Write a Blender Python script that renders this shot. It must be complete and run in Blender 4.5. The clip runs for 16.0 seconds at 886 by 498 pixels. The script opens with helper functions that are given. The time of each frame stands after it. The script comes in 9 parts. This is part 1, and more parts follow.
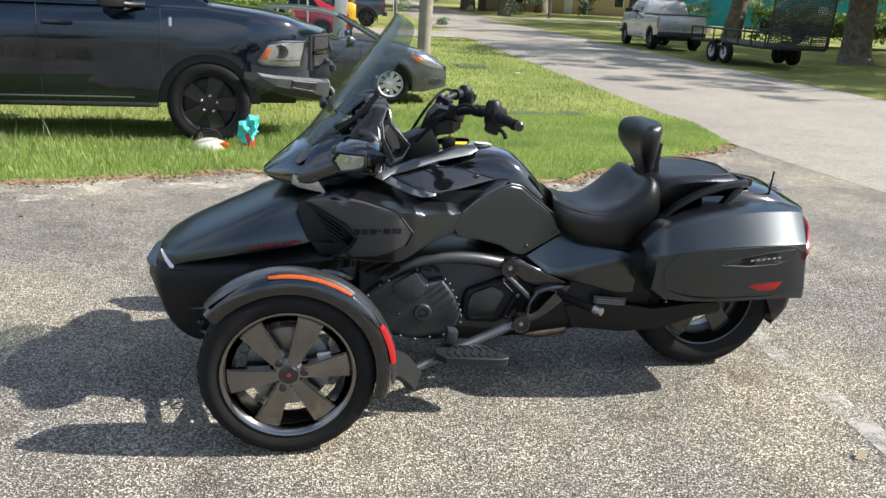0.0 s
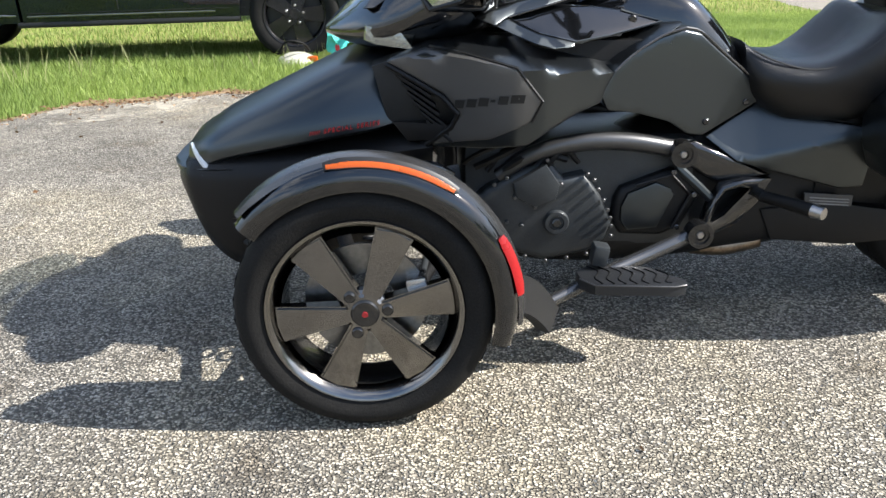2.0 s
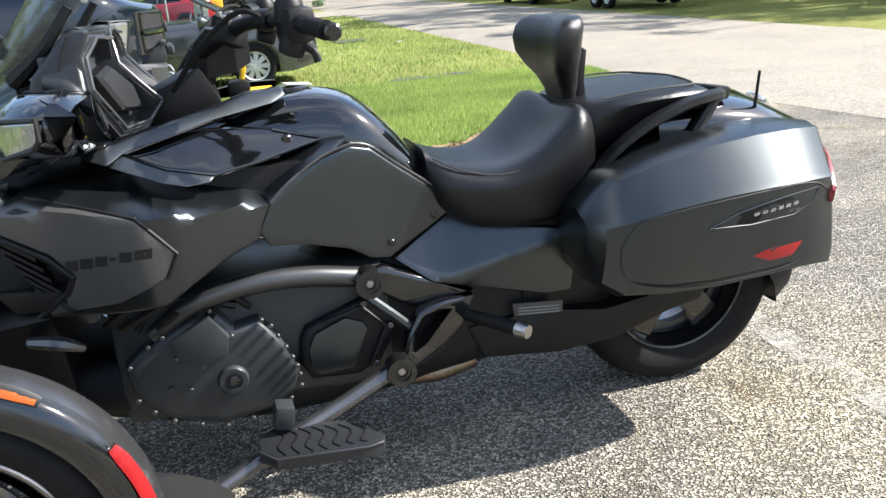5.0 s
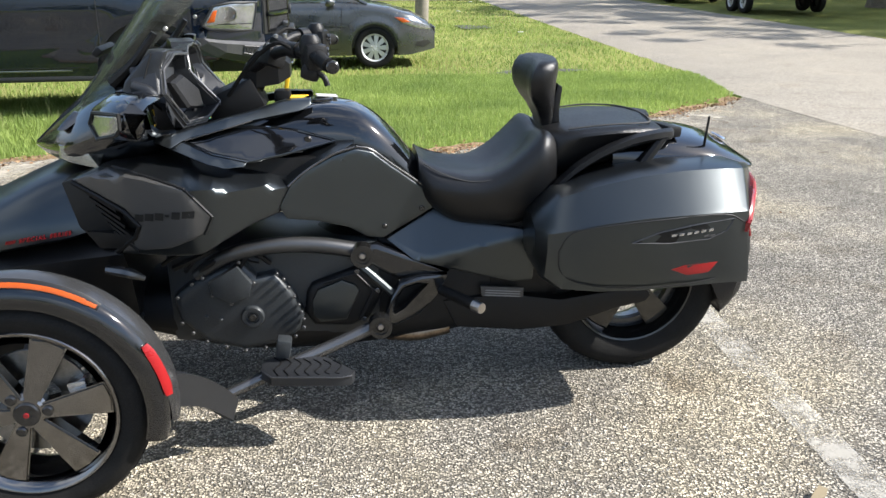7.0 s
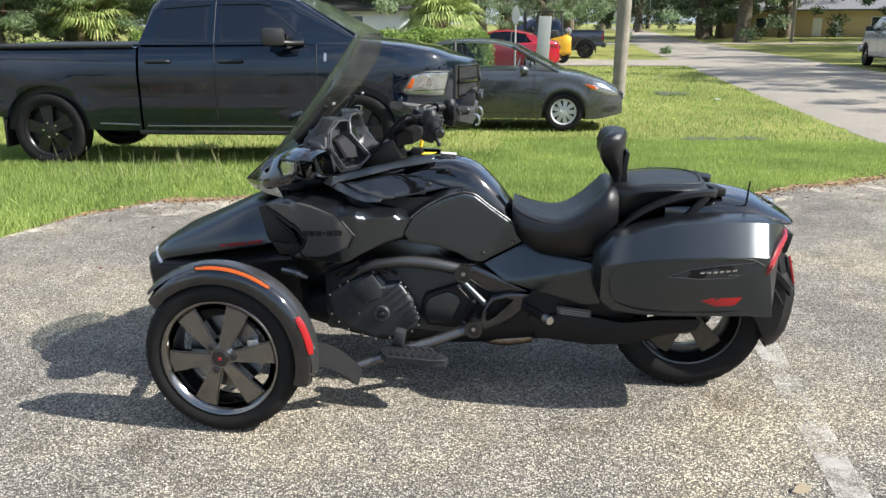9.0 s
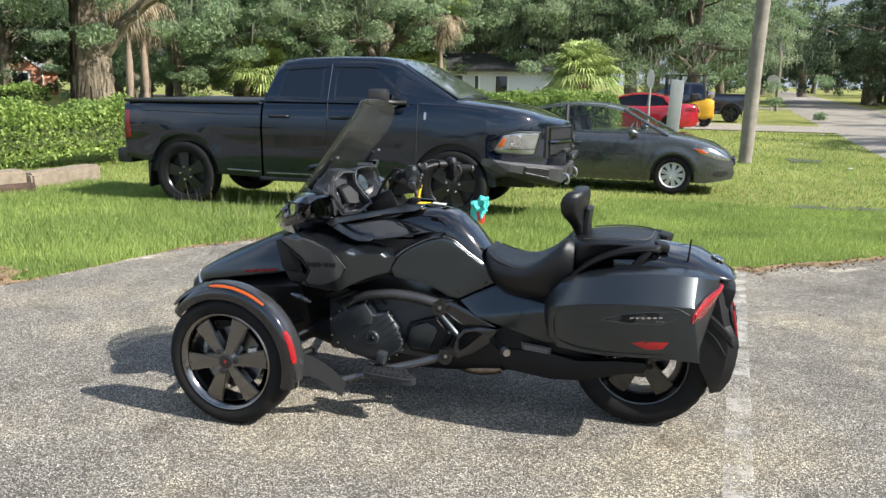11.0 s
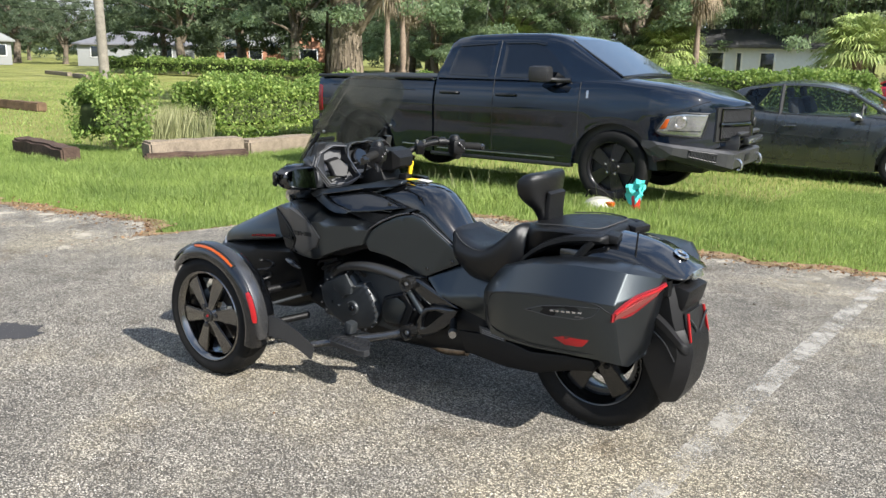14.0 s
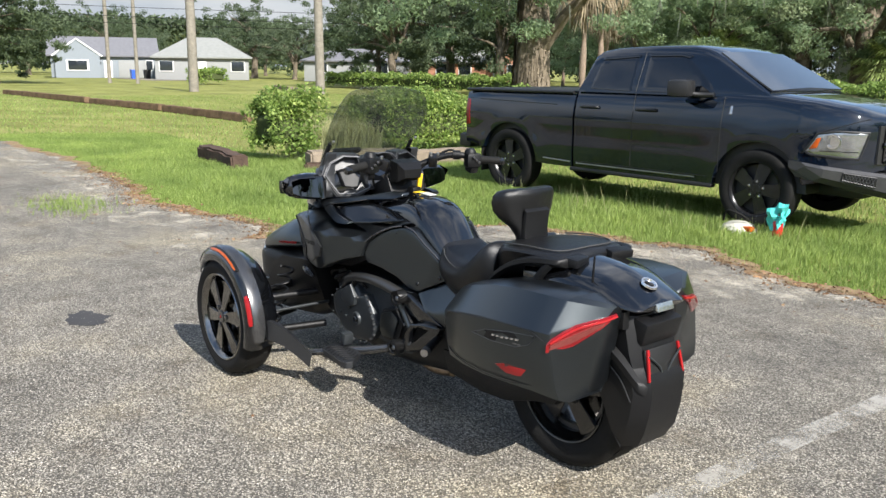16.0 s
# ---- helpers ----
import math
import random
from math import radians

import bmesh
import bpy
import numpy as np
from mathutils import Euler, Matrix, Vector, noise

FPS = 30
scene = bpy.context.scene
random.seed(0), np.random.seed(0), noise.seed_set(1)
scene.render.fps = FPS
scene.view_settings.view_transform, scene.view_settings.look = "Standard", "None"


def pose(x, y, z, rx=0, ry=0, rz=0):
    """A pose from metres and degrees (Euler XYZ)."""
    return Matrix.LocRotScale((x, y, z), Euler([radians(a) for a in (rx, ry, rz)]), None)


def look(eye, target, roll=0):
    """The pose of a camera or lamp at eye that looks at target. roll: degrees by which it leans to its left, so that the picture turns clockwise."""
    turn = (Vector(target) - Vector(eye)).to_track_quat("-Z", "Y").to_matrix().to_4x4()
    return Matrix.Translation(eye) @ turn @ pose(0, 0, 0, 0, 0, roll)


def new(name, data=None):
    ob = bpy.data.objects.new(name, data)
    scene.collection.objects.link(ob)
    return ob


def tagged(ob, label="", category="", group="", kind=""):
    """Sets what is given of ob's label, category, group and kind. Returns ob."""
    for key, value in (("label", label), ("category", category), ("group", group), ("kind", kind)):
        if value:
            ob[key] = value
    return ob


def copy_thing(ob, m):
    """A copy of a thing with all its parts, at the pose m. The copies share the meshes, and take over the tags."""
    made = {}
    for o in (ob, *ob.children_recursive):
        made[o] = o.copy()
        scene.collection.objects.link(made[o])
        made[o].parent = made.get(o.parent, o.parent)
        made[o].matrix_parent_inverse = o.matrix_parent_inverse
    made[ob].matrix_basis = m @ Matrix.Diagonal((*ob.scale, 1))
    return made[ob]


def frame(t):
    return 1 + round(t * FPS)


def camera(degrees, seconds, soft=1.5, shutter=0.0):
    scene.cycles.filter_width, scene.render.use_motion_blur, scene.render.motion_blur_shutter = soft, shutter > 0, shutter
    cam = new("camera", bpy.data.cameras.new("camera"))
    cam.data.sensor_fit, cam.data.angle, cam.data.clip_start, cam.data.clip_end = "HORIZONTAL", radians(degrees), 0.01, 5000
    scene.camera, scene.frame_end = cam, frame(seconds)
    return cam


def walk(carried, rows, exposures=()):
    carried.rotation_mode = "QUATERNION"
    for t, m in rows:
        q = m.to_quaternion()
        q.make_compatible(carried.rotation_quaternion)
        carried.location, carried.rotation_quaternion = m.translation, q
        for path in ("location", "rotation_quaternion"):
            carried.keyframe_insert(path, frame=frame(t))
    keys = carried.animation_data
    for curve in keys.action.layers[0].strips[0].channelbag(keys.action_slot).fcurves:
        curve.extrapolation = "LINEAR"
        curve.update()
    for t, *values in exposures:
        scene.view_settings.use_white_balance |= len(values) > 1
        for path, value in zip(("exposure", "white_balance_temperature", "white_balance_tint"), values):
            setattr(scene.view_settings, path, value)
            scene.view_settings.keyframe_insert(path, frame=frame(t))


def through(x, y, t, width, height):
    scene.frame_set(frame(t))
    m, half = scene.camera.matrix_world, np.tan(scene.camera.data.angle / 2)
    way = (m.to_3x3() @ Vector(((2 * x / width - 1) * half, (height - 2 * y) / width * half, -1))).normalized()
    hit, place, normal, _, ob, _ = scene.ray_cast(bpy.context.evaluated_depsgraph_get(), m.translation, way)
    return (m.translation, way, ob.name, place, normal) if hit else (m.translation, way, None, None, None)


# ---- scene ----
cam = camera(56.2, 16.0)
PATH = [
    (0, (0.158, -3.106, 1.456), (0.417, -1.212, 0.866), 2.7),
    (0.5, (0.126, -2.928, 1.375), (0.285, -1.041, 0.73), 1.2),
    (1, (0.104, -2.662, 1.291), (0.217, -0.791, 0.594), -0.6),
    (1.5, (0.124, -2.455, 1.163), (0.185, -0.59, 0.442), -1.2),
    (2, (0.185, -2.275, 1.062), (0.186, -0.418, 0.319), -1.5),
    (2.5, (0.244, -2.155, 1.069), (0.293, -0.276, 0.384), -1.8),
    (3, (0.274, -2.086, 1.146), (0.421, -0.189, 0.531), -2.4),
    (3.5, (0.293, -2.037, 1.216), (0.545, -0.151, 0.598), -3.0),
    (4, (0.359, -1.975, 1.205), (0.725, -0.108, 0.589), -4.0),
    (4.5, (0.467, -1.944, 1.159), (0.892, -0.096, 0.525), -3.5),
    (4.7, (0.507, -1.933, 1.133), (0.965, -0.092, 0.5), -3.9),
    (7, (0.828, -2.485, 1.295), (1.009, -0.606, 0.633), -0.1),
    (7.5, (0.932, -2.675, 1.358), (0.942, -0.774, 0.735), -0.0),
    (8, (1.003, -2.909, 1.368), (0.878, -0.996, 0.799), -0.4),
    (10.3, (1.716, -3.525, 1.464), (1.181, -1.654, 1.005), 0.4),
    (10.5, (1.817, -3.562, 1.462), (1.234, -1.699, 1.027), 0.5),
    (11, (1.989, -3.56, 1.463), (1.345, -1.708, 1.067), 0.8),
    (11.5, (2.136, -3.497, 1.466), (1.412, -1.667, 1.109), 0.5),
    (12, (2.329, -3.43, 1.461), (1.504, -1.646, 1.092), 0.2),
    (12.5, (2.548, -3.357, 1.459), (1.625, -1.631, 1.047), 0.5),
    (13, (2.704, -3.225, 1.448), (1.682, -1.561, 1.014), 0.2),
    (13.5, (2.881, -3.072, 1.454), (1.792, -1.453, 1.017), 0.2),
    (14, (3.111, -2.933, 1.476), (1.924, -1.389, 1.02), 0.9),
    (14.5, (3.256, -2.767, 1.463), (1.978, -1.303, 0.992), 0.8),
    (15, (3.372, -2.55, 1.48), (2.036, -1.13, 1.038), 0.2),
    (15.5, (3.593, -2.395, 1.495), (2.151, -1.077, 1.068), 0.3),
    (16, (3.698, -2.203, 1.469), (2.157, -1.002, 1.041), 0.7),
]
walk(cam, [(t, look(eye, target, roll)) for t, eye, target, roll in PATH], [(0.0, 1.08), (1.0, 1.08), (2.2, 1.38), (3.2, 1.53), (4.8, 1.53), (7.0, 1.22), (8.2, 1.16), (10.5, 1.06), (14.0, 1.0), (16.0, 0.92)])

from mathutils import geometry

# ---- light ----
EL, AZ = radians(39.5), radians(-6.0)  # the sun's height and its bearing, from +x towards +y
SUN_WAY = Vector((math.cos(EL) * math.cos(AZ), math.cos(EL) * math.sin(AZ), math.sin(EL)))
world = bpy.data.worlds.new("sky")
scene.world = world
world.use_nodes = True
wn, wl = world.node_tree.nodes, world.node_tree.links
sky = wn.new("ShaderNodeTexSky")
sky.sky_type, sky.sun_disc, sky.sun_elevation, sky.sun_rotation = "NISHITA", False, EL, radians(90) - AZ
sky.air_density, sky.dust_density = 1.0, 0.7
w_co = wn.new("ShaderNodeTexCoord")
w_map = wn.new("ShaderNodeMapping")
w_map.inputs["Scale"].default_value = (1.0, 1.0, 2.6)
w_cl = wn.new("ShaderNodeTexNoise")
w_cl.inputs["Scale"].default_value, w_cl.inputs["Detail"].default_value, w_cl.inputs["Roughness"].default_value = 2.1, 7.0, 0.62
w_rmp = wn.new("ShaderNodeValToRGB")
w_rmp.color_ramp.elements[0].position, w_rmp.color_ramp.elements[1].position = 0.48, 0.70
w_mix = wn.new("ShaderNodeMixRGB")
w_mix.inputs["Color2"].default_value = (5.6, 5.8, 6.2, 1)
wl.new(w_co.outputs["Generated"], w_map.inputs["Vector"])
wl.new(w_map.outputs["Vector"], w_cl.inputs["Vector"])
wl.new(w_cl.outputs["Fac"], w_rmp.inputs["Fac"])
wl.new(w_rmp.outputs["Color"], w_mix.inputs["Fac"])
wl.new(sky.outputs["Color"], w_mix.inputs["Color1"])
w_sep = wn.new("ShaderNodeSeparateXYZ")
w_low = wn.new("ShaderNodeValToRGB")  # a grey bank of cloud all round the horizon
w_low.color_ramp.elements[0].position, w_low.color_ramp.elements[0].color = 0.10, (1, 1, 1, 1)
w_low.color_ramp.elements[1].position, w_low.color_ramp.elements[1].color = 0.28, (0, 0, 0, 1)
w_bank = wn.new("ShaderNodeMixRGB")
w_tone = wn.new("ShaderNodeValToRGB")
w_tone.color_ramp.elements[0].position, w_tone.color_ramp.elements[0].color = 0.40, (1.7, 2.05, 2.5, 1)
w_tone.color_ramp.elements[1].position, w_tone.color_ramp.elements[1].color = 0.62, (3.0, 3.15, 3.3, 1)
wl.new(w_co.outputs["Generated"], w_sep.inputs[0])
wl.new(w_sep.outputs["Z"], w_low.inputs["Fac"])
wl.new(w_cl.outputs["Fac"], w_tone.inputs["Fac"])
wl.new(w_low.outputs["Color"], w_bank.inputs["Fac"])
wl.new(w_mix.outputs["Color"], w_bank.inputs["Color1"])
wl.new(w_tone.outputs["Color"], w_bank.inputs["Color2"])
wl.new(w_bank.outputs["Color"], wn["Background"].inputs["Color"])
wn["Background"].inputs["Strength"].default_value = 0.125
sun = new("sun", bpy.data.lights.new("sun", "SUN"))
sun.data.energy, sun.data.angle, sun.data.color = 5.0, radians(0.53), (1.0, 0.965, 0.91)
sun.matrix_world = look(SUN_WAY * 60, (0, 0, 0))

# ---- materials ----


def mat(name, col, rough=0.5, metal=0.0, var=0.15, scale=6.0, fine=120.0, bump=0.0, coat=0.0, spec=0.5, col2=None, rand=0.0, rvar=0.08, glow=0.0, island=0.0, sheen=None):
    m = bpy.data.materials.new(name)
    m.use_nodes = True
    n, l = m.node_tree.nodes, m.node_tree.links
    b = n["Principled BSDF"]
    co = n.new("ShaderNodeTexCoord")
    big = n.new("ShaderNodeTexNoise")
    big.inputs["Scale"].default_value, big.inputs["Detail"].default_value = scale, 5.0
    small = n.new("ShaderNodeTexNoise")
    small.inputs["Scale"].default_value, small.inputs["Detail"].default_value = fine, 3.0
    for t in (big, small):
        l.new(co.outputs["Object"], t.inputs["Vector"])
    mixf = n.new("ShaderNodeMath")
    mixf.operation = "MULTIPLY_ADD"
    l.new(small.outputs["Fac"], mixf.inputs[0])
    mixf.inputs[1].default_value = 0.5
    half = n.new("ShaderNodeMath")
    half.operation = "MULTIPLY"
    half.inputs[1].default_value = 0.5
    l.new(big.outputs["Fac"], half.inputs[0])
    l.new(half.outputs[0], mixf.inputs[2])
    ramp = n.new("ShaderNodeValToRGB")
    c = Vector(col[:3])
    lo, hi = c * (1 - var), Vector(col2[:3]) if col2 else c * (1 + var)
    ramp.color_ramp.elements[0].position, ramp.color_ramp.elements[1].position = 0.33, 0.67
    ramp.color_ramp.elements[0].color, ramp.color_ramp.elements[1].color = (*lo, 1), (*[min(v, 1) for v in hi], 1)
    l.new(mixf.outputs[0], ramp.inputs["Fac"])
    out = ramp.outputs["Color"]
    if rand or island:
        src = n.new("ShaderNodeObjectInfo").outputs["Random"] if rand else n.new("ShaderNodeNewGeometry").outputs["Random Per Island"]
        k = rand or island
        mr = n.new("ShaderNodeMapRange")
        mr.inputs["To Min"].default_value, mr.inputs["To Max"].default_value = 1 - k, 1 + k
        l.new(src, mr.inputs["Value"])
        hs = n.new("ShaderNodeHueSaturation")
        l.new(mr.outputs[0], hs.inputs["Value"])
        l.new(out, hs.inputs["Color"])
        out = hs.outputs["Color"]
    l.new(out, b.inputs["Base Color"])
    rr = n.new("ShaderNodeMapRange")
    rr.inputs["To Min"].default_value, rr.inputs["To Max"].default_value = max(rough - rvar, 0.02), min(rough + rvar, 1)
    l.new(big.outputs["Fac"], rr.inputs["Value"])
    l.new(rr.outputs[0], b.inputs["Roughness"])
    b.inputs["Metallic"].default_value = metal
    b.inputs["Specular IOR Level"].default_value = spec
    if sheen:
        b.inputs["Specular Tint"].default_value = (*sheen, 1)
    b.inputs["Coat Weight"].default_value = coat
    b.inputs["Coat Roughness"].default_value = 0.03
    if bump:
        bn = n.new("ShaderNodeBump")
        bn.inputs["Strength"].default_value, bn.inputs["Distance"].default_value = min(bump, 1.0), 0.004
        l.new(small.outputs["Fac"], bn.inputs["Height"])
        l.new(bn.outputs["Normal"], b.inputs["Normal"])
    if glow:
        b.inputs["Emission Color"].default_value, b.inputs["Emission Strength"].default_value = (*col[:3], 1), glow
    return m


def glass(name, tint, rough=0.0, clear=0.85, shine=0.5, dusty=0.0):
    """A thin pane: tinted and see-through, with a mirror-like skin that grows towards grazing views."""
    m = bpy.data.materials.new(name)
    m.use_nodes = True
    n, l = m.node_tree.nodes, m.node_tree.links
    tr, gl, mx, fr = n.new("ShaderNodeBsdfTransparent"), n.new("ShaderNodeBsdfGlossy"), n.new("ShaderNodeMixShader"), n.new("ShaderNodeLayerWeight")
    tr.inputs["Color"].default_value = (*[t * clear for t in tint], 1)
    gl.inputs["Roughness"].default_value = rough
    pw, ma = n.new("ShaderNodeMath"), n.new("ShaderNodeMath")
    pw.operation, ma.operation = "POWER", "MULTIPLY_ADD"
    pw.inputs[1].default_value, ma.inputs[1].default_value, ma.inputs[2].default_value = 4.0, shine, 0.05
    l.new(fr.outputs["Facing"], pw.inputs[0])
    l.new(pw.outputs[0], ma.inputs[0])
    l.new(ma.outputs[0], mx.inputs[0])
    l.new(tr.outputs[0], mx.inputs[1])
    l.new(gl.outputs[0], mx.inputs[2])
    out = mx.outputs[0]
    if dusty:  # a film of dust
        df, md = n.new("ShaderNodeBsdfDiffuse"), n.new("ShaderNodeMixShader")
        df.inputs["Color"].default_value = (0.62, 0.64, 0.60, 1)
        dn = n.new("ShaderNodeTexNoise")
        dn.inputs["Scale"].default_value, dn.inputs["Detail"].default_value = 9.0, 6.0
        dm = n.new("ShaderNodeMath")
        dm.operation, dm.inputs[1].default_value = "MULTIPLY", dusty * 2
        l.new(dn.outputs["Fac"], dm.inputs[0])
        l.new(dm.outputs[0], md.inputs[0])
        l.new(out, md.inputs[1])
        l.new(df.outputs[0], md.inputs[2])
        out = md.outputs[0]
    l.new(out, n["Material Output"].inputs["Surface"])
    return m


M = dict(
    matte=mat("satin_black_paint", (0.0040, 0.0046, 0.0054), 0.29, var=0.2, fine=900, bump=0.015, spec=0.95, rvar=0.04, sheen=(0.86, 0.96, 1.0)),
    cheekgrey=mat("satin_charcoal_panel", (0.125, 0.124, 0.123), 0.40, 0.7, var=0.10, fine=900, bump=0.02),
    graphite=mat("graphite_satin_paint", (0.11, 0.11, 0.112), 0.24, 0.8, var=0.12, fine=900, bump=0.02),
    gloss=mat("gloss_black_paint", (0.003, 0.0033, 0.004), 0.09, var=0.2, coat=1.0, rvar=0.03, spec=0.4),
    dashgrey=mat("soft_black_dash_plastic", (0.017, 0.018, 0.020), 0.36, var=0.2, fine=500, bump=0.1, spec=0.5),
    plastic=mat("textured_black_plastic", (0.0048, 0.0048, 0.0052), 0.46, var=0.25, fine=500, bump=0.2, spec=0.3),
    rubber=mat("tyre_rubber", (0.010, 0.010, 0.010), 0.72, var=0.3, scale=14, fine=220, bump=0.25, col2=(0.016, 0.0155, 0.0145), spec=0.15),
    darkchrome=mat("black_chrome", (0.22, 0.213, 0.203), 0.13, 1.0, var=0.06, fine=60, rvar=0.03),
    rimblack=mat("gloss_black_rim", (0.008, 0.008, 0.008), 0.2, coat=0.5, var=0.2),
    steel=mat("brushed_steel", (0.42, 0.41, 0.40), 0.32, 1.0, var=0.2, fine=160),
    chrome=mat("bright_chrome", (0.75, 0.75, 0.75), 0.08, 1.0, var=0.05),
    # mirror colour kept dark to stand for reflected trees
    mirror=mat("tinted_mirror", (0.07, 0.075, 0.08), 0.03, 1.0, var=0.03, rvar=0.01),
    frame=mat("grey_metallic_tube", (0.085, 0.085, 0.086), 0.36, 0.75, var=0.12, fine=300),
    engine=mat("engine_grey_casting", (0.032, 0.036, 0.039), 0.40, 0.25, var=0.25, scale=10, fine=260, bump=0.08),
    leather=mat("black_vinyl", (0.0042, 0.0042, 0.0046), 0.36, var=0.2, fine=420, bump=0.3, spec=0.45),
    stitch=mat("grey_thread", (0.035, 0.035, 0.035), 0.8),
    red=mat("red_lens", (0.30, 0.005, 0.007), 0.3, coat=0.25, var=0.25, fine=300, bump=0.15),
    redtail=mat("dark_red_lens", (0.17, 0.006, 0.008), 0.2, coat=0.4, var=0.4, fine=160),
    lampgrey=mat("rosy_lamp_reflector", (0.22, 0.045, 0.04), 0.25, 0.3, var=0.3, fine=200, coat=0.6),
    redpaint=mat("red_decal", (0.5, 0.02, 0.02), 0.4),
    orange=mat("amber_lens", (0.42, 0.070, 0.002), 0.28, coat=0.25, var=0.2, fine=300, bump=0.15),
    lens=mat("clear_lamp_lens", (0.34, 0.36, 0.34), 0.16, 0.75, var=0.35, scale=45, fine=110, coat=1.0, bump=0.6),
    white=mat("white_plastic", (0.75, 0.75, 0.73), 0.4, var=0.08),
    silver=mat("silver_trim", (0.5, 0.5, 0.5), 0.25, 0.9, var=0.1),
    boltsteel=mat("dull_bolt_steel", (0.12, 0.12, 0.12), 0.42, 0.9, var=0.2),
    trim=mat("satin_grey_trim", (0.16, 0.16, 0.165), 0.32, 0.8, var=0.1),
    yellow=mat("yellow_tag", (0.85, 0.55, 0.02), 0.5, var=0.1),
    copper=mat("heat_stained_exhaust", (0.22, 0.165, 0.115), 0.35, 0.9, var=0.35, scale=20),
    discs=mat("brake_disc_steel", (0.24, 0.24, 0.235), 0.3, 1.0, var=0.25, fine=90),
    decal=mat("black_lettering", (0.006, 0.006, 0.006), 0.5),
    label=mat("printed_label", (0.05, 0.05, 0.05), 0.4, var=0.2),
    label_white=mat("faded_white_label", (0.42, 0.42, 0.40), 0.5, var=0.15, fine=300),
    ink=mat("label_print", (0.22, 0.22, 0.22), 0.5),
    shield=glass("smoked_windshield", (0.80, 0.83, 0.78), 0.02, 0.80, 0.45, 0.03),
    pane=glass("clear_glass", (0.86, 0.9, 0.88), 0.0, 0.9),
    tint=glass("tinted_glass", (0.16, 0.18, 0.2), 0.0, 0.5),
)

# ---- mesh helpers ----


def link(name, bm, material, parent=None, label="", smooth=40, recalc=True):
    """One mesh object out of a bmesh, under a thing or a part, or at top level."""
    if recalc:
        bmesh.ops.recalc_face_normals(bm, faces=bm.faces)
    me = bpy.data.meshes.new(name)
    bm.to_mesh(me)
    bm.free()
    if smooth:
        me.polygons.foreach_set("use_smooth", [True] * len(me.polygons))
        me.set_sharp_from_angle(angle=radians(smooth))
    me.materials.append(material)
    ob = new(name, me)
    ob.parent = parent
    if label:
        ob["label"] = label
    return ob


def part(name, bm, material, parent, label="", smooth=40):
    return link(name, bm, material, parent, label, smooth)


def thing(name, label, category, group="", m=None):
    e = new(name)
    e.empty_display_size = 0.2
    if m is not None:
        e.matrix_world = m
    return tagged(e, label, category, group)


def share(ob, m, parent=None):
    """Another object on the same mesh, at the pose m in its parent."""
    o = ob.copy()
    scene.collection.objects.link(o)
    o.parent = parent if parent else ob.parent
    o.matrix_basis = m
    return o


def loft(rings, closed=True, caps=True, bm=None):
    bm = bm or bmesh.new()
    rows = [[bm.verts.new(p) for p in r] for r in rings]
    n = len(rings[0])
    for a, b in zip(rows, rows[1:]):
        for i in range(n if closed else n - 1):
            j = (i + 1) % n
            bm.faces.new((a[i], a[j], b[j], b[i]))
    if caps and closed:
        bm.faces.new(rows[0][::-1])
        bm.faces.new(rows[-1])
    return bm


def cat(p0, p1, p2, p3, t):
    return 0.5 * ((2 * p1) + (-p0 + p2) * t + (2 * p0 - 5 * p1 + 4 * p2 - p3) * t * t + (-p0 + 3 * p1 - 3 * p2 + p3) * t ** 3)


def smooth_line(pts, k):
    """A soft curve through points of any dimension, k steps a span."""
    p = [np.array(v, float) for v in pts]
    p = [2 * p[0] - p[1]] + p + [2 * p[-1] - p[-2]]
    out = []
    for i in range(1, len(p) - 2):
        for s in range(k):
            out.append(cat(p[i - 1], p[i], p[i + 1], p[i + 2], s / k))
    out.append(p[-2])
    return out


def hull(stations, k=4, ks=3):
    """A form that is the same on both sides of y = 0: stations (x, half-section of (y, z) from bottom middle to top middle)."""
    flat = [np.array([x] + [v for p in half for v in p], float) for x, half in stations]
    rings = []
    for v in smooth_line(flat, k):
        half = smooth_line(v[1:].reshape(-1, 2), ks)
        rings.append([(v[0], -abs(y), z) for y, z in half] + [(v[0], abs(y), z) for y, z in half[-2:0:-1]])
    return loft(rings)


def plate(outline, y, thick, bevel=0.006, lean=None, seg=2):
    """A panel: an outline of (x, z), its outer face at y (or lean(x, z)), thick towards the middle."""
    bm = bmesh.new()
    f = lean or (lambda x, z: y)
    sgn = -1 if f(*outline[0]) < 0 else 1
    a = [bm.verts.new((x, f(x, z), z)) for x, z in outline]
    b = [bm.verts.new((x, f(x, z) - sgn * thick, z)) for x, z in outline]
    n = len(a)
    top = bm.faces.new(a)
    bm.faces.new(b[::-1])
    for i in range(n):
        bm.faces.new((a[i], b[i], b[(i + 1) % n], a[(i + 1) % n]))
    bmesh.ops.recalc_face_normals(bm, faces=bm.faces)
    if bevel:
        es = [e for e in top.edges]
        bmesh.ops.bevel(bm, geom=es, offset=bevel, segments=seg, affect="EDGES", profile=0.6)
    bmesh.ops.triangulate(bm, faces=[fc for fc in bm.faces if len(fc.verts) > 4])
    return bm


def inside(poly, x, z):
    c = False
    for (x0, z0), (x1, z1) in zip(poly, poly[1:] + poly[:1]):
        if (z0 > z) != (z1 > z) and x < (x1 - x0) * (z - z0) / (z1 - z0) + x0:
            c = not c
    return c


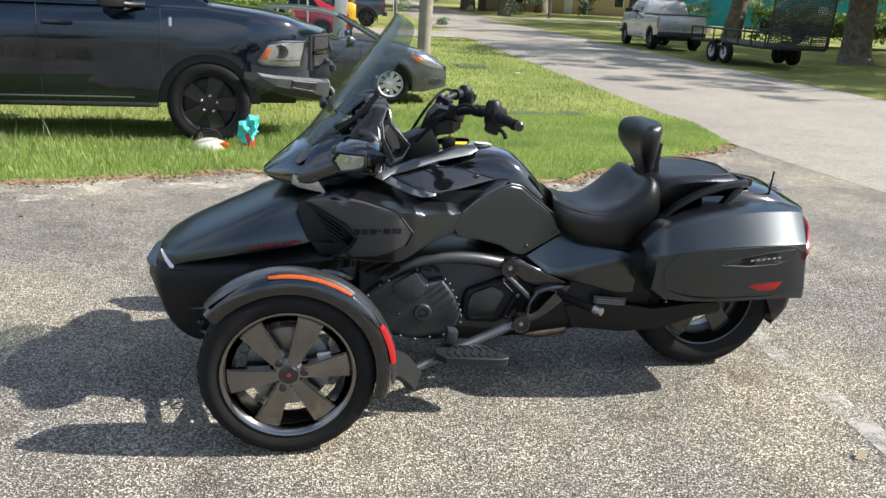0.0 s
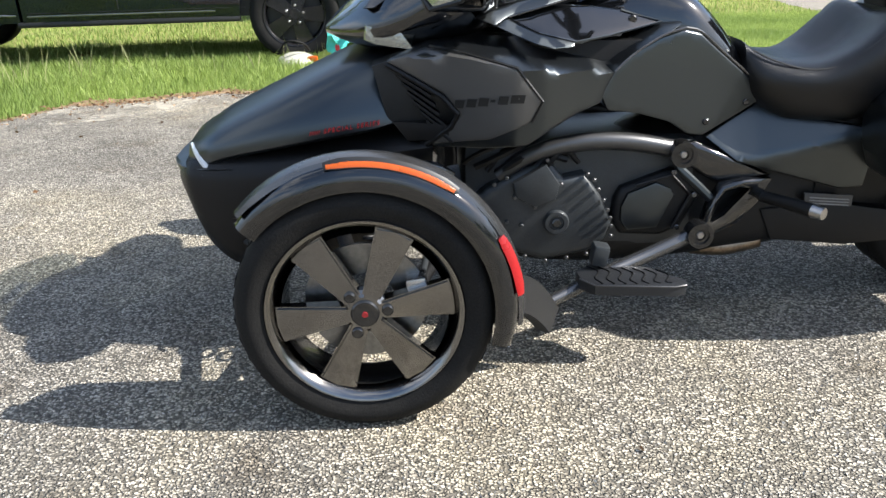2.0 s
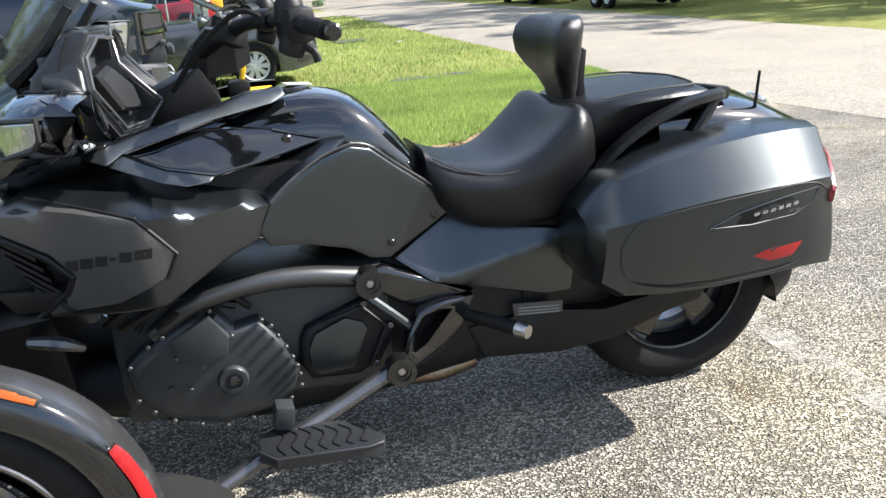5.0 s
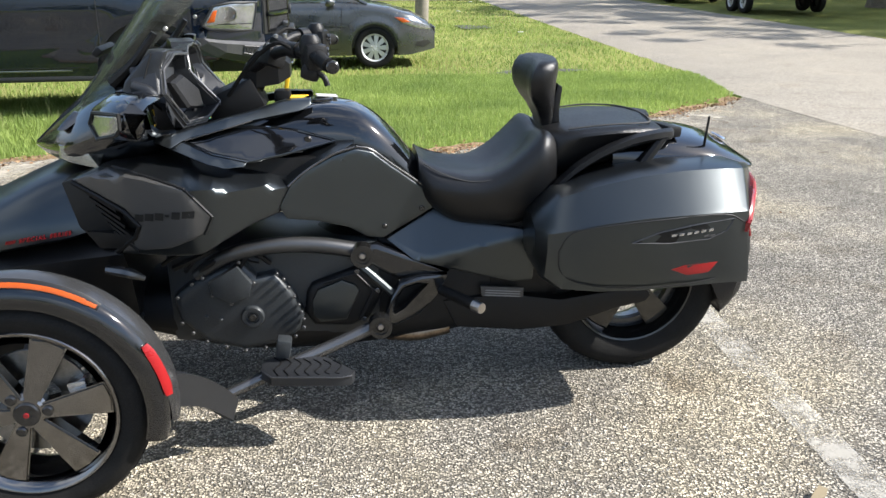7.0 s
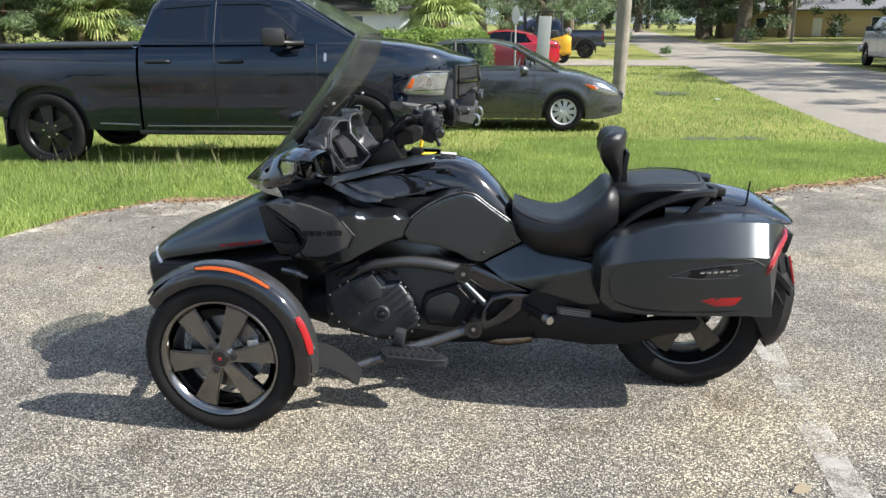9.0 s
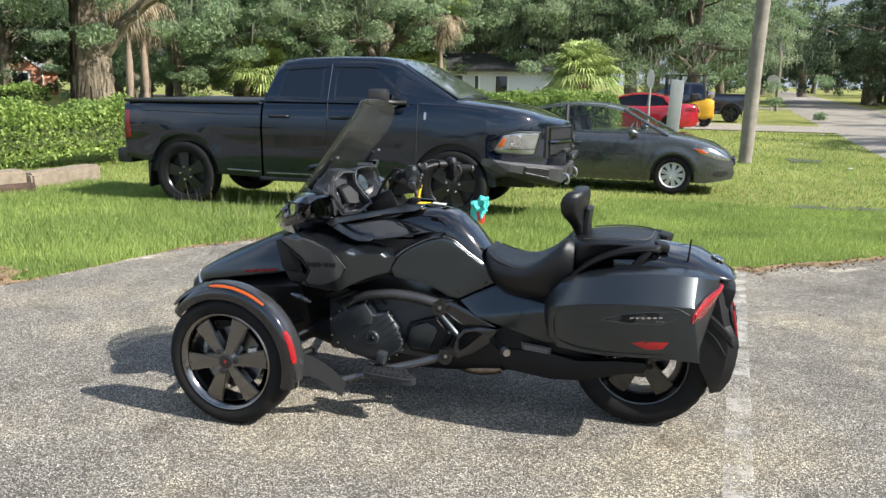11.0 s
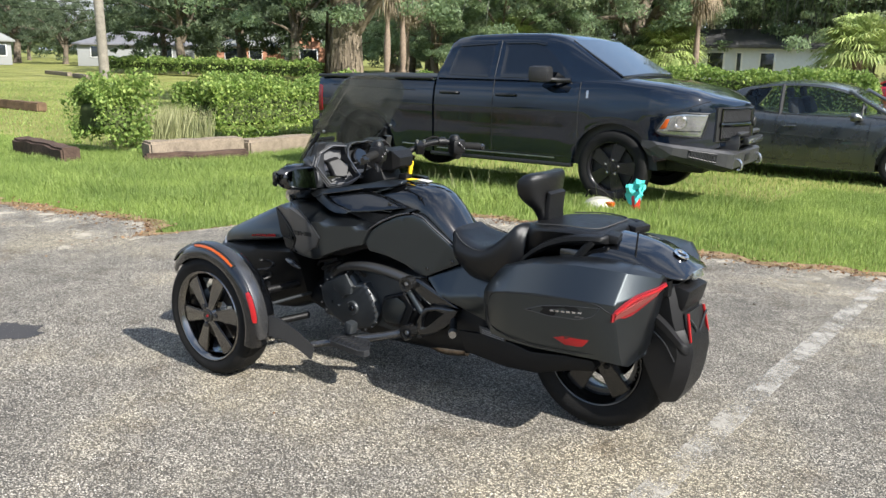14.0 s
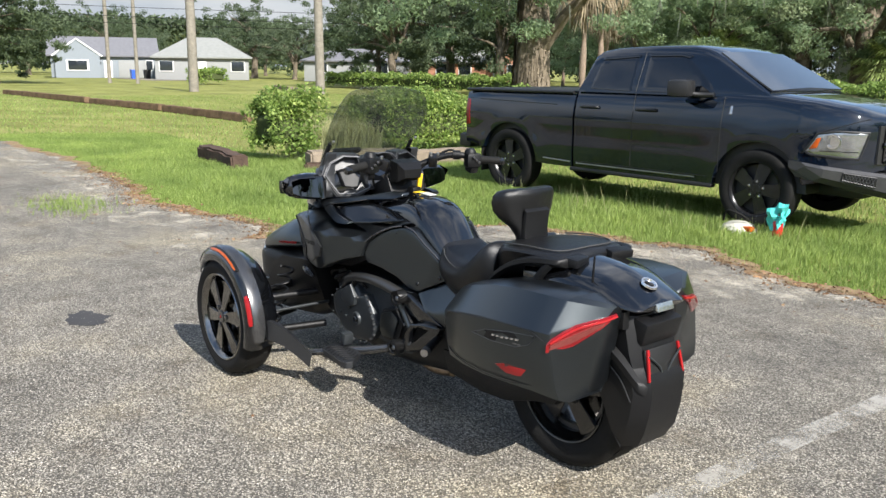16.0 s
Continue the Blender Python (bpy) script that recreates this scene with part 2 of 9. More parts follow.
def rim_gap(poly, x, z):
    best = 9.0
    for (x0, z0), (x1, z1) in zip(poly, poly[1:] + poly[:1]):
        dx, dz = x1 - x0, z1 - z0
        u = max(0.0, min(1.0, ((x - x0) * dx + (z - z0) * dz) / (dx * dx + dz * dz + 1e-12)))
        best = min(best, math.hypot(x - x0 - u * dx, z - z0 - u * dz))
    return best


def rounded(poly, r=0.02, k=3):
    """The outline with its corners cut round."""
    out = []
    n = len(poly)
    for i in range(n):
        p, a, b = Vector(poly[i]), Vector(poly[i - 1]), Vector(poly[(i + 1) % n])
        da, db = min(r, (a - p).length * 0.45), min(r, (b - p).length * 0.45)
        s, e = p + (a - p).normalized() * da, p + (b - p).normalized() * db
        for j in range(k + 1):
            t = j / k
            q = s * (1 - t) ** 2 + p * 2 * t * (1 - t) + e * t * t
            out.append((q.x, q.y))
    return out


def panel(outline, f, thick=0.03, edge=0.012, grid=0.02, r=0.02):
    """A moulded panel: outline of (x, z) with its outer skin at y = f(x, z), curved as f is, rolled over at its rim."""
    poly = rounded(outline, r) if r else list(outline)
    rim = []
    for (x0, z0), (x1, z1) in zip(poly, poly[1:] + poly[:1]):
        m = max(1, int(math.hypot(x1 - x0, z1 - z0) / (grid * 0.8)))
        rim += [(x0 + (x1 - x0) * i / m, z0 + (z1 - z0) * i / m) for i in range(m)]
    nb = len(rim)
    pts = [Vector(q) for q in rim]
    area = sum(x0 * z1 - x1 * z0 for (x0, z0), (x1, z1) in zip(rim, rim[1:] + rim[:1]))
    turn = 1 if area > 0 else -1
    for d in (edge * 0.35, edge):
        for i in range(nb):
            p, q = Vector(rim[i - 1]), Vector(rim[(i + 1) % nb])
            nrm = Vector((-(q - p).y, (q - p).x)).normalized() * turn
            v = Vector(rim[i]) + nrm * d
            if inside(poly, v.x, v.y) and rim_gap(poly, v.x, v.y) > d * 0.9:
                pts.append(v)
    xs, zs = [q[0] for q in rim], [q[1] for q in rim]
    x = min(xs)
    while x < max(xs):
        z = min(zs)
        while z < max(zs):
            if inside(poly, x, z) and rim_gap(poly, x, z) > edge + grid * 0.45:
                pts.append(Vector((x, z)))
            z += grid
        x += grid
    co, _, faces, _, _, _ = geometry.delaunay_2d_cdt(pts, [], [list(range(nb))], 1, 1e-6)
    sgn = -1 if f(*rim[0]) < 0 else 1
    bm = bmesh.new()
    front = []
    for q in co:
        g = min(rim_gap(poly, q.x, q.y) / edge, 1.0)
        front.append(bm.verts.new((q.x, f(q.x, q.y) - sgn * edge * (1 - math.sqrt(max(0.0, 1 - (1 - g) ** 2))), q.y)))
    for fc in faces:
        bm.faces.new([front[i] for i in fc])
    bound = [e for e in bm.edges if len(e.link_faces) == 1]
    ex = bmesh.ops.extrude_edge_only(bm, edges=bound)
    for v in [g for g in ex["geom"] if isinstance(g, bmesh.types.BMVert)]:
        v.co.y -= sgn * thick
    return bm


def box(sx, sy, sz, at=(0, 0, 0), bevel=0.01, rot=None, bm=None):
    b = bmesh.new()
    bmesh.ops.create_cube(b, size=1.0)
    bmesh.ops.scale(b, vec=(sx, sy, sz), verts=b.verts)
    if bevel:
        bmesh.ops.bevel(b, geom=list(b.edges), offset=bevel, segments=2, affect="EDGES", profile=0.6)
    if rot:
        bmesh.ops.rotate(b, cent=(0, 0, 0), matrix=Euler([radians(a) for a in rot]).to_matrix(), verts=b.verts)
    bmesh.ops.translate(b, vec=at, verts=b.verts)
    return join(bm, b)


def join(bm, b):
    if bm is None:
        return b
    me = bpy.data.meshes.new("tmp")
    b.to_mesh(me)
    b.free()
    bm.from_mesh(me)
    bpy.data.meshes.remove(me)
    return bm


def tube(pts, r, n=10, k=4, bm=None, caps=True):
    """A round bar along points; r a radius or one a point."""
    rs = r if isinstance(r, (list, tuple)) else [r] * len(pts)
    line = smooth_line([(*p, q) for p, q in zip(pts, rs)], k) if len(pts) > 2 else [np.array((*p, q)) for p, q in zip(pts, rs)]
    rings, up = [], None
    for i, v in enumerate(line):
        d = Vector(line[min(i + 1, len(line) - 1)][:3] - line[max(i - 1, 0)][:3]).normalized()
        if up is None:
            up = d.orthogonal().normalized()
        up = (up - d * up.dot(d)).normalized()
        side = d.cross(up)
        c = Vector(v[:3])
        rings.append([c + (up * math.cos(a) + side * math.sin(a)) * v[3] for a in (math.tau * s / n for s in range(n))])
    return loft(rings, bm=bm, caps=caps)


def lathe(profile, n=48, axis="y", at=(0, 0, 0), close=True, arc=None, bm=None):
    """A turned form: profile of (radius, along the axis)."""
    a0, a1 = arc if arc else (0, math.tau)
    rings = []
    cnt = n if not arc else n + 1
    for i in range(cnt):
        a = a0 + (a1 - a0) * i / n
        c, s = math.cos(a), math.sin(a)
        if axis == "y":
            rings.append([(at[0] + r * c, at[1] + h, at[2] + r * s) for r, h in profile])
        elif axis == "x":
            rings.append([(at[0] + h, at[1] + r * c, at[2] + r * s) for r, h in profile])
        else:
            rings.append([(at[0] + r * c, at[1] + r * s, at[2] + h) for r, h in profile])
    if not arc:
        rings.append(rings[0])
    b = loft(rings, closed=close, caps=bool(arc) and close, bm=bm)
    bmesh.ops.remove_doubles(b, verts=b.verts, dist=1e-5)
    return b


def disc(r, h, at, axis="y", n=20, bevel=0.25, bm=None):
    k = min(r, h) * bevel
    return lathe([(0.0001, -h / 2), (r - k, -h / 2), (r, -h / 2 + k), (r, h / 2 - k), (r - k, h / 2), (0.0001, h / 2)], n, axis, at, close=False, bm=bm)


def mirror(ob):
    """The same part on the other side of y = 0."""
    me = ob.data.copy()
    me.transform(Matrix.Diagonal((1, -1, 1, 1)))
    me.flip_normals()
    o = new(ob.name.split(".")[0], me)
    o.parent = ob.parent
    if "label" in ob:
        o["label"] = ob["label"]
    return o


# ---- ground ----


def ground_z(x, y):
    d = min(max(y - 0.7, 0.0), 9.7)
    return -0.032 * d


EDGE = [(-60, 0.3), (-14, 0.9), (-9.5, 1.15), (-6.7, 0.97), (-5.3, 0.72), (-4.4, 0.95), (-3.4, 1.2), (-2.92, 0.9), (-2.78, 1.2), (-2.72, 2.7), (-2.35, 3.4), (-1.84, 3.7), (-0.55, 4.1), (0.3, 3.62), (0.72, 3.6), (1.45, 3.8), (2.25, 3.95), (2.6, 4.35), (3.4, 5.05), (4.3, 5.8), (5.1, 6.5), (5.3, 6.9)]


def ragged(x):
    return 0.06 * np.sin(3.1 * x + 0.4) * np.sin(1.3 * x) + 0.05 * np.sin(7.7 * x + 1.0) + 0.045 * np.sin(16.3 * x + 2.0) * np.sin(2.1 * x + 1) + 0.03 * np.sin(37.0 * x) * np.sin(5.0 * x + 0.5)


def edge_y(x):
    return float(np.interp(x, [p[0] for p in EDGE], [p[1] for p in EDGE]) + ragged(x))


def surface(name, cols, material, lift, kind="structure", label="", category=""):
    """A sheet on the ground out of columns (x, [y...])."""
    bm = bmesh.new()
    rows = [[bm.verts.new((x, y, ground_z(x, y) + lift)) for y in ys] for x, ys in cols]
    for a, b in zip(rows, rows[1:]):
        for i in range(len(a) - 1):
            bm.faces.new((a[i], b[i], b[i + 1], a[i + 1]))
    ob = link(name, bm, material, None, smooth=60, recalc=False)
    return tagged(ob, label, category, kind=kind)


def node_mat(name):
    m = bpy.data.materials.new(name)
    m.use_nodes = True
    return m, m.node_tree.nodes, m.node_tree.links, m.node_tree.nodes["Principled BSDF"]


def noise_node(n, l, co, scale, detail=4.0, rough=0.55):
    t = n.new("ShaderNodeTexNoise")
    t.inputs["Scale"].default_value, t.inputs["Detail"].default_value, t.inputs["Roughness"].default_value = scale, detail, rough
    l.new(co.outputs["Object"], t.inputs["Vector"])
    return t


def ramp_node(n, l, src, stops):
    r = n.new("ShaderNodeValToRGB")
    e = r.color_ramp.elements
    e[0].position, e[0].color = stops[0][0], (*stops[0][1], 1)
    e[1].position, e[1].color = stops[-1][0], (*stops[-1][1], 1)
    for p, c in stops[1:-1]:
        q = e.new(p)
        q.color = (*c, 1)
    l.new(src, r.inputs["Fac"])
    return r


def mix_node(n, l, fac, a, b, kind="MIX"):
    x = n.new("ShaderNodeMixRGB")
    x.blend_type = kind
    if isinstance(fac, float):
        x.inputs["Fac"].default_value = fac
    else:
        l.new(fac, x.inputs["Fac"])
    for s, v in (("Color1", a), ("Color2", b)):
        if isinstance(v, tuple):
            x.inputs[s].default_value = (*v, 1)
        else:
            l.new(v, x.inputs[s])
    return x.outputs["Color"]


def asphalt(name, pale, dark, stones, deep, bump=1.0, size=95.0, amount=0.8, mottle=1.0):
    """Worn chip-seal: stones of several shades set in dark binder, bleached, stained and cracked in patches."""
    m, n, l, b = node_mat(name)
    co = n.new("ShaderNodeTexCoord")
    warp = noise_node(n, l, co, 30.0, 3.0)
    vec = n.new("ShaderNodeVectorMath")
    vec.operation = "MULTIPLY_ADD"
    vec.inputs[1].default_value = (0.02, 0.02, 0.02)
    l.new(warp.outputs["Color"], vec.inputs[0])
    l.new(co.outputs["Object"], vec.inputs[2])
    vor = n.new("ShaderNodeTexVoronoi")
    vor.inputs["Scale"].default_value = size
    l.new(vec.outputs[0], vor.inputs["Vector"])
    sep = n.new("ShaderNodeSeparateColor")
    l.new(vor.outputs["Color"], sep.inputs[0])
    each = ramp_node(n, l, sep.outputs[0], [(0.0, tuple(v * 0.24 for v in stones)), (0.22, tuple(v * 0.52 for v in stones)), (0.55, stones), (0.84, tuple(min(v * 1.30, 0.8) for v in stones)), (1.0, tuple(min(v * 1.58, 0.85) for v in stones))])
    gap = ramp_node(n, l, vor.outputs["Distance"], [(0.38, (1, 1, 1)), (0.72, (0, 0, 0))])
    fade = ramp_node(n, l, noise_node(n, l, co, 5.0, 5.0, 0.65).outputs["Fac"], [(0.32, (amount * 0.55,) * 3), (0.62, (amount,) * 3)])
    cover = n.new("ShaderNodeMath")
    cover.operation = "MULTIPLY"
    l.new(gap.outputs["Color"], cover.inputs[0])
    l.new(fade.outputs["Color"], cover.inputs[1])
    binder = mix_node(n, l, noise_node(n, l, co, 14.0, 6.0, 0.7).outputs["Fac"], deep, tuple(v * 1.0 for v in dark))
    col = mix_node(n, l, cover.outputs[0], binder, each.outputs["Color"])
    patch = ramp_node(n, l, noise_node(n, l, co, 0.75, 7.0, 0.62).outputs["Fac"], [(0.34, (0.76, 0.75, 0.74)), (0.5, (1.0, 0.98, 0.95)), (0.66, pale)])
    col = mix_node(n, l, mottle, col, patch.outputs["Color"], "MULTIPLY")
    stain = ramp_node(n, l, noise_node(n, l, co, 2.6, 6.0, 0.6).outputs["Fac"], [(0.30, (0.66, 0.61, 0.56)), (0.44, (1, 1, 1))])
    col = mix_node(n, l, 0.8 * mottle, col, stain.outputs["Color"], "MULTIPLY")
    l.new(col, b.inputs["Base Color"])
    b.inputs["Roughness"].default_value = 0.85
    b.inputs["Specular IOR Level"].default_value = 0.2
    bn = n.new("ShaderNodeBump")
    bn.inputs["Strength"].default_value, bn.inputs["Distance"].default_value = bump, 0.010
    l.new(gap.outputs["Color"], bn.inputs["Height"])
    l.new(bn.outputs["Normal"], b.inputs["Normal"])
    return m


M["asphalt"] = asphalt("chip_seal_asphalt", (1.38, 1.30, 1.12), (0.175, 0.163, 0.143), (0.43, 0.402, 0.346), (0.044, 0.041, 0.036), 1.0, 132.0, 1.0)
M["roadtop"] = asphalt("bleached_road_surface", (1.2, 1.15, 1.06), (0.29, 0.262, 0.218), (0.31, 0.282, 0.238), (0.20, 0.18, 0.152), 0.4, 60.0, 0.7, 0.4)


def lawn_mat():
    m, n, l, b = node_mat("lawn_soil_and_thatch")
    co = n.new("ShaderNodeTexCoord")
    a = ramp_node(n, l, noise_node(n, l, co, 0.35, 6.0).outputs["Fac"], [(0.3, (0.135, 0.150, 0.045)), (0.55, (0.225, 0.232, 0.074)), (0.75, (0.30, 0.295, 0.115))])
    f = ramp_node(n, l, noise_node(n, l, co, 28.0, 6.0, 0.7).outputs["Fac"], [(0.3, (0.5, 0.5, 0.5)), (0.7, (1.4, 1.4, 1.3))])
    l.new(mix_node(n, l, 1.0, a.outputs["Color"], f.outputs["Color"], "MULTIPLY"), b.inputs["Base Color"])
    b.inputs["Roughness"].default_value = 0.9
    b.inputs["Specular IOR Level"].default_value = 0.1
    bn = n.new("ShaderNodeBump")
    bn.inputs["Strength"].default_value, bn.inputs["Distance"].default_value = 0.8, 0.03
    l.new(noise_node(n, l, co, 40.0, 5.0, 0.7).outputs["Fac"], bn.inputs["Height"])
    l.new(bn.outputs["Normal"], b.inputs["Normal"])
    return m


M["lawn"] = lawn_mat()
M["dirt"] = mat("leaf_litter_and_dirt", (0.225, 0.155, 0.092), 0.95, var=0.5, scale=9, fine=90, bump=0.8, spec=0.1)
steps = lambda a, b, n: [a + (b - a) * i / n for i in range(n + 1)]
gx = sorted(set(steps(-900, -60, 12) + steps(-60, -14, 23) + steps(-14, 20, 68) + steps(20, 60, 12) + steps(60, 900, 12)))
gy = sorted(set(steps(-900, -20, 10) + steps(-20, 0.7, 12) + steps(0.7, 10.4, 24) + steps(10.4, 60, 20) + steps(60, 1200, 14)))
ground = surface("ground", [(x, gy) for x in gx], M["lawn"], -0.03, label="mown green lawn sloping gently to the horizon", category="lawn")
lot_x = steps(-60, -16, 30) + steps(-16, 5.3, 333)[1:]
lot = surface("pavement", [(x, [-30, -12, -6, -3, -1.5, 0, 0.6] + [0.6 + (edge_y(x) - 0.6) * i / 10 for i in range(1, 11)] if edge_y(x) > 0.75 else [-30, -12, -6, -3, -1.5, 0, 0.2] + [0.2 + (edge_y(x) - 0.2) * i / 10 for i in range(1, 11)]) for x in lot_x], M["asphalt"], 0.0, label="worn grey chip-seal parking lot with loose pale stones", category="parking lot")


def road_left(y):
    return 5.1 if y < 6.9 else 5.1 + min(1.0, (y - 6.9) / 3.0) * 0.6


ry = steps(-40, 6, 30) + steps(6, 33, 110)[1:] + steps(33, 320, 90)[1:]
bm = bmesh.new()
rows = []
for y in ry:
    x0 = road_left(y) + 0.06 * noise.noise((y * 2.1, 7, 0)) + 0.05 * noise.noise((y * 7.0, 3, 0)) + max(0, y - 60) * 0.03
    x1 = 11.9 + 0.1 * noise.noise((y * 1.3, 9, 0)) + max(0, y - 60) * 0.03
    rows.append([bm.verts.new((x, y, ground_z(0, y) + (0.006 if 0 < i < 6 else -0.028 if y > 6.9 else 0.003))) for i, x in enumerate([x0] + [x0 + 0.25 + (x1 - x0 - 0.5) * k / 4 for k in range(5)] + [x1])])
for p, q in zip(rows, rows[1:]):
    for i in range(6):
        bm.faces.new((p[i], p[i + 1], q[i + 1], q[i]))
road = tagged(link("road", bm, M["roadtop"], None, recalc=False), "pale bleached asphalt lane with broken edges", "road", kind="structure")


def strip(name, x0, x1, y0, y1, material, lift, label, category):
    nx, ny = max(2, int(abs(x1 - x0) / 1.5)), max(2, int(abs(y1 - y0) / 1.5))
    return surface(name, [(x, [y + 0.12 * noise.noise((x, y * 3, 2)) for y in steps(y0, y1, ny)]) for x in steps(x0, x1, nx)], material, lift, label=label, category=category)


strip("road_drive", -30, 5.8, 32.4, 38.0, M["roadtop"], 0.002, "grey asphalt side drive between two lawns", "driveway")
strip("road_cross", -60, 80, 66.5, 71.5, M["roadtop"], 0.010, "pale asphalt cross street", "road")
# worn white parking line
m, n, l, b = node_mat("worn_white_line_paint")
co = n.new("ShaderNodeTexCoord")
wear = ramp_node(n, l, noise_node(n, l, co, 4.5, 14.0, 0.80).outputs["Fac"], [(0.43, (0.0, 0.0, 0.0)), (0.58, (0.56, 0.56, 0.56))])
l.new(ramp_node(n, l, noise_node(n, l, co, 9.0, 6.0).outputs["Fac"], [(0.3, (0.36, 0.34, 0.30)), (0.7, (0.50, 0.475, 0.42))]).outputs["Color"], b.inputs["Base Color"])
b.inputs["Roughness"].default_value = 0.75
l.new(wear.outputs["Color"], b.inputs["Alpha"])
M["linepaint"] = m
surface("parking_line", [(x, steps(-4.5, 3.78, 30)) for x in steps(2.045, 2.155, 3)], M["linepaint"], 0.004, label="worn flaking white painted parking line", category="line")

# pale dust swept up against the lawn's edge
m, n, l, b = node_mat("pale_sandy_dust")
co = n.new("ShaderNodeTexCoord")
l.new(ramp_node(n, l, noise_node(n, l, co, 60.0, 6.0, 0.7).outputs["Fac"], [(0.3, (0.36, 0.32, 0.25)), (0.7, (0.58, 0.53, 0.43))]).outputs["Color"], b.inputs["Base Color"])
l.new(ramp_node(n, l, noise_node(n, l, co, 3.2, 9.0, 0.72).outputs["Fac"], [(0.47, (0, 0, 0)), (0.66, (0.75, 0.75, 0.75))]).outputs["Color"], b.inputs["Alpha"])
b.inputs["Roughness"].default_value = 0.95
M["dust"] = m
surface("pavement_dust", [(x, [edge_y(x) - 0.75 + 0.25 * noise.noise((x * 1.3, 4, 1)) + (0.80 - 0.25 * noise.noise((x * 1.3, 4, 1))) * i / 5 for i in range(6)]) for x in steps(-12, 4.6, 166)], M["dust"], 0.003, label="pale sandy dust along the lawn edge", category="sand")

# ---- the three-wheeler ----
trike = thing("three_wheeler", "matte and gloss black three-wheeled roadster parked on the asphalt", "motorcycle", m=pose(0, 0, 0, 0, 0, 1.375))


def tyre(r, w, rim, tread=24, crown=0.012):
    h = w / 2
    prof = [(rim - 0.004, -h * 0.80), (rim + 0.012, -h * 0.90), (rim + (r - rim) * 0.5, -h), (r - 0.022, -h * 0.93), (r - crown * 0.5, -h * 0.76), (r, -h * 0.35), (r, h * 0.35), (r - crown * 0.5, h * 0.76), (r - 0.022, h * 0.93), (rim + (r - rim) * 0.5, h), (rim + 0.012, h * 0.90), (rim - 0.004, h * 0.80)]
    return lathe(smooth_line(prof, 2) + [np.array(prof[0])], 64, "y", close=False)


def tread_blocks(r, w, n):
    """Slanted blocks that stand a little proud of the tread."""
    bm = bmesh.new()
    for i in range(n):
        for s in (-1, 1):
            a = math.tau * (i + 0.25 * s) / n
            b2 = box(0.030, w * 0.30, 0.004, (0, s * w * 0.16, r - 0.0023), 0.0, (0, 0, 22 * s))
            bmesh.ops.rotate(b2, cent=(0, 0, 0), matrix=Matrix.Rotation(a, 3, "Y"), verts=b2.verts)
            join(bm, b2)
    return bm


def spoke_wheel(name, parent, at, r, w, rim, face, spokes, w0, w1, mats, hub=0.05, turn=90.0, lugs=3, side=-1):
    """A wheel with its hub on the axis y: tyre, rim, spokes, hub, nuts. The outer face looks to side."""
    wheel = new(name)
    wheel.parent, wheel.location = parent, at
    t = part("tyre", tyre(r, w, rim), M["rubber"], wheel)
    part("tread", tread_blocks(r, w, 36), M["rubber"], wheel, smooth=0)
    h = w / 2
    flip = 1 if side < 0 else -1
    lip = [(rim + 0.007, -h * 0.86), (rim + 0.003, -h * 0.92), (rim - 0.003, -h * 0.90), (rim - 0.008, -face - 0.001), (rim - 0.012, -face + 0.004), (rim - 0.024, -face + 0.03)]
    barrel = [(rim - 0.030, -face + 0.012), (rim - 0.036, 0.3 * h), (rim - 0.016, h * 0.8), (rim + 0.006, h * 0.88)]
    part("rim", lathe([(a, b2 * flip) for a, b2 in lip], 64, "y", close=False), mats[0], wheel)
    part("barrel", lathe([(a, b2 * flip) for a, b2 in barrel], 48, "y", close=False), M["rimblack"], wheel)
    y0 = side * face
    bm = bmesh.new()
    ang = [(0.028, -w0), (rim - 0.020, -w1), (rim - 0.012, 0.0), (rim - 0.020, w1), (0.028, w0)]
    outer = [bm.verts.new((q, y0 - side * 0.012 * (p / rim), p)) for p, q in ang]
    inner = [bm.verts.new((q * 0.86, y0 - side * 0.045, p)) for p, q in ang]
    top = bm.faces.new(outer)
    bm.faces.new(inner[::-1])
    for i in range(5):
        bm.faces.new((outer[i], inner[i], inner[(i + 1) % 5], outer[(i + 1) % 5]))
    bmesh.ops.recalc_face_normals(bm, faces=bm.faces)
    bmesh.ops.bevel(bm, geom=list(top.edges), offset=0.005, segments=2, affect="EDGES")
    sp = part("spoke", bm, mats[1], wheel, smooth=30)
    sp.rotation_euler = (0, radians(turn), 0)
    for i in range(1, spokes):
        share(sp, pose(0, 0, 0, 0, turn + 360.0 * i / spokes, 0), wheel)
    part("hub", disc(hub, 0.05, (0, y0 - side * 0.027, 0), n=28), mats[1], wheel)
    part("hub_cap", disc(hub * 0.62, 0.014, (0, y0 - side * 0.003, 0), n=24), mats[2], wheel)
    nut = part("wheel_nut", disc(0.013, 0.016, (0, 0, 0), n=12), mats[-1], wheel)
    for i in range(lugs):
        m2 = pose(0, 0, 0, 0, turn + 60 + 360.0 * i / lugs, 0) @ pose(0, y0 - side * 0.004, hub * 0.98)
        if i == 0:
            nut.matrix_basis = m2
        else:
            share(nut, m2, wheel)
    return wheel


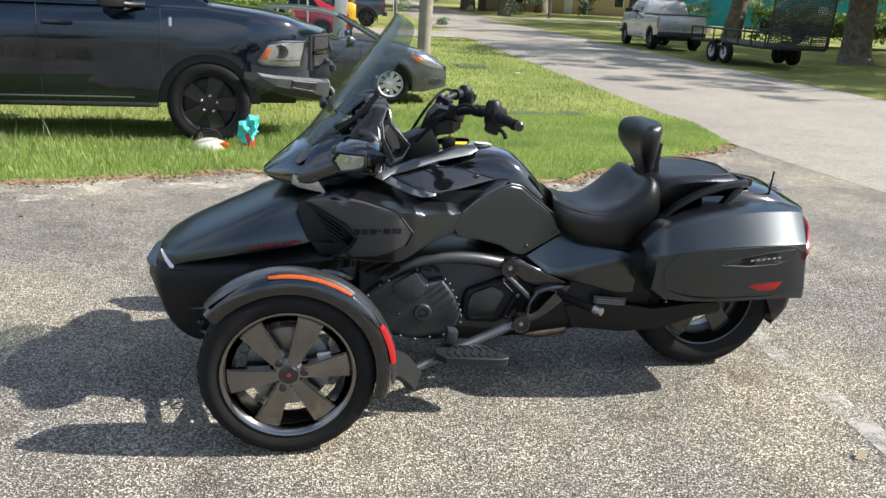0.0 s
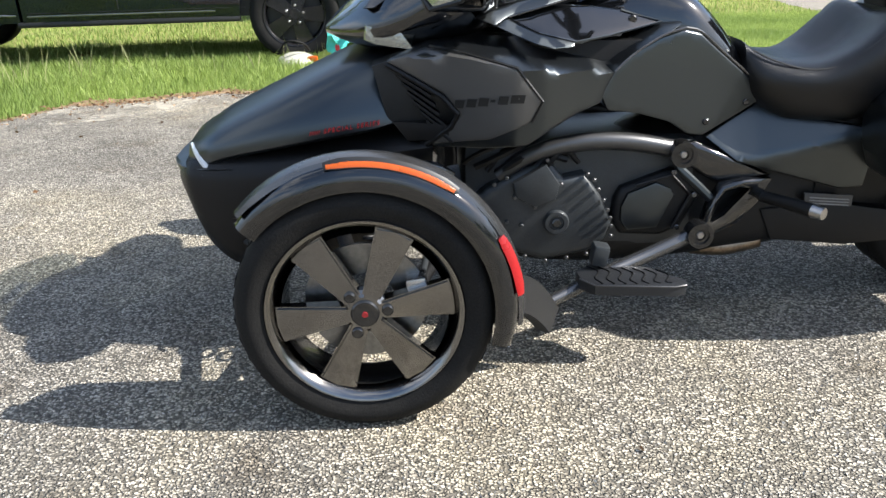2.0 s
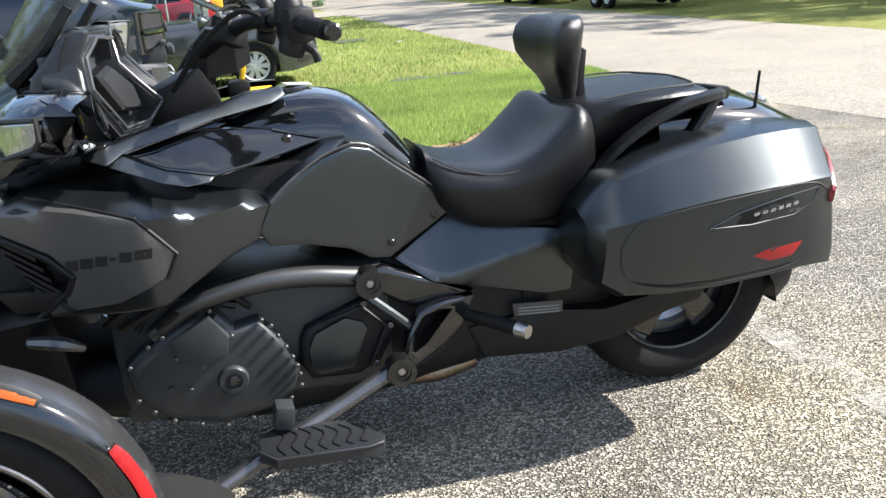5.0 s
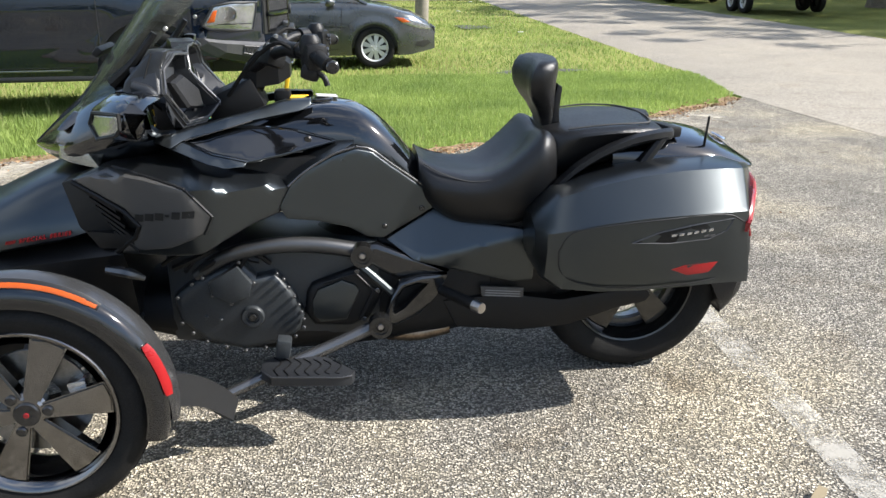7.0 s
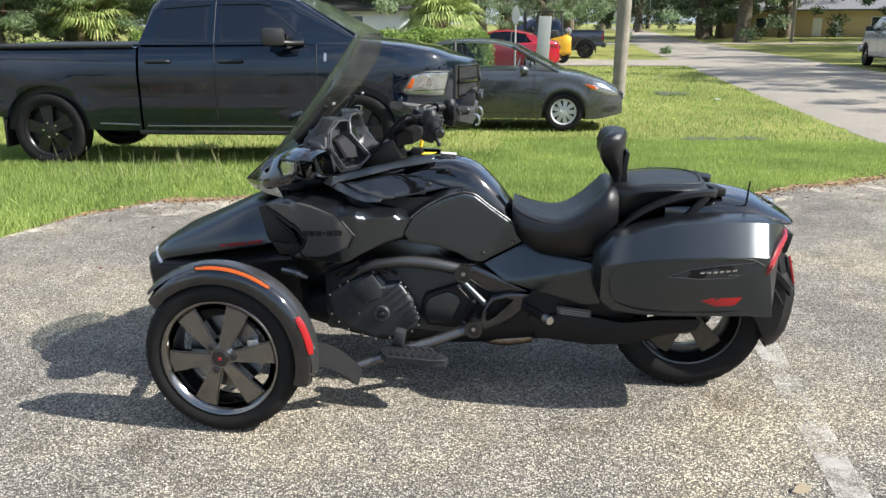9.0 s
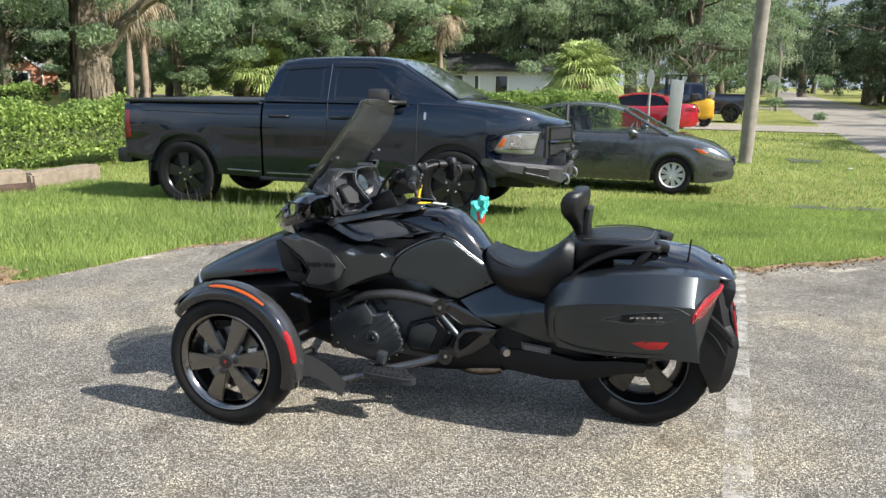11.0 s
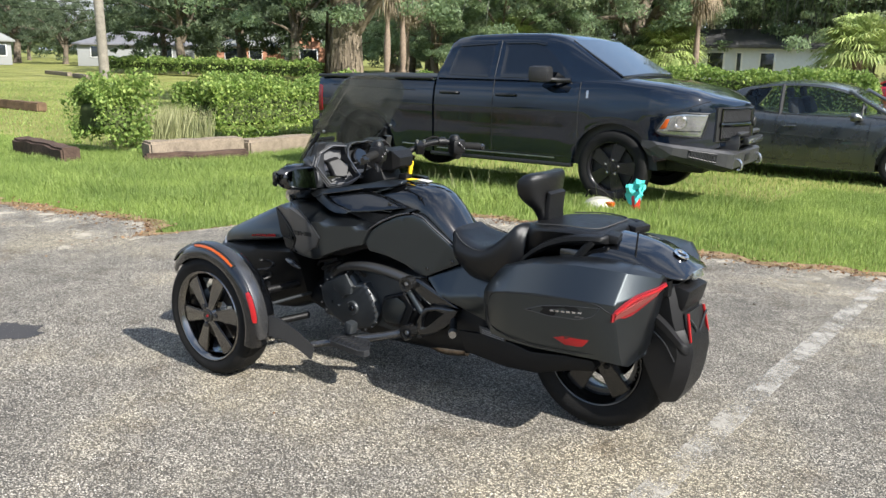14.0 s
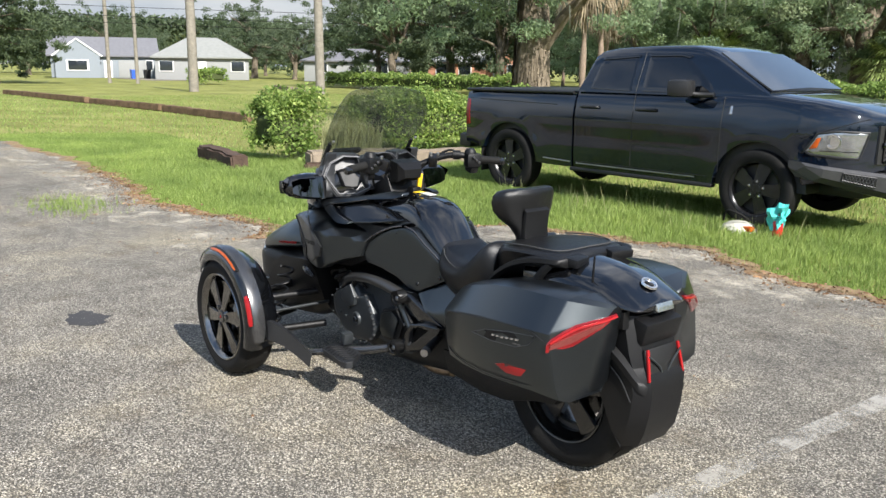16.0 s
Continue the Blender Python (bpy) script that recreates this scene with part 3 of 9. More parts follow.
FR, RR, WB = 0.282, 0.302, 1.675
for side in (-1, 1):
    wh = spoke_wheel("front_wheel", trike, (0, side * 0.617, FR), FR, 0.165, 0.209, 0.068, 6, 0.019, 0.043, (M["darkchrome"], M["darkchrome"], M["rimblack"]), turn=-98.0, side=side)
    part("brake_disc", lathe([(0.065, side * 0.0), (0.135, side * 0.0), (0.135, side * -0.008), (0.065, side * -0.008), (0.065, 0)], 40, "y", close=False), M["discs"], wh)
    part("brake_caliper", box(0.045, 0.05, 0.085, (0.115, side * 0.012, 0.02), 0.008, (0, -8, 0)), M["silver"], wh, "silver caliper")
    part("hub_emblem", disc(0.007, 0.004, (0, side * 0.073, 0), n=12), M["redtail"], wh)
rw = spoke_wheel("rear_wheel", trike, (WB, 0, RR), RR, 0.225, 0.2, 0.075, 5, 0.030, 0.046, (M["rimblack"], M["rimblack"], M["plastic"]), hub=0.058, turn=70.0)
teeth = lathe([(0.150, -0.045), (0.168, -0.045), (0.168, -0.020), (0.150, -0.020), (0.150, -0.045)], 56, "y", close=False)
for k in range(56):
    tb = box(0.010, 0.026, 0.008, (0, -0.033, 0.170), 0.0)
    bmesh.ops.rotate(tb, cent=(0, 0, 0), matrix=Matrix.Rotation(math.tau * k / 56, 3, "Y"), verts=tb.verts)
    join(teeth, tb)
# dark backing disc added to block the bright ground between the spokes
part("brake_disc", disc(0.125, 0.012, (0, 0.03, 0), n=36), M["rimblack"], rw)
part("belt_sprocket", teeth, M["frame"], rw, "toothed steel belt sprocket", 0)


def fender(side):
    """A cycle fender round the front tyre: skirt, shoulder and top, from ahead of the tyre to low behind it."""
    bm = bmesh.new()
    rings = []
    for i in range(33):
        u = i / 32
        a = radians(142 - 158 * u)
        g = 0.012 * math.sin(u * math.pi)
        taper = 0.75 + 0.25 * min(1, u * 6)
        sec = [(0.288, -0.116), (0.302, -0.122), (0.324 + g, -0.112), (0.336 + g, -0.094), (0.342 + g, -0.055), (0.338 + g, -0.012), (0.318 + g, 0.045), (0.292, 0.085), (0.286, 0.078), (0.308 + g, 0.040), (0.326 + g, -0.014), (0.328 + g, -0.055), (0.314, -0.096), (0.298, -0.110)]
        rings.append([(0.962 * r * math.cos(a), side * 0.617 - side * y * taper * (0.74 if y < 0 else 1.0), FR + 0.962 * r * math.sin(a)) for r, y in sec])
    return loft(rings)


def arc_piece(side, a0, a1, prof, n=16):
    rings = []
    prof = [(0.962 * r + 0.001, y * 0.74) for r, y in prof]
    for i in range(n + 1):
        a = radians(a0 + (a1 - a0) * i / n)
        k = 0.72 + 0.28 * min(1, min(i, n - i) / 2)
        cy, cr = sum(p[1] for p in prof) / len(prof), sum(p[0] for p in prof) / len(prof)
        rings.append([((cr + (r - cr) * k) * math.cos(a), side * 0.617 - side * (cy + (y - cy) * k), FR + (cr + (r - cr) * k) * math.sin(a)) for r, y in prof])
    return loft(rings)


for side in (-1, 1):
    fd = part("front_fender", fender(side), M["gloss"], trike, "gloss black cycle fender with a grey top")
    part("top_strip", arc_piece(side, 138, -8, [(0.340, -0.094), (0.353, -0.086), (0.360, -0.055), (0.356, -0.012), (0.343, -0.008)], 28), M["graphite"], fd, "grey satin fender top")
    part("marker_rim", arc_piece(side, 101, 53, [(0.3365, -0.1105), (0.3482, -0.1078), (0.3580, -0.0940), (0.345, -0.092)], 18), M["decal"], fd)
    part("marker_lamp", arc_piece(side, 100, 54, [(0.3395, -0.112), (0.348, -0.109), (0.356, -0.095), (0.345, -0.094)], 18), M["orange"], fd, "amber side marker")
    part("reflector", arc_piece(side, 30, 6, [(0.336, -0.113), (0.345, -0.110), (0.356, -0.094), (0.345, -0.092)], 12), M["red"], fd, "red reflector")
    rings = []
    for i in range(9):
        u = i / 8
        c = Vector((0.29 + 0.135 * u ** 0.8, side * (0.60 - 0.155 * u), 0.285 - 0.15 * u ** 1.5))
        hw = 0.052 - 0.015 * u
        rings.append([c + Vector((-0.02, side * hw * -0.2, -hw)), c + Vector((0.01, side * 0.012, -hw)), c + Vector((0.03, side * 0.01, hw * 0.8)), c + Vector((0.0, side * -0.01, hw * 0.8))])
    part("splash_guard", loft(rings), M["dashgrey"], trike, "black plastic splash guard behind the wheel", 30)
    # suspension: two wishbones, a spring and a tie rod to each front wheel
    for z, x0 in ((0.20, -0.16), (0.20, 0.16), (0.36, -0.1), (0.36, 0.12)):
        part("wishbone_arm", tube([(x0, side * 0.20, z), (x0 * 0.3, side * 0.57, z - 0.01)], 0.018), M["plastic"], trike)
    part("tie_rod", tube([(0.16, side * 0.18, 0.31), (0.12, side * 0.58, 0.30)], 0.008), M["engine"], trike)
    coil = [(0.02 + 0.035 * math.cos(a * 0.6), side * (0.33 + 0.09 * (1 - a / 60)) + 0.035 * math.sin(a * 0.6), 0.22 + 0.27 * a / 60) for a in range(0, 61)]
    part("spring", tube(coil, 0.006, 6, 1), M["plastic"], trike)

# nose and hood
part("front_fascia", hull([
    (-0.515, [(0, 0.405), (0.08, 0.41), (0.12, 0.43), (0.09, 0.465), (0, 0.47)]),
    (-0.475, [(0, 0.34), (0.16, 0.35), (0.21, 0.43), (0.18, 0.490), (0, 0.495)]),
    (-0.43, [(0, 0.25), (0.20, 0.27), (0.238, 0.42), (0.205, 0.505), (0, 0.52)]),
    (-0.34, [(0, 0.19), (0.22, 0.21), (0.262, 0.41), (0.228, 0.515), (0, 0.54)]),
    (-0.18, [(0, 0.18), (0.2, 0.20), (0.268, 0.42), (0.240, 0.525), (0, 0.55)]),
    (0.02, [(0, 0.2), (0.19, 0.22), (0.265, 0.44), (0.250, 0.545), (0, 0.58)]),
    (0.16, [(0, 0.25), (0.17, 0.27), (0.25, 0.47), (0.28, 0.56), (0, 0.60)])], 4, 3), M["plastic"], trike, "textured black front fascia")
for zc, x0, hw in ((0.478, -0.525, 0.0), (0.415, -0.512, 0.0), (0.352, -0.488, 0.01)):
    part("fascia_lip", hull([
        (x0, [(0, zc - 0.010), (0.09 + hw, zc - 0.010), (0.105 + hw, zc - 0.002), (0.09 + hw, zc + 0.006), (0, zc + 0.008)]),
        (x0 + 0.035, [(0, zc - 0.016), (0.165 + hw, zc - 0.016), (0.178 + hw, zc - 0.004), (0.165 + hw, zc + 0.008), (0, zc + 0.012)]),
        (x0 + 0.10, [(0, zc - 0.016), (0.215 + hw, zc - 0.016), (0.232 + hw, zc - 0.002), (0.215 + hw, zc + 0.012), (0, zc + 0.018)]),
        (x0 + 0.18, [(0, zc - 0.014), (0.235 + hw, zc - 0.014), (0.250 + hw, zc + 0.002), (0.235 + hw, zc + 0.014), (0, zc + 0.020)])], 2, 2), M["matte"], trike, smooth=25)
for i in range(5):
    z = 0.40 - 0.038 * i
    x = -0.480 + 0.026 * i
    w = 0.17 + 0.014 * i
    part("grille_slat", tube([(x + 0.085, -w - 0.055, z + 0.006), (x + 0.012, -w * 0.75, z), (x - 0.012, 0, z), (x + 0.012, w * 0.75, z), (x + 0.085, w + 0.055, z + 0.006)], 0.009, 8), M["matte"], trike)
hood = part("hood", hull([
    (-0.482, [(0, 0.47), (0.08, 0.472), (0.125, 0.488), (0.10, 0.512), (0, 0.522)]),
    (-0.468, [(0, 0.465), (0.12, 0.47), (0.165, 0.49), (0.14, 0.530), (0, 0.545)]),
    (-0.42, [(0, 0.47), (0.18, 0.475), (0.222, 0.505), (0.185, 0.556), (0, 0.575)]),
    (-0.36, [(0, 0.49), (0.21, 0.50), (0.252, 0.530), (0.205, 0.585), (0, 0.610)]),
    (-0.22, [(0, 0.52), (0.23, 0.53), (0.278, 0.562), (0.215, 0.645), (0, 0.672)]),
    (-0.08, [(0, 0.55), (0.235, 0.555), (0.285, 0.59), (0.205, 0.705), (0, 0.733)]),
    (0.02, [(0, 0.56), (0.23, 0.57), (0.275, 0.605), (0.185, 0.735), (0, 0.762)]),
    (0.09, [(0, 0.57), (0.22, 0.59), (0.255, 0.62), (0.165, 0.745), (0, 0.77)])], 4, 3), M["matte"], trike, "satin black sloping hood")
for side in (-1, 1):
    part("day_lamp", tube([(-0.462, side * 0.155, 0.532), (-0.440, side * 0.196, 0.515), (-0.414, side * 0.226, 0.488), (-0.398, side * 0.232, 0.476)], [0.004, 0.009, 0.009, 0.004], 8), M["white"], trike, "white strip lamp")
    for k in range(6):
        x0 = -0.140 + 0.0045 * k
        part("red_slash", plate([(x0, 0.5745 + 0.13 * (x0 + 0.14)), (x0 + 0.0018, 0.5747 + 0.13 * (x0 + 0.14)), (x0 + 0.005, 0.5835 + 0.13 * (x0 + 0.14)), (x0 + 0.0032, 0.5833 + 0.13 * (x0 + 0.14))], side * 0.2885, 0.014, 0), M["redpaint"], hood, smooth=0)
    word = bpy.data.curves.new("word", "FONT")
    word.body, word.size, word.space_character, word.extrude, word.shear, word.align_x = "SPECIAL SERIES", 0.0155, 1.35, 0.004, 0.3, "CENTER"
    wob = bpy.data.objects.new("word", word)
    letters = bpy.data.meshes.new_from_object(wob)
    bpy.data.objects.remove(wob)
    letters.materials.clear()
    letters.materials.append(M["redpaint"])
    lo = new("red_lettering", letters)
    lo.parent = hood
    lo["label"] = "thin red lettering"
    lo.matrix_basis = pose(-0.036, side * 0.2885, 0.588, 90, -7.5, 0) if side < 0 else pose(-0.036, side * 0.2885, 0.588, 90, -7.5, 180)

# side intake, branded cheek panel and side fairing


FLANK_X = (-0.05, 0.0, 0.1, 0.2, 0.356, 0.42, 0.5, 0.6, 0.7, 0.8, 0.85)
FLANK_W = (0.245, 0.265, 0.305, 0.345, 0.388, 0.380, 0.328, 0.262, 0.228, 0.199, 0.186)
FOLD_X = (0.0, 0.1, 0.2, 0.356, 0.5, 0.6, 0.66, 0.74, 0.8, 0.85)
FOLD_Z = (0.730, 0.762, 0.768, 0.739, 0.722, 0.708, 0.748, 0.779, 0.793, 0.795)


def flank(x, z):
    """The half-width of the side fairing: a sharp shoulder with an upward-facing shelf above it and a steep side below."""
    w = float(np.interp(x, FLANK_X, FLANK_W))
    d = z - float(np.interp(x, FOLD_X, FOLD_Z))
    return max(w - float(np.interp(x, [0.36, 0.42, 0.60, 0.66], [3.0, 6.0, 6.0, 3.0])) * d, 0.12) if d > 0 else w + 0.16 * d


def knee(x, z):
    return 0.134 + 0.28 * (0.99 - x) - 0.55 * max(0.0, z - 0.70) ** 2 - 0.5 * max(0.0, 0.56 - z) ** 2


def low_side(x, z):
    fold = z - float(np.interp(x, [0.86, 0.96, 1.02, 1.30, 1.34], [0.465, 0.447, 0.449, 0.503, 0.515]))
    return 0.192 - 0.03 * (x - 1.0) - (0.62 * fold if fold > 0 else -0.16 * fold)


CHEEK = [(0.055, 0.748), (0.150, 0.779), (0.255, 0.762), (0.354, 0.737), (0.415, 0.658), (0.392, 0.610), (0.298, 0.566), (0.150, 0.548), (0.212, 0.596), (0.228, 0.628), (0.190, 0.676)]
for side in (-1, 1):
    skin = lambda g, d=0.0: (lambda x, z: side * (g(x, z) + d))
    part("intake_recess", plate([(0.02, 0.735), (0.12, 0.765), (0.25, 0.70), (0.22, 0.57), (0.10, 0.555), (0.05, 0.61)], side * 0.268, 0.10, 0.004), M["decal"], trike)
    for i in range(7):
        part("intake_slat", plate([(0.062 + 0.014 * i, 0.742 - 0.022 * i), (0.150 + 0.010 * i, 0.690 - 0.022 * i), (0.150 + 0.010 * i, 0.681 - 0.022 * i), (0.062 + 0.014 * i, 0.733 - 0.022 * i)], 0, 0.03, 0.002, lambda x, z: side * (0.272 + 0.36 * (x - 0.06))), M["plastic"], trike, smooth=0)
    part("intake_lip", tube([(x, side * (flank(x, z) + 0.004), z) for x, z in ((0.055, 0.742), (0.120, 0.706), (0.186, 0.668), (0.222, 0.628), (0.206, 0.594), (0.145, 0.545))], 0.007, 8, 1), M["plastic"], trike)
    part("intake_floor", plate([(0.06, 0.60), (0.20, 0.60), (0.165, 0.558), (0.10, 0.552)], 0, 0.03, 0.006, lambda x, z: side * (0.268 + 0.40 * (x - 0.06))), M["plastic"], trike)
    ck = part("cheek_panel", panel(CHEEK, skin(flank, 0.006), 0.03, 0.004, 0.016, 0.005), M["cheekgrey"], trike, "graphite cheek panel with dark lettering")
    part("cheek_edge", tube([(x, side * (flank(x, z) + 0.004), z) for x, z in ((0.16, 0.781), (0.255, 0.765), (0.356, 0.740), (0.418, 0.658), (0.394, 0.608))], 0.004, 6, 1), M["decal"], ck)
    # maker's mark as plain leaning blocks
    x = 0.212
    for i, wd in enumerate((0.022, 0.022, 0.022, 0.011, 0.022, 0.032)):
        z0 = 0.652 + 0.12 * (x - 0.212)
        hgt = 0.020 if i != 3 else 0.006
        k = 0.2 * hgt
        mark = plate([(x, z0 - hgt / 2), (x + wd, z0 - hgt / 2), (x + wd + k, z0 + hgt / 2), (x + k, z0 + hgt / 2)], 0, 0.006, 0, skin(flank, 0.0085))
        part("lettering_shape", mark, M["decal"], ck, smooth=0)
        x += wd + 0.006
    part("side_fairing", panel([(0.06, 0.752), (0.16, 0.790), (0.28, 0.798), (0.38, 0.790), (0.48, 0.780), (0.60, 0.782), (0.70, 0.800), (0.800, 0.803), (0.735, 0.776), (0.655, 0.734), (0.612, 0.700), (0.588, 0.655), (0.580, 0.628), (0.510, 0.610), (0.43, 0.576), (0.385, 0.549), (0.28, 0.540), (0.155, 0.540), (0.215, 0.592), (0.232, 0.628), (0.192, 0.680)], skin(flank), 0.05, 0.005, 0.016, 0.008), M["matte"], trike, "satin black side fairing with a sharp shoulder")
    # highlight on the shoulder ridge, drawn as a thin lighter tube
    part("shoulder_edge", tube([(x, side * (flank(x, z) + 0.001), z) for x, z in ((0.610, 0.702), (0.655, 0.738), (0.735, 0.779), (0.797, 0.794))], 0.0035, 6, 3), M["graphite"], trike)
    part("inner_fairing", plate([(0.10, 0.60), (0.22, 0.78), (0.5, 0.775), (0.70, 0.77), (0.60, 0.62), (0.40, 0.54), (0.12, 0.51)], side * 0.205, 0.14, 0.01), M["plastic"], trike)
    # open blade beside the tank, with a gloss infill
    blade = lambda x, z: side * (0.198 - 0.30 * (x - 0.67) - 0.95 * (z - 0.812))
    sunk = lambda x, z: side * (0.174 - 0.30 * (x - 0.67) - 0.95 * (z - 0.812))
    part("blade_upper", panel([(0.268, 0.842), (0.288, 0.853), (0.339, 0.862), (0.413, 0.875), (0.505, 0.891), (0.598, 0.914), (0.678, 0.916), (0.682, 0.902), (0.650, 0.888), (0.521, 0.873), (0.463, 0.861), (0.360, 0.843), (0.344, 0.838), (0.315, 0.822)], blade, 0.03, 0.005, 0.012, 0.006), M["matte"], trike, "satin black blade beside the tank")
    part("blade_lower", panel([(0.315, 0.822), (0.344, 0.838), (0.380, 0.820), (0.418, 0.803), (0.510, 0.779), (0.500, 0.768), (0.450, 0.768), (0.408, 0.780), (0.349, 0.806)], blade, 0.03, 0.004, 0.012, 0.004), M["matte"], trike)
    # lighter line in place of the blade's edge highlight
    part("blade_edge", tube([(x, blade(x, z) + side * 0.001, z) for x, z in ((0.520, 0.874), (0.463, 0.862), (0.346, 0.839), (0.418, 0.804), (0.508, 0.780))], 0.0025, 6, 1), M["graphite"], trike)
    tp = part("tank_cover", panel([(0.345, 0.835), (0.465, 0.856), (0.56, 0.850), (0.64, 0.836), (0.744, 0.806), (0.523, 0.771), (0.418, 0.797)], sunk, 0.03, 0.004, 0.016, 0.004), M["gloss"], trike, "gloss black tank cover")
    part("cover_lip", tube([(x, sunk(x, z) + side * 0.001, z) for x, z in ((0.508, 0.775), (0.60, 0.784), (0.744, 0.806), (0.64, 0.838))], 0.0035, 6, 1), M["matte"], tp)
    part("cover_bolt", disc(0.011, 0.012, (0.667, sunk(0.667, 0.815), 0.815), n=16), M["rimblack"], tp)
    kn = part("knee_panel", panel([(0.582, 0.640), (0.612, 0.696), (0.66, 0.736), (0.735, 0.772), (0.800, 0.786), (0.845, 0.774), (0.905, 0.724), (1.058, 0.604), (0.873, 0.512), (0.825, 0.522), (0.772, 0.558), (0.684, 0.588), (0.60, 0.604)], skin(knee), 0.04, 0.004, 0.016, 0.006), M["matte"], trike, "satin black knee panel")
    # the knee panel's upper rear edge highlight, also a lighter tube
    rim_line = [(0.800, 0.792), (0.845, 0.779), (0.905, 0.730), (1.050, 0.618)]
    part("panel_edge", tube([(x, side * (knee(x, z) - 0.004), z) for x, z in rim_line], 0.0035, 6), M["graphite"], kn)
    for bx, bz in ((0.877, 0.549), (0.990, 0.591)):
        part("panel_bolt", disc(0.0085, 0.010, (bx, side * (knee(bx, bz) + 0.001), bz), n=14), M["rimblack"], kn)
    part("lower_side_panel", panel([(0.880, 0.508), (1.064, 0.600), (1.10, 0.575), (1.152, 0.547), (1.31, 0.522), (1.335, 0.455), (1.33, 0.352), (1.265, 0.350), (1.10, 0.402), (0.965, 0.443)], skin(low_side), 0.05, 0.004, 0.016, 0.006), M["matte"], trike, "satin black lower side panel with a fold")

# tank, seat, backrest and tail
part("tank", hull([
    (0.36, [(0, 0.70), (0.13, 0.70), (0.165, 0.76), (0.12, 0.825), (0, 0.842)]),
    (0.50, [(0, 0.66), (0.14, 0.67), (0.165, 0.76), (0.125, 0.848), (0, 0.868)]),
    (0.62, [(0, 0.64), (0.13, 0.66), (0.145, 0.77), (0.108, 0.872), (0, 0.895)]),
    (0.74, [(0, 0.63), (0.12, 0.65), (0.138, 0.77), (0.102, 0.880), (0, 0.902)]),
    (0.83, [(0, 0.62), (0.11, 0.64), (0.138, 0.76), (0.102, 0.855), (0, 0.880)]),
    (0.91, [(0, 0.61), (0.10, 0.63), (0.125, 0.715), (0.092, 0.790), (0, 0.814)]),
    (0.99, [(0, 0.60), (0.08, 0.61), (0.10, 0.655), (0.07, 0.700), (0, 0.715)]),
    (1.03, [(0, 0.60), (0.05, 0.61), (0.07, 0.64), (0.05, 0.665), (0, 0.67)])], 4, 4), M["gloss"], trike, "gloss black tank")
part("tank_lid", disc(0.046, 0.012, (0.700, 0.005, 0.900), "z", 28), M["gloss"], trike, "gloss black filler lid")
part("filler_label", box(0.062, 0.046, 0.003, (0.722, 0.012, 0.9085), 0.001, (0, 5, 8)), M["label_white"], trike, "small white filler label")
seat = part("seat", hull([
    (0.985, [(0, 0.60), (0.09, 0.61), (0.125, 0.67), (0.10, 0.735), (0, 0.742)]),
    (1.02, [(0, 0.57), (0.12, 0.59), (0.165, 0.655), (0.12, 0.712), (0, 0.718)]),
    (1.09, [(0, 0.53), (0.14, 0.55), (0.19, 0.645), (0.14, 0.692), (0, 0.690)]),
    (1.17, [(0, 0.52), (0.15, 0.54), (0.205, 0.645), (0.155, 0.690), (0, 0.680)]),
    (1.24, [(0, 0.52), (0.16, 0.54), (0.215, 0.660), (0.175, 0.722), (0, 0.692)]),
    (1.30, [(0, 0.53), (0.165, 0.55), (0.22, 0.685), (0.185, 0.772), (0, 0.735)]),
    (1.345, [(0, 0.55), (0.165, 0.57), (0.215, 0.715), (0.18, 0.812), (0, 0.795)]),
    (1.385, [(0, 0.60), (0.15, 0.61), (0.19, 0.71), (0.15, 0.795), (0, 0.80)])], 4, 4), M["leather"], trike, "black vinyl bucket seat with grey stitching")
for side in (-1, 1):
    part("seam", tube([(1.0, side * 0.122, 0.722), (1.05, side * 0.152, 0.698), (1.13, side * 0.176, 0.678), (1.21, side * 0.192, 0.690), (1.27, side * 0.200, 0.735), (1.315, side * 0.203, 0.772), (1.35, side * 0.196, 0.792)], 0.0024, 5), M["stitch"], seat)
part("pillion_seat", hull([
    (1.362, [(0, 0.66), (0.13, 0.67), (0.160, 0.735), (0.125, 0.805), (0, 0.815)]),
    (1.44, [(0, 0.68), (0.14, 0.70), (0.188, 0.778), (0.176, 0.818), (0, 0.832)]),
    (1.54, [(0, 0.70), (0.15, 0.72), (0.200, 0.795), (0.190, 0.828), (0, 0.843)]),
    (1.64, [(0, 0.72), (0.14, 0.74), (0.192, 0.798), (0.180, 0.828), (0, 0.843)]),
    (1.700, [(0, 0.74), (0.13, 0.75), (0.170, 0.796), (0.158, 0.820), (0, 0.834)]),
    (1.718, [(0, 0.75), (0.11, 0.76), (0.150, 0.790), (0.135, 0.804), (0, 0.812)])], 4, 4), M["leather"], trike, "flat black vinyl pillion seat")
part("seam", tube([(1.42, -0.165, 0.824), (1.54, -0.176, 0.836), (1.63, -0.166, 0.836), (1.680, -0.125, 0.834), (1.692, 0, 0.838), (1.680, 0.125, 0.834), (1.63, 0.166, 0.836), (1.54, 0.176, 0.836), (1.42, 0.165, 0.824)], 0.003, 5), M["stitch"], trike)


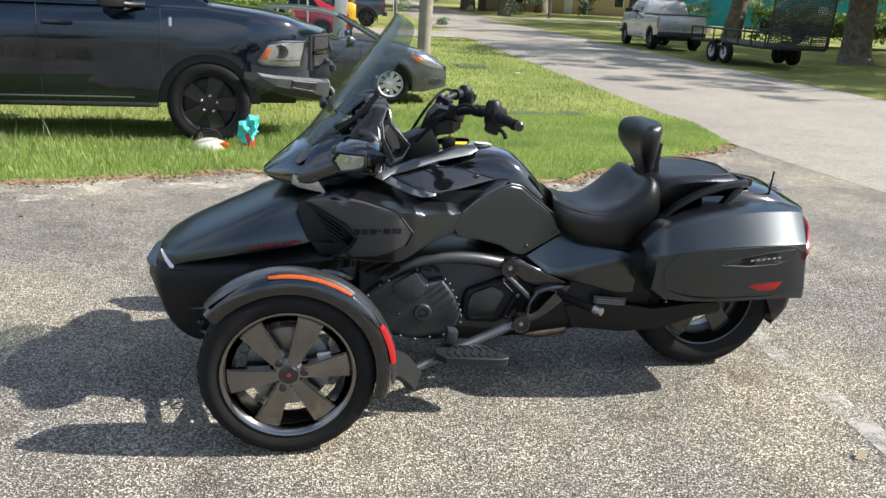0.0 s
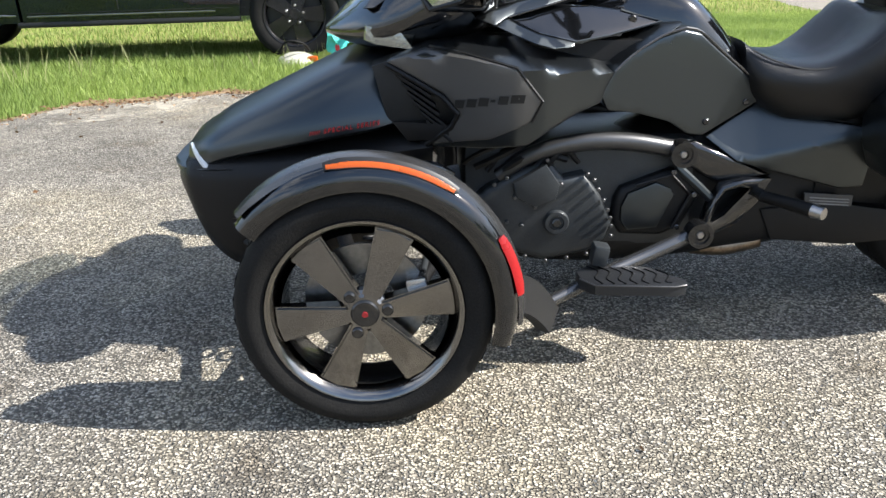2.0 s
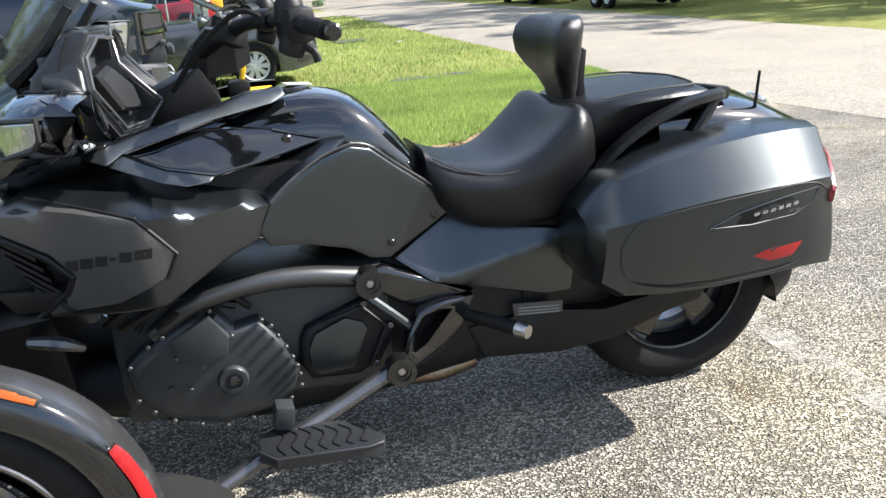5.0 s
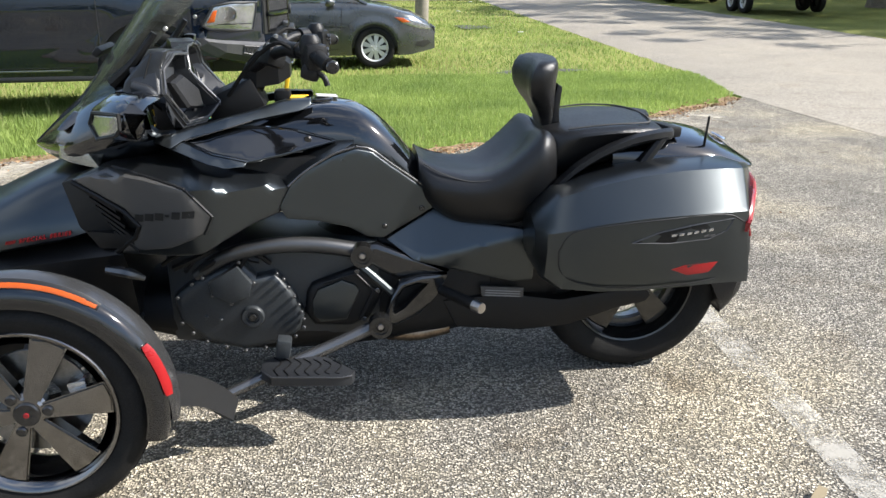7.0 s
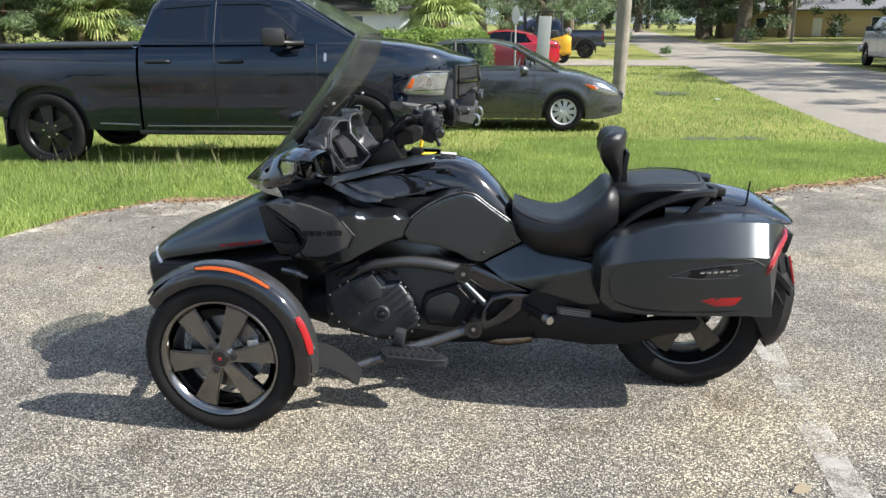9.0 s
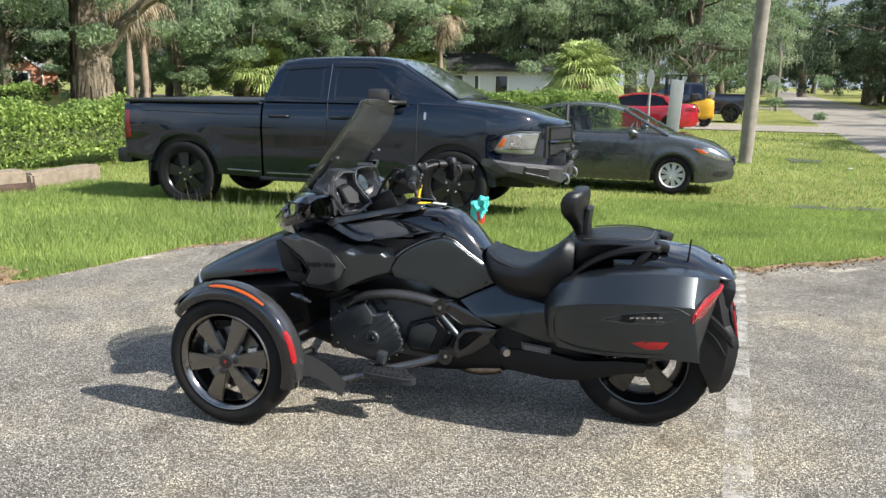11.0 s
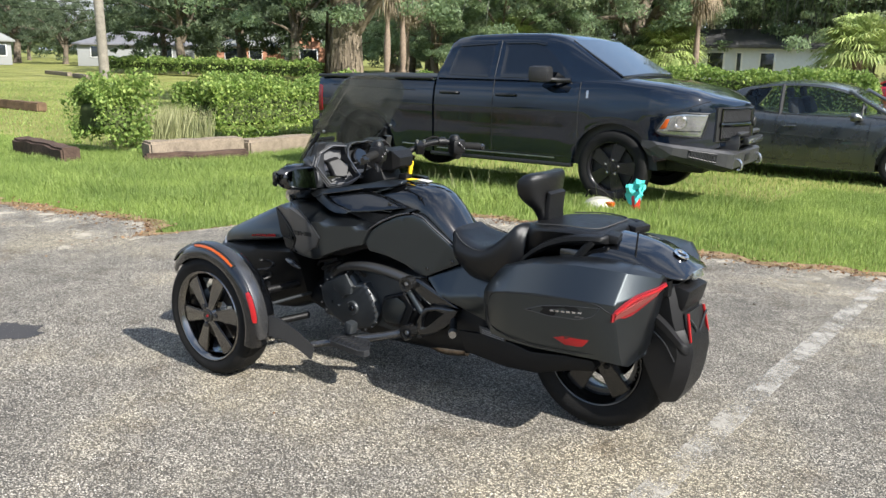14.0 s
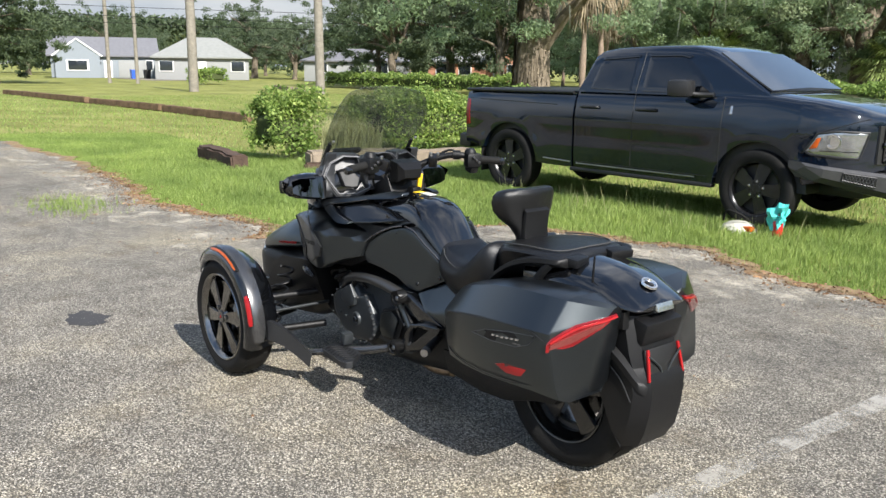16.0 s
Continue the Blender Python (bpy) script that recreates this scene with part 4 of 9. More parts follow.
def pad():
    """The backrest pad: broad at the top, a narrow neck below, leaning back a little."""
    rings = []
    for z, hw, x0, x1 in ((0.79, 0.060, 1.372, 1.416), (0.83, 0.064, 1.362, 1.410), (0.865, 0.082, 1.348, 1.408), (0.895, 0.116, 1.334, 1.408), (0.925, 0.138, 1.326, 1.410), (0.96, 0.147, 1.326, 1.413), (0.988, 0.147, 1.336, 1.417), (1.005, 0.138, 1.348, 1.414), (1.014, 0.112, 1.362, 1.408)):
        ring = []
        for s in range(16):
            a = math.tau * s / 16
            c, q = math.cos(a), math.sin(a)
            cy = math.copysign(abs(c) ** 0.42, c) * hw
            cx = (x0 + x1) / 2 + math.copysign(abs(q) ** 0.5, q) * (x1 - x0) / 2 - 0.028 * (cy / 0.13) ** 2
            ring.append((cx, cy, z))
        rings.append(ring)
    return loft([[np.array(p) for p in r] for r in rings])


bk = part("backrest", pad(), M["leather"], trike, "black padded driver backrest")
part("backrest_post", plate([(1.395, 0.76), (1.425, 0.76), (1.418, 0.86), (1.425, 0.93), (1.410, 0.94), (1.392, 0.86)], -0.062, 0.124, 0.006), M["plastic"], bk)
part("tail_cowl", hull([
    (1.55, [(0, 0.66), (0.16, 0.67), (0.195, 0.73), (0.16, 0.785), (0, 0.81)]),
    (1.70, [(0, 0.68), (0.17, 0.685), (0.205, 0.73), (0.155, 0.785), (0, 0.815)]),
    (1.85, [(0, 0.685), (0.16, 0.69), (0.190, 0.722), (0.135, 0.768), (0, 0.795)]),
    (1.945, [(0, 0.685), (0.14, 0.685), (0.165, 0.705), (0.115, 0.735), (0, 0.757)]),
    (2.010, [(0, 0.678), (0.11, 0.68), (0.135, 0.690), (0.10, 0.706), (0, 0.718)]),
    (2.028, [(0, 0.682), (0.09, 0.684), (0.11, 0.690), (0.08, 0.697), (0, 0.702)])], 4, 4), M["gloss"], trike, "gloss black tail cowl")
badge = part("badge", lathe([(0.0001, 0.001), (0.021, 0.001), (0.023, 0.006), (0.029, 0.006), (0.031, 0.0)], 32, "z", close=False), M["chrome"], trike, "round chrome badge with a raised ring")
badge.matrix_basis = pose(1.962, 0.0, 0.752, 0, 28, 0)
part("badge_mark", box(0.034, 0.009, 0.003, (0, 0, 0.004), 0.001, (0, 0, 35)), M["decal"], badge)
for side in (-1, 1):
    rail = [(1.333, 0.198, 0.600), (1.359, 0.206, 0.640), (1.426, 0.216, 0.710), (1.51, 0.222, 0.764), (1.60, 0.220, 0.797), (1.68, 0.208, 0.808), (1.728, 0.180, 0.806), (1.742, 0.12, 0.800)]
    part("grab_rail", loft([[(x, side * (y + dy), z + dz) for dy, dz in ((-0.024, -0.010), (0.002, -0.017), (0.018, -0.006), (0.016, 0.010), (-0.006, 0.016), (-0.024, 0.010))] for x, y, z in smooth_line(rail, 4)]), M["plastic"], trike, "thick black grab rail round the pillion seat", 50)
    part("rail_end", box(0.055, 0.10, 0.034, (1.732, side * 0.115, 0.806), 0.010, (0, 8, side * -14)), M["plastic"], trike)
    part("rail_brace", tube([(1.690, side * 0.205, 0.800), (1.662, side * 0.212, 0.765), (1.625, side * 0.216, 0.716)], 0.016, 8), M["plastic"], trike)
    part("rail_bar", tube([(1.36, side * 0.20, 0.622), (1.446, side * 0.215, 0.648), (1.63, side * 0.215, 0.708)], 0.015, 8), M["plastic"], trike)
    for bx, bz in ((1.442, 0.662), (1.630, 0.717)):
        part("rail_bolt", disc(0.015, 0.02, (bx, side * 0.233, bz), n=18), M["graphite"], trike)
part("antenna", tube([(1.838, -0.152, 0.690), (1.842, -0.154, 0.735), (1.850, -0.158, 0.850)], [0.011, 0.005, 0.0035], 8, 2), M["plastic"], trike)

# side cases
BAG = [
    (1.292, 0.47, 0.60, 0.17, 0.330, 0.575),
    (1.318, 0.42, 0.632, 0.15, 0.375, 0.580),
    (1.362, 0.392, 0.672, 0.14, 0.404, 0.595),
    (1.46, 0.388, 0.708, 0.14, 0.424, 0.618),
    (1.58, 0.390, 0.735, 0.14, 0.436, 0.634),
    (1.70, 0.396, 0.748, 0.14, 0.436, 0.640),
    (1.80, 0.397, 0.748, 0.14, 0.424, 0.640),
    (1.870, 0.390, 0.742, 0.14, 0.406, 0.636),
    (1.878, 0.388, 0.740, 0.14, 0.400, 0.636),
    (1.950, 0.384, 0.712, 0.14, 0.250, 0.662),
    (1.956, 0.392, 0.704, 0.14, 0.236, 0.664),
]


def bag(side):
    rings = []
    for x, zb, zt, yi, yo, zc in BAG:
        back = float(np.interp(x, [1.6, 1.80, 1.878, 1.95], [0.0, -0.08, -0.15, 0.22]))
        lean = lambda z: x + 0.10 * (max(z, 0.62) - 0.56) * max(0.0, (x - 1.6) / 0.33) + back * min(z - 0.62, 0.0)
        half = [(yi, zb + 0.03), (yi + 0.03, zb), (yo - 0.070, zb), (yo - 0.022, zb + 0.018), (yo - 0.010, zb + 0.06), (yo, zc - 0.06), (yo - 0.001, zc - 0.008), (yo - 0.010, zc + 0.003), (yo - 0.075 if yo > 0.33 else yo - 0.04, zt - 0.010), (yo - 0.115 if yo > 0.33 else yo - 0.06, zt), (yi + 0.02, zt - 0.010), (yi, zt - 0.03)]
        rings.append([(lean(z), side * y, z) for y, z in half])
    return loft(rings)


def bag_y(x, z):
    xs = [b2[0] for b2 in BAG]
    yo, zb, zc = (float(np.interp(x, xs, [b2[k] for b2 in BAG])) for k in (4, 1, 5))
    return yo - 0.010 * max(0.0, (zc - 0.06 - z) / (zc - 0.06 - zb - 0.06))


for side in (-1, 1):
    bg = part("side_case", bag(side), M["matte"], trike, "satin black hard side case", 24)
    on = lambda d: (lambda x, z: side * (bag_y(x, z) + d))
    part("case_reflector", plate([(1.66, 0.472), (1.70, 0.484), (1.80, 0.49), (1.812, 0.478), (1.775, 0.455), (1.71, 0.452)], 0, 0.010, 0.003, on(0.002)), M["red"], bg, "red lozenge reflector")
    part("name_plate", plate([(1.54, 0.557), (1.617, 0.586), (1.714, 0.603), (1.835, 0.612), (1.812, 0.580), (1.760, 0.560), (1.644, 0.554)], 0, 0.010, 0.003, on(0.0015)), M["plastic"], bg, "black name plate with silver lettering")
    for i in range(6):
        x = 1.648 + 0.0215 * i
        z = 0.573 + 0.09 * (x - 1.66)
        part("lettering_bar", plate([(x, z), (x + 0.014, z + 0.0012), (x + 0.016, z + 0.0082), (x + 0.002, z + 0.007)], 0, 0.003, 0, on(0.003)), M["silver"], bg, smooth=0)
    for i in range(2):
        x = 1.745 + 0.018 * i
        part("lettering_bar", plate([(x, 0.566), (x + 0.014, 0.567), (x + 0.016, 0.572), (x + 0.002, 0.571)], 0, 0.003, 0, on(0.003)), M["trim"], bg, smooth=0)
    rimp = [(1.54, 0.557), (1.617, 0.587), (1.714, 0.604), (1.836, 0.613), (1.812, 0.579), (1.760, 0.559), (1.644, 0.553), (1.54, 0.557)]
    part("plate_line", tube([(x, side * (bag_y(x, z) + 0.0025), z) for x, z in rimp], 0.0016, 5, 1), M["frame"], bg)
    lid = [(1.345, 0.53), (1.38, 0.585), (1.47, 0.606), (1.62, 0.622), (1.80, 0.628), (1.868, 0.60)]
    part("case_seam", tube([(x, side * (bag_y(x, z) + 0.0005), z) for x, z in lid], 0.0022, 5), M["decal"], bg)
    low_lid = [(1.345, 0.53), (1.352, 0.47), (1.40, 0.435), (1.52, 0.420), (1.70, 0.424), (1.86, 0.440)]
    part("case_seam", tube([(x, side * (bag_y(x, z) + 0.0005), z) for x, z in low_lid], 0.0022, 5), M["decal"], bg)
    # wrap-round tail lamp on the rear edge
    ring = []
    for y, zl, zh in ((0.185, 0.676, 0.684), (0.235, 0.641, 0.676), (0.28, 0.609, 0.669), (0.324, 0.579, 0.658), (0.36, 0.570, 0.638), (0.398, 0.565, 0.611), (0.408, 0.568, 0.596)):
        zc, h = (zl + zh) / 2, (zh - zl) / 2
        back = lambda z: (1.956 + 0.18 * (0.243 - y) if y < 0.243 else 1.956 - 0.078 * (y - 0.243) / 0.160) + 0.10 * (z - 0.56)
        out = 0.003 if y > 0.243 else 0.001
        ring.append([(back(zc - h), side * (y + out), zc - h), (back(zc - h) + 0.004, side * (y + out * 2), zc - h * 0.85), (back(zc + h) + 0.005, side * (y + out * 2), zc + h * 0.85), (back(zc + h), side * (y + out), zc + h), (back(zc) - 0.04, side * (y - 0.03), zc)])
    tl = part("tail_lamp", loft([[np.array(p) for p in r] for r in ring]), M["redtail"], trike, "dark red tail lamp with a brighter rim", 25)
    part("lamp_inner", loft([[np.array((p[0] + 0.0025, p[1] + side * 0.001, zc + (p[2] - zc) * 0.42)) for p in r] for r, zc in zip(ring[1:-1], (0.652, 0.632, 0.608, 0.596, 0.582))]), M["lampgrey"], tl, "pale reflector inside the lamp", 25)
    part("lamp_bar", tube([(r[2][0], r[2][1], r[2][2] - 0.008) for r in ring[:-1]], 0.0045, 6), M["red"], tl)

# rear fender, plate holder
hug = []
for z, xf, xr in ((0.192, 1.975, 2.015), (0.25, 1.950, 2.046), (0.32, 1.915, 2.062), (0.40, 1.876, 2.070), (0.45, 1.858, 2.062), (0.495, 1.872, 2.030), (0.515, 1.900, 1.990)):
    w2 = 1.0 if z > 0.22 else 0.86
    hug.append([(xf, -0.142 * w2, z), (xr - 0.045, -0.134 * w2, z), (xr, -0.088 * w2, z), (xr, 0.088 * w2, z), (xr - 0.045, 0.134 * w2, z), (xf, 0.142 * w2, z)])
hgr = part("rear_fender", loft(hug), M["plastic"], trike, "textured black rear fender", 28)
for side in (-1, 1):
    part("fender_line", tube([(1.925, side * 0.1425, 0.482), (1.975, side * 0.1395, 0.440), (2.018, side * 0.136, 0.372)], 0.0022, 5), M["frame"], hgr)
    part("fender_arm", loft([[(x, side * (y + dy), z + dz) for dy, dz in ((-0.014, -0.016), (0.014, -0.016), (0.016, 0.012), (-0.012, 0.018))] for x, y, z in smooth_line([(1.855, 0.135, 0.560), (1.925, 0.140, 0.535), (1.985, 0.132, 0.490), (2.045, 0.110, 0.425), (2.062, 0.060, 0.412)], 4)]), M["plastic"], hgr, smooth=50)
part("tail_column", loft([[(1.86, -w2, z), (xr - 0.03, -w2, z), (xr, -w2 * 0.72, z), (xr, w2 * 0.72, z), (xr - 0.03, w2, z), (1.86, w2, z)] for z, w2, xr in ((0.41, 0.112, 2.058), (0.46, 0.118, 2.044), (0.53, 0.124, 2.022), (0.60, 0.126, 2.006), (0.66, 0.118, 1.990))]), M["plastic"], trike, smooth=30)
lp = part("plate_holder", box(0.012, 0.185, 0.115, (2.038, 0, 0.494), 0.006, (0, -12, 0)), M["decal"], trike)
for side in (-1, 1):
    part("red_bar", box(0.010, 0.011, 0.110, (2.047, side * 0.088, 0.498), 0.004, (side * 6, -12, 0)), M["red"], lp, "red reflector bar")
    part("holder_strap", tube([(2.048, side * 0.085, 0.530), (2.052, side * 0.03, 0.485), (2.048, side * 0.012, 0.445)], 0.004, 6), M["engine"], lp)
part("plate_lamp", box(0.10, 0.20, 0.085, (1.985, 0, 0.612), 0.016, (0, 14, 0)), M["plastic"], trike)
part("tail_window", box(0.02, 0.09, 0.030, (2.026, 0, 0.686), 0.004, (0, -25, 0)), M["lens"], trike, "clear centre lens")
part("exhaust_tip", lathe([(0.030, 0.10), (0.030, 0.145), (0.040, 0.150), (0.044, 0.140), (0.044, -0.06), (0.062, -0.10), (0.062, -0.34), (0.03, -0.38)], 24, "x", (1.83, 0.185, 0.335), close=False), M["engine"], trike, "dark steel exhaust silencer")

# engine and running gear
part("engine_core", box(0.62, 0.36, 0.30, (0.55, 0, 0.36), 0.03), M["engine"], trike)
part("undertray", hull([
    (0.15, [(0, 0.24), (0.15, 0.25), (0.17, 0.30), (0.12, 0.36), (0, 0.38)]),
    (0.45, [(0, 0.15), (0.15, 0.17), (0.18, 0.25), (0.15, 0.40), (0, 0.42)]),
    (0.80, [(0, 0.15), (0.15, 0.17), (0.17, 0.28), (0.14, 0.50), (0, 0.55)]),
    (1.15, [(0, 0.19), (0.13, 0.20), (0.15, 0.30), (0.12, 0.50), (0, 0.55)]),
    (1.42, [(0, 0.26), (0.10, 0.27), (0.12, 0.35), (0.10, 0.55), (0, 0.60)])], 3, 3), M["plastic"], trike)
for side in (-1, 1):
    ec = part("engine_cover", plate([(0.262, 0.372), (0.30, 0.405), (0.35, 0.43), (0.40, 0.455), (0.46, 0.472), (0.50, 0.425), (0.555, 0.435), (0.60, 0.37), (0.632, 0.30), (0.615, 0.25), (0.57, 0.215), (0.45, 0.195), (0.34, 0.232), (0.275, 0.30)], side * 0.222, 0.07, 0.02, seg=3), M["engine"], trike, "dark grey engine side cover with bolts")
    part("cover_block", plate([(0.365, 0.42), (0.45, 0.468), (0.488, 0.412), (0.478, 0.372), (0.425, 0.352), (0.372, 0.382)], side * 0.240, 0.03, 0.008), M["engine"], ec)
    part("oil_cap", lathe([(0.0001, 0), (0.018, 0), (0.020, side * 0.006), (0.030, side * 0.006), (0.034, 0), (0.034, side * -0.02)], 28, "y", (0.482, side * 0.228, 0.305), close=False), M["engine"], ec)
    part("cap_hex", disc(0.013, 0.012, (0.482, side * 0.231, 0.305), n=6), M["rimblack"], ec)
    for bx, bz in ((0.275, 0.375), (0.35, 0.432), (0.455, 0.476), (0.492, 0.41), (0.56, 0.435), (0.605, 0.362), (0.628, 0.29), (0.565, 0.213), (0.455, 0.197), (0.345, 0.232), (0.28, 0.295), (0.372, 0.378), (0.425, 0.349), (0.578, 0.418), (0.590, 0.392), (0.616, 0.335), (0.624, 0.312), (0.628, 0.262), (0.602, 0.236), (0.512, 0.203), (0.40, 0.212), (0.308, 0.262), (0.318, 0.415), (0.39, 0.30), (0.35, 0.31)):
        part("cover_bolt", disc(0.0055, 0.011, (bx, side * 0.226, bz), n=8), M["engine"] if bx in (0.39, 0.35) else M["boltsteel"], ec)
    ac = part("airbox_cover", plate([(0.632, 0.300), (0.640, 0.360), (0.655, 0.388), (0.790, 0.436), (0.822, 0.426), (0.878, 0.372), (0.822, 0.272), (0.768, 0.248), (0.658, 0.256)], side * 0.205, 0.06, 0.02, seg=3), M["plastic"], trike)
    part("cover_inlay", plate([(0.655, 0.338), (0.672, 0.374), (0.745, 0.402), (0.785, 0.385), (0.795, 0.365), (0.755, 0.275), (0.676, 0.270), (0.656, 0.295)], side * 0.215, 0.02, 0.008), M["matte"], ac)
    part("cover_trim", tube([(0.69, side * 0.212, 0.396), (0.785, side * 0.213, 0.422), (0.838, side * 0.213, 0.365), (0.795, side * 0.213, 0.272)], 0.005, 8, 1), M["plastic"], ac)
    for bx, bz in ((0.79, 0.428), (0.848, 0.365), (0.808, 0.275)):
        part("cover_bolt", disc(0.008, 0.012, (bx, side * 0.212, bz), n=8), M["graphite"], ac)
    part("frame_tube", tube([(0.33, side * 0.20, 0.43), (0.42, side * 0.215, 0.492), (0.54, side * 0.215, 0.518), (0.67, side * 0.205, 0.512), (0.80, side * 0.185, 0.482)], [0.018, 0.022, 0.024, 0.024, 0.024], 14), M["frame"], trike, "grey metallic frame tube")
    part("frame_rail", plate([(0.790, 0.500), (0.850, 0.502), (0.950, 0.457), (1.070, 0.398), (0.990, 0.394), (0.915, 0.385), (0.880, 0.405), (0.815, 0.452)], 0, 0.055, 0.016, lambda x, z: side * (0.200 - 0.08 * (x - 0.80)), 3), M["gloss"], trike, "gloss black frame rail")
    outer = [(1.062, 0.394), (0.985, 0.400), (0.915, 0.391), (0.884, 0.345), (0.864, 0.279), (0.896, 0.256), (0.969, 0.279), (1.026, 0.332)]
    inner = [(1.004, 0.376), (0.965, 0.379), (0.928, 0.373), (0.908, 0.345), (0.893, 0.302), (0.897, 0.292), (0.930, 0.307), (0.968, 0.343)]
    yb = lambda x: side * (0.250 - 0.28 * (x - 0.86))
    hoop = [[(x, yb(x) - side * d, z) for x, z in loop] for loop, d in ((inner, 0.034), (inner, 0.006), (outer, 0.006), (outer, 0.040), (inner, 0.034))]
    hoop[2:2] = [[(x + (u - x) * 0.35, yb(x), z + (w2 - z) * 0.35) for (x, z), (u, w2) in zip(outer, inner)]]
    part("frame_bracket", loft(hoop, caps=False), M["gloss"], trike, "gloss black frame bracket with an opening", 75)
    part("frame_strut", tube([(0.80, side * 0.20, 0.44), (0.86, side * 0.21, 0.385), (0.90, side * 0.215, 0.345)], 0.012, 8), M["matte"], trike)
    for bx, by, bz, r in ((0.807, 0.222, 0.479, 0.034), (0.852, 0.272, 0.274, 0.034)):
        kb = part("frame_bolt", lathe([(0.0001, side * 0.004), (0.013, side * 0.004), (0.014, side * 0.008), (0.022, side * 0.008), (0.023, side * 0.014), (r, side * 0.014), (r, side * -0.03)], 32, "y", (bx, side * by, bz), close=False), M["rimblack"], trike)
        part("bolt_head", disc(0.011, 0.018, (bx, side * by, bz), n=6), M["steel"], kb)
    part("board_arm", tube([(0.85, side * 0.25, 0.272), (0.72, side * 0.29, 0.232), (0.60, side * 0.34, 0.205), (0.48, side * 0.40, 0.178), (0.37, side * 0.46, 0.155)], [0.02, 0.02, 0.02, 0.017, 0.015], 10), M["graphite"], trike)
    top = [(0.512, 0.360), (0.556, 0.312), (0.695, 0.345), (0.772, 0.437), (0.764, 0.462), (0.735, 0.470), (0.545, 0.446), (0.515, 0.405)]
    fbm = plate([(x, y) for x, y in top], 0.0, 0.030, 0.008)
    bmesh.ops.transform(fbm, matrix=Matrix(((1, 0, 0, 0), (0, 0, side, 0), (0, 1, 0, 0.222), (0, 0, 0, 1))), verts=fbm.verts)
    fb = part("footboard", fbm, M["dashgrey"], trike, "black ribbed footboard with a metal edge")
    part("board_edge", tube([(x, side * y, 0.219) for x, y in ((0.764, 0.464), (0.735, 0.473), (0.64, 0.461), (0.545, 0.449), (0.513, 0.405))], 0.0024, 6, 1), M["frame"], fb)
    for i in range(7):
        x = 0.545 + 0.028 * i
        part("tread_rib", tube([(x, side * (0.335 + 0.006 * i), 0.2222), (x + 0.022, side * (0.37 + 0.006 * i), 0.2226), (x + 0.006, side * (0.410 + 0.006 * i), 0.2226), (x + 0.018, side * min(0.445 + 0.003 * i, 0.455), 0.2222)], 0.0022, 6), M["plastic"], fb)
    part("shift_pedal", box(0.042, 0.05, 0.055, (0.575, side * 0.34, 0.258), 0.010, (0, 10, 0)), M["engine"], trike)
    part("passenger_peg", tube([(1.03, side * 0.17, 0.345), (1.085, side * 0.25, 0.345), (1.125, side * 0.310, 0.343)], [0.015, 0.017, 0.018], 12), M["plastic"], trike)
    part("peg_end", tube([(1.125, side * 0.310, 0.343), (1.142, side * 0.335, 0.342)], [0.019, 0.016], 12, 1), M["steel"], trike)
    part("swing_arm", plate([(1.05, 0.30), (1.09, 0.208), (1.30, 0.185), (1.45, 0.195), (1.60, 0.243), (1.70, 0.262), (1.715, 0.285), (1.70, 0.31), (1.58, 0.305), (1.42, 0.285), (1.30, 0.305), (1.20, 0.31)], side * 0.165, 0.045, 0.012), M["plastic"], trike, "black swing arm cover")
    part("rear_inner", plate([(1.20, 0.30), (1.20, 0.60), (1.75, 0.70), (1.98, 0.68), (1.98, 0.62), (1.60, 0.58), (1.38, 0.42)], side * 0.15, 0.03, 0.01), M["plastic"], trike)
    part("exhaust_pipe", tube([(0.88, side * 0.12, 0.185), (0.97, side * 0.13, 0.18), (1.07, side * 0.12, 0.195)], 0.025, 12), M["copper"], trike, "heat-stained exhaust pipe")
    part("side_vent", tube([(0.11, side * 0.285, 0.492), (0.165, side * 0.30, 0.486), (0.21, side * 0.295, 0.466)], [0.012, 0.016, 0.008], 8), M["graphite"], trike)
lb = part("warning_label", plate([(1.165, 0.345), (1.30, 0.333), (1.30, 0.302), (1.17, 0.312)], -0.172, 0.006, 0.002), M["label"], trike, "grey printed warning label")
for i in range(3):
    z = 0.333 - 0.008 * i
    part("print_bar", plate([(1.18, z), (1.29, z - 0.010), (1.29, z - 0.013), (1.18, z - 0.003)], -0.1735, 0.002, 0), M["ink"], lb, smooth=0)
for i in range(7):
    part("hose", tube([(0.24 + 0.03 * i, -0.205, 0.47 - 0.012 * i), (0.28 + 0.035 * i, -0.225 + 0.01 * (i % 3), 0.50 - 0.02 * (i % 2)), (0.36 + 0.03 * i, -0.20, 0.52 - 0.01 * i)], 0.007 + 0.003 * (i % 2), 6), M["plastic"], trike)



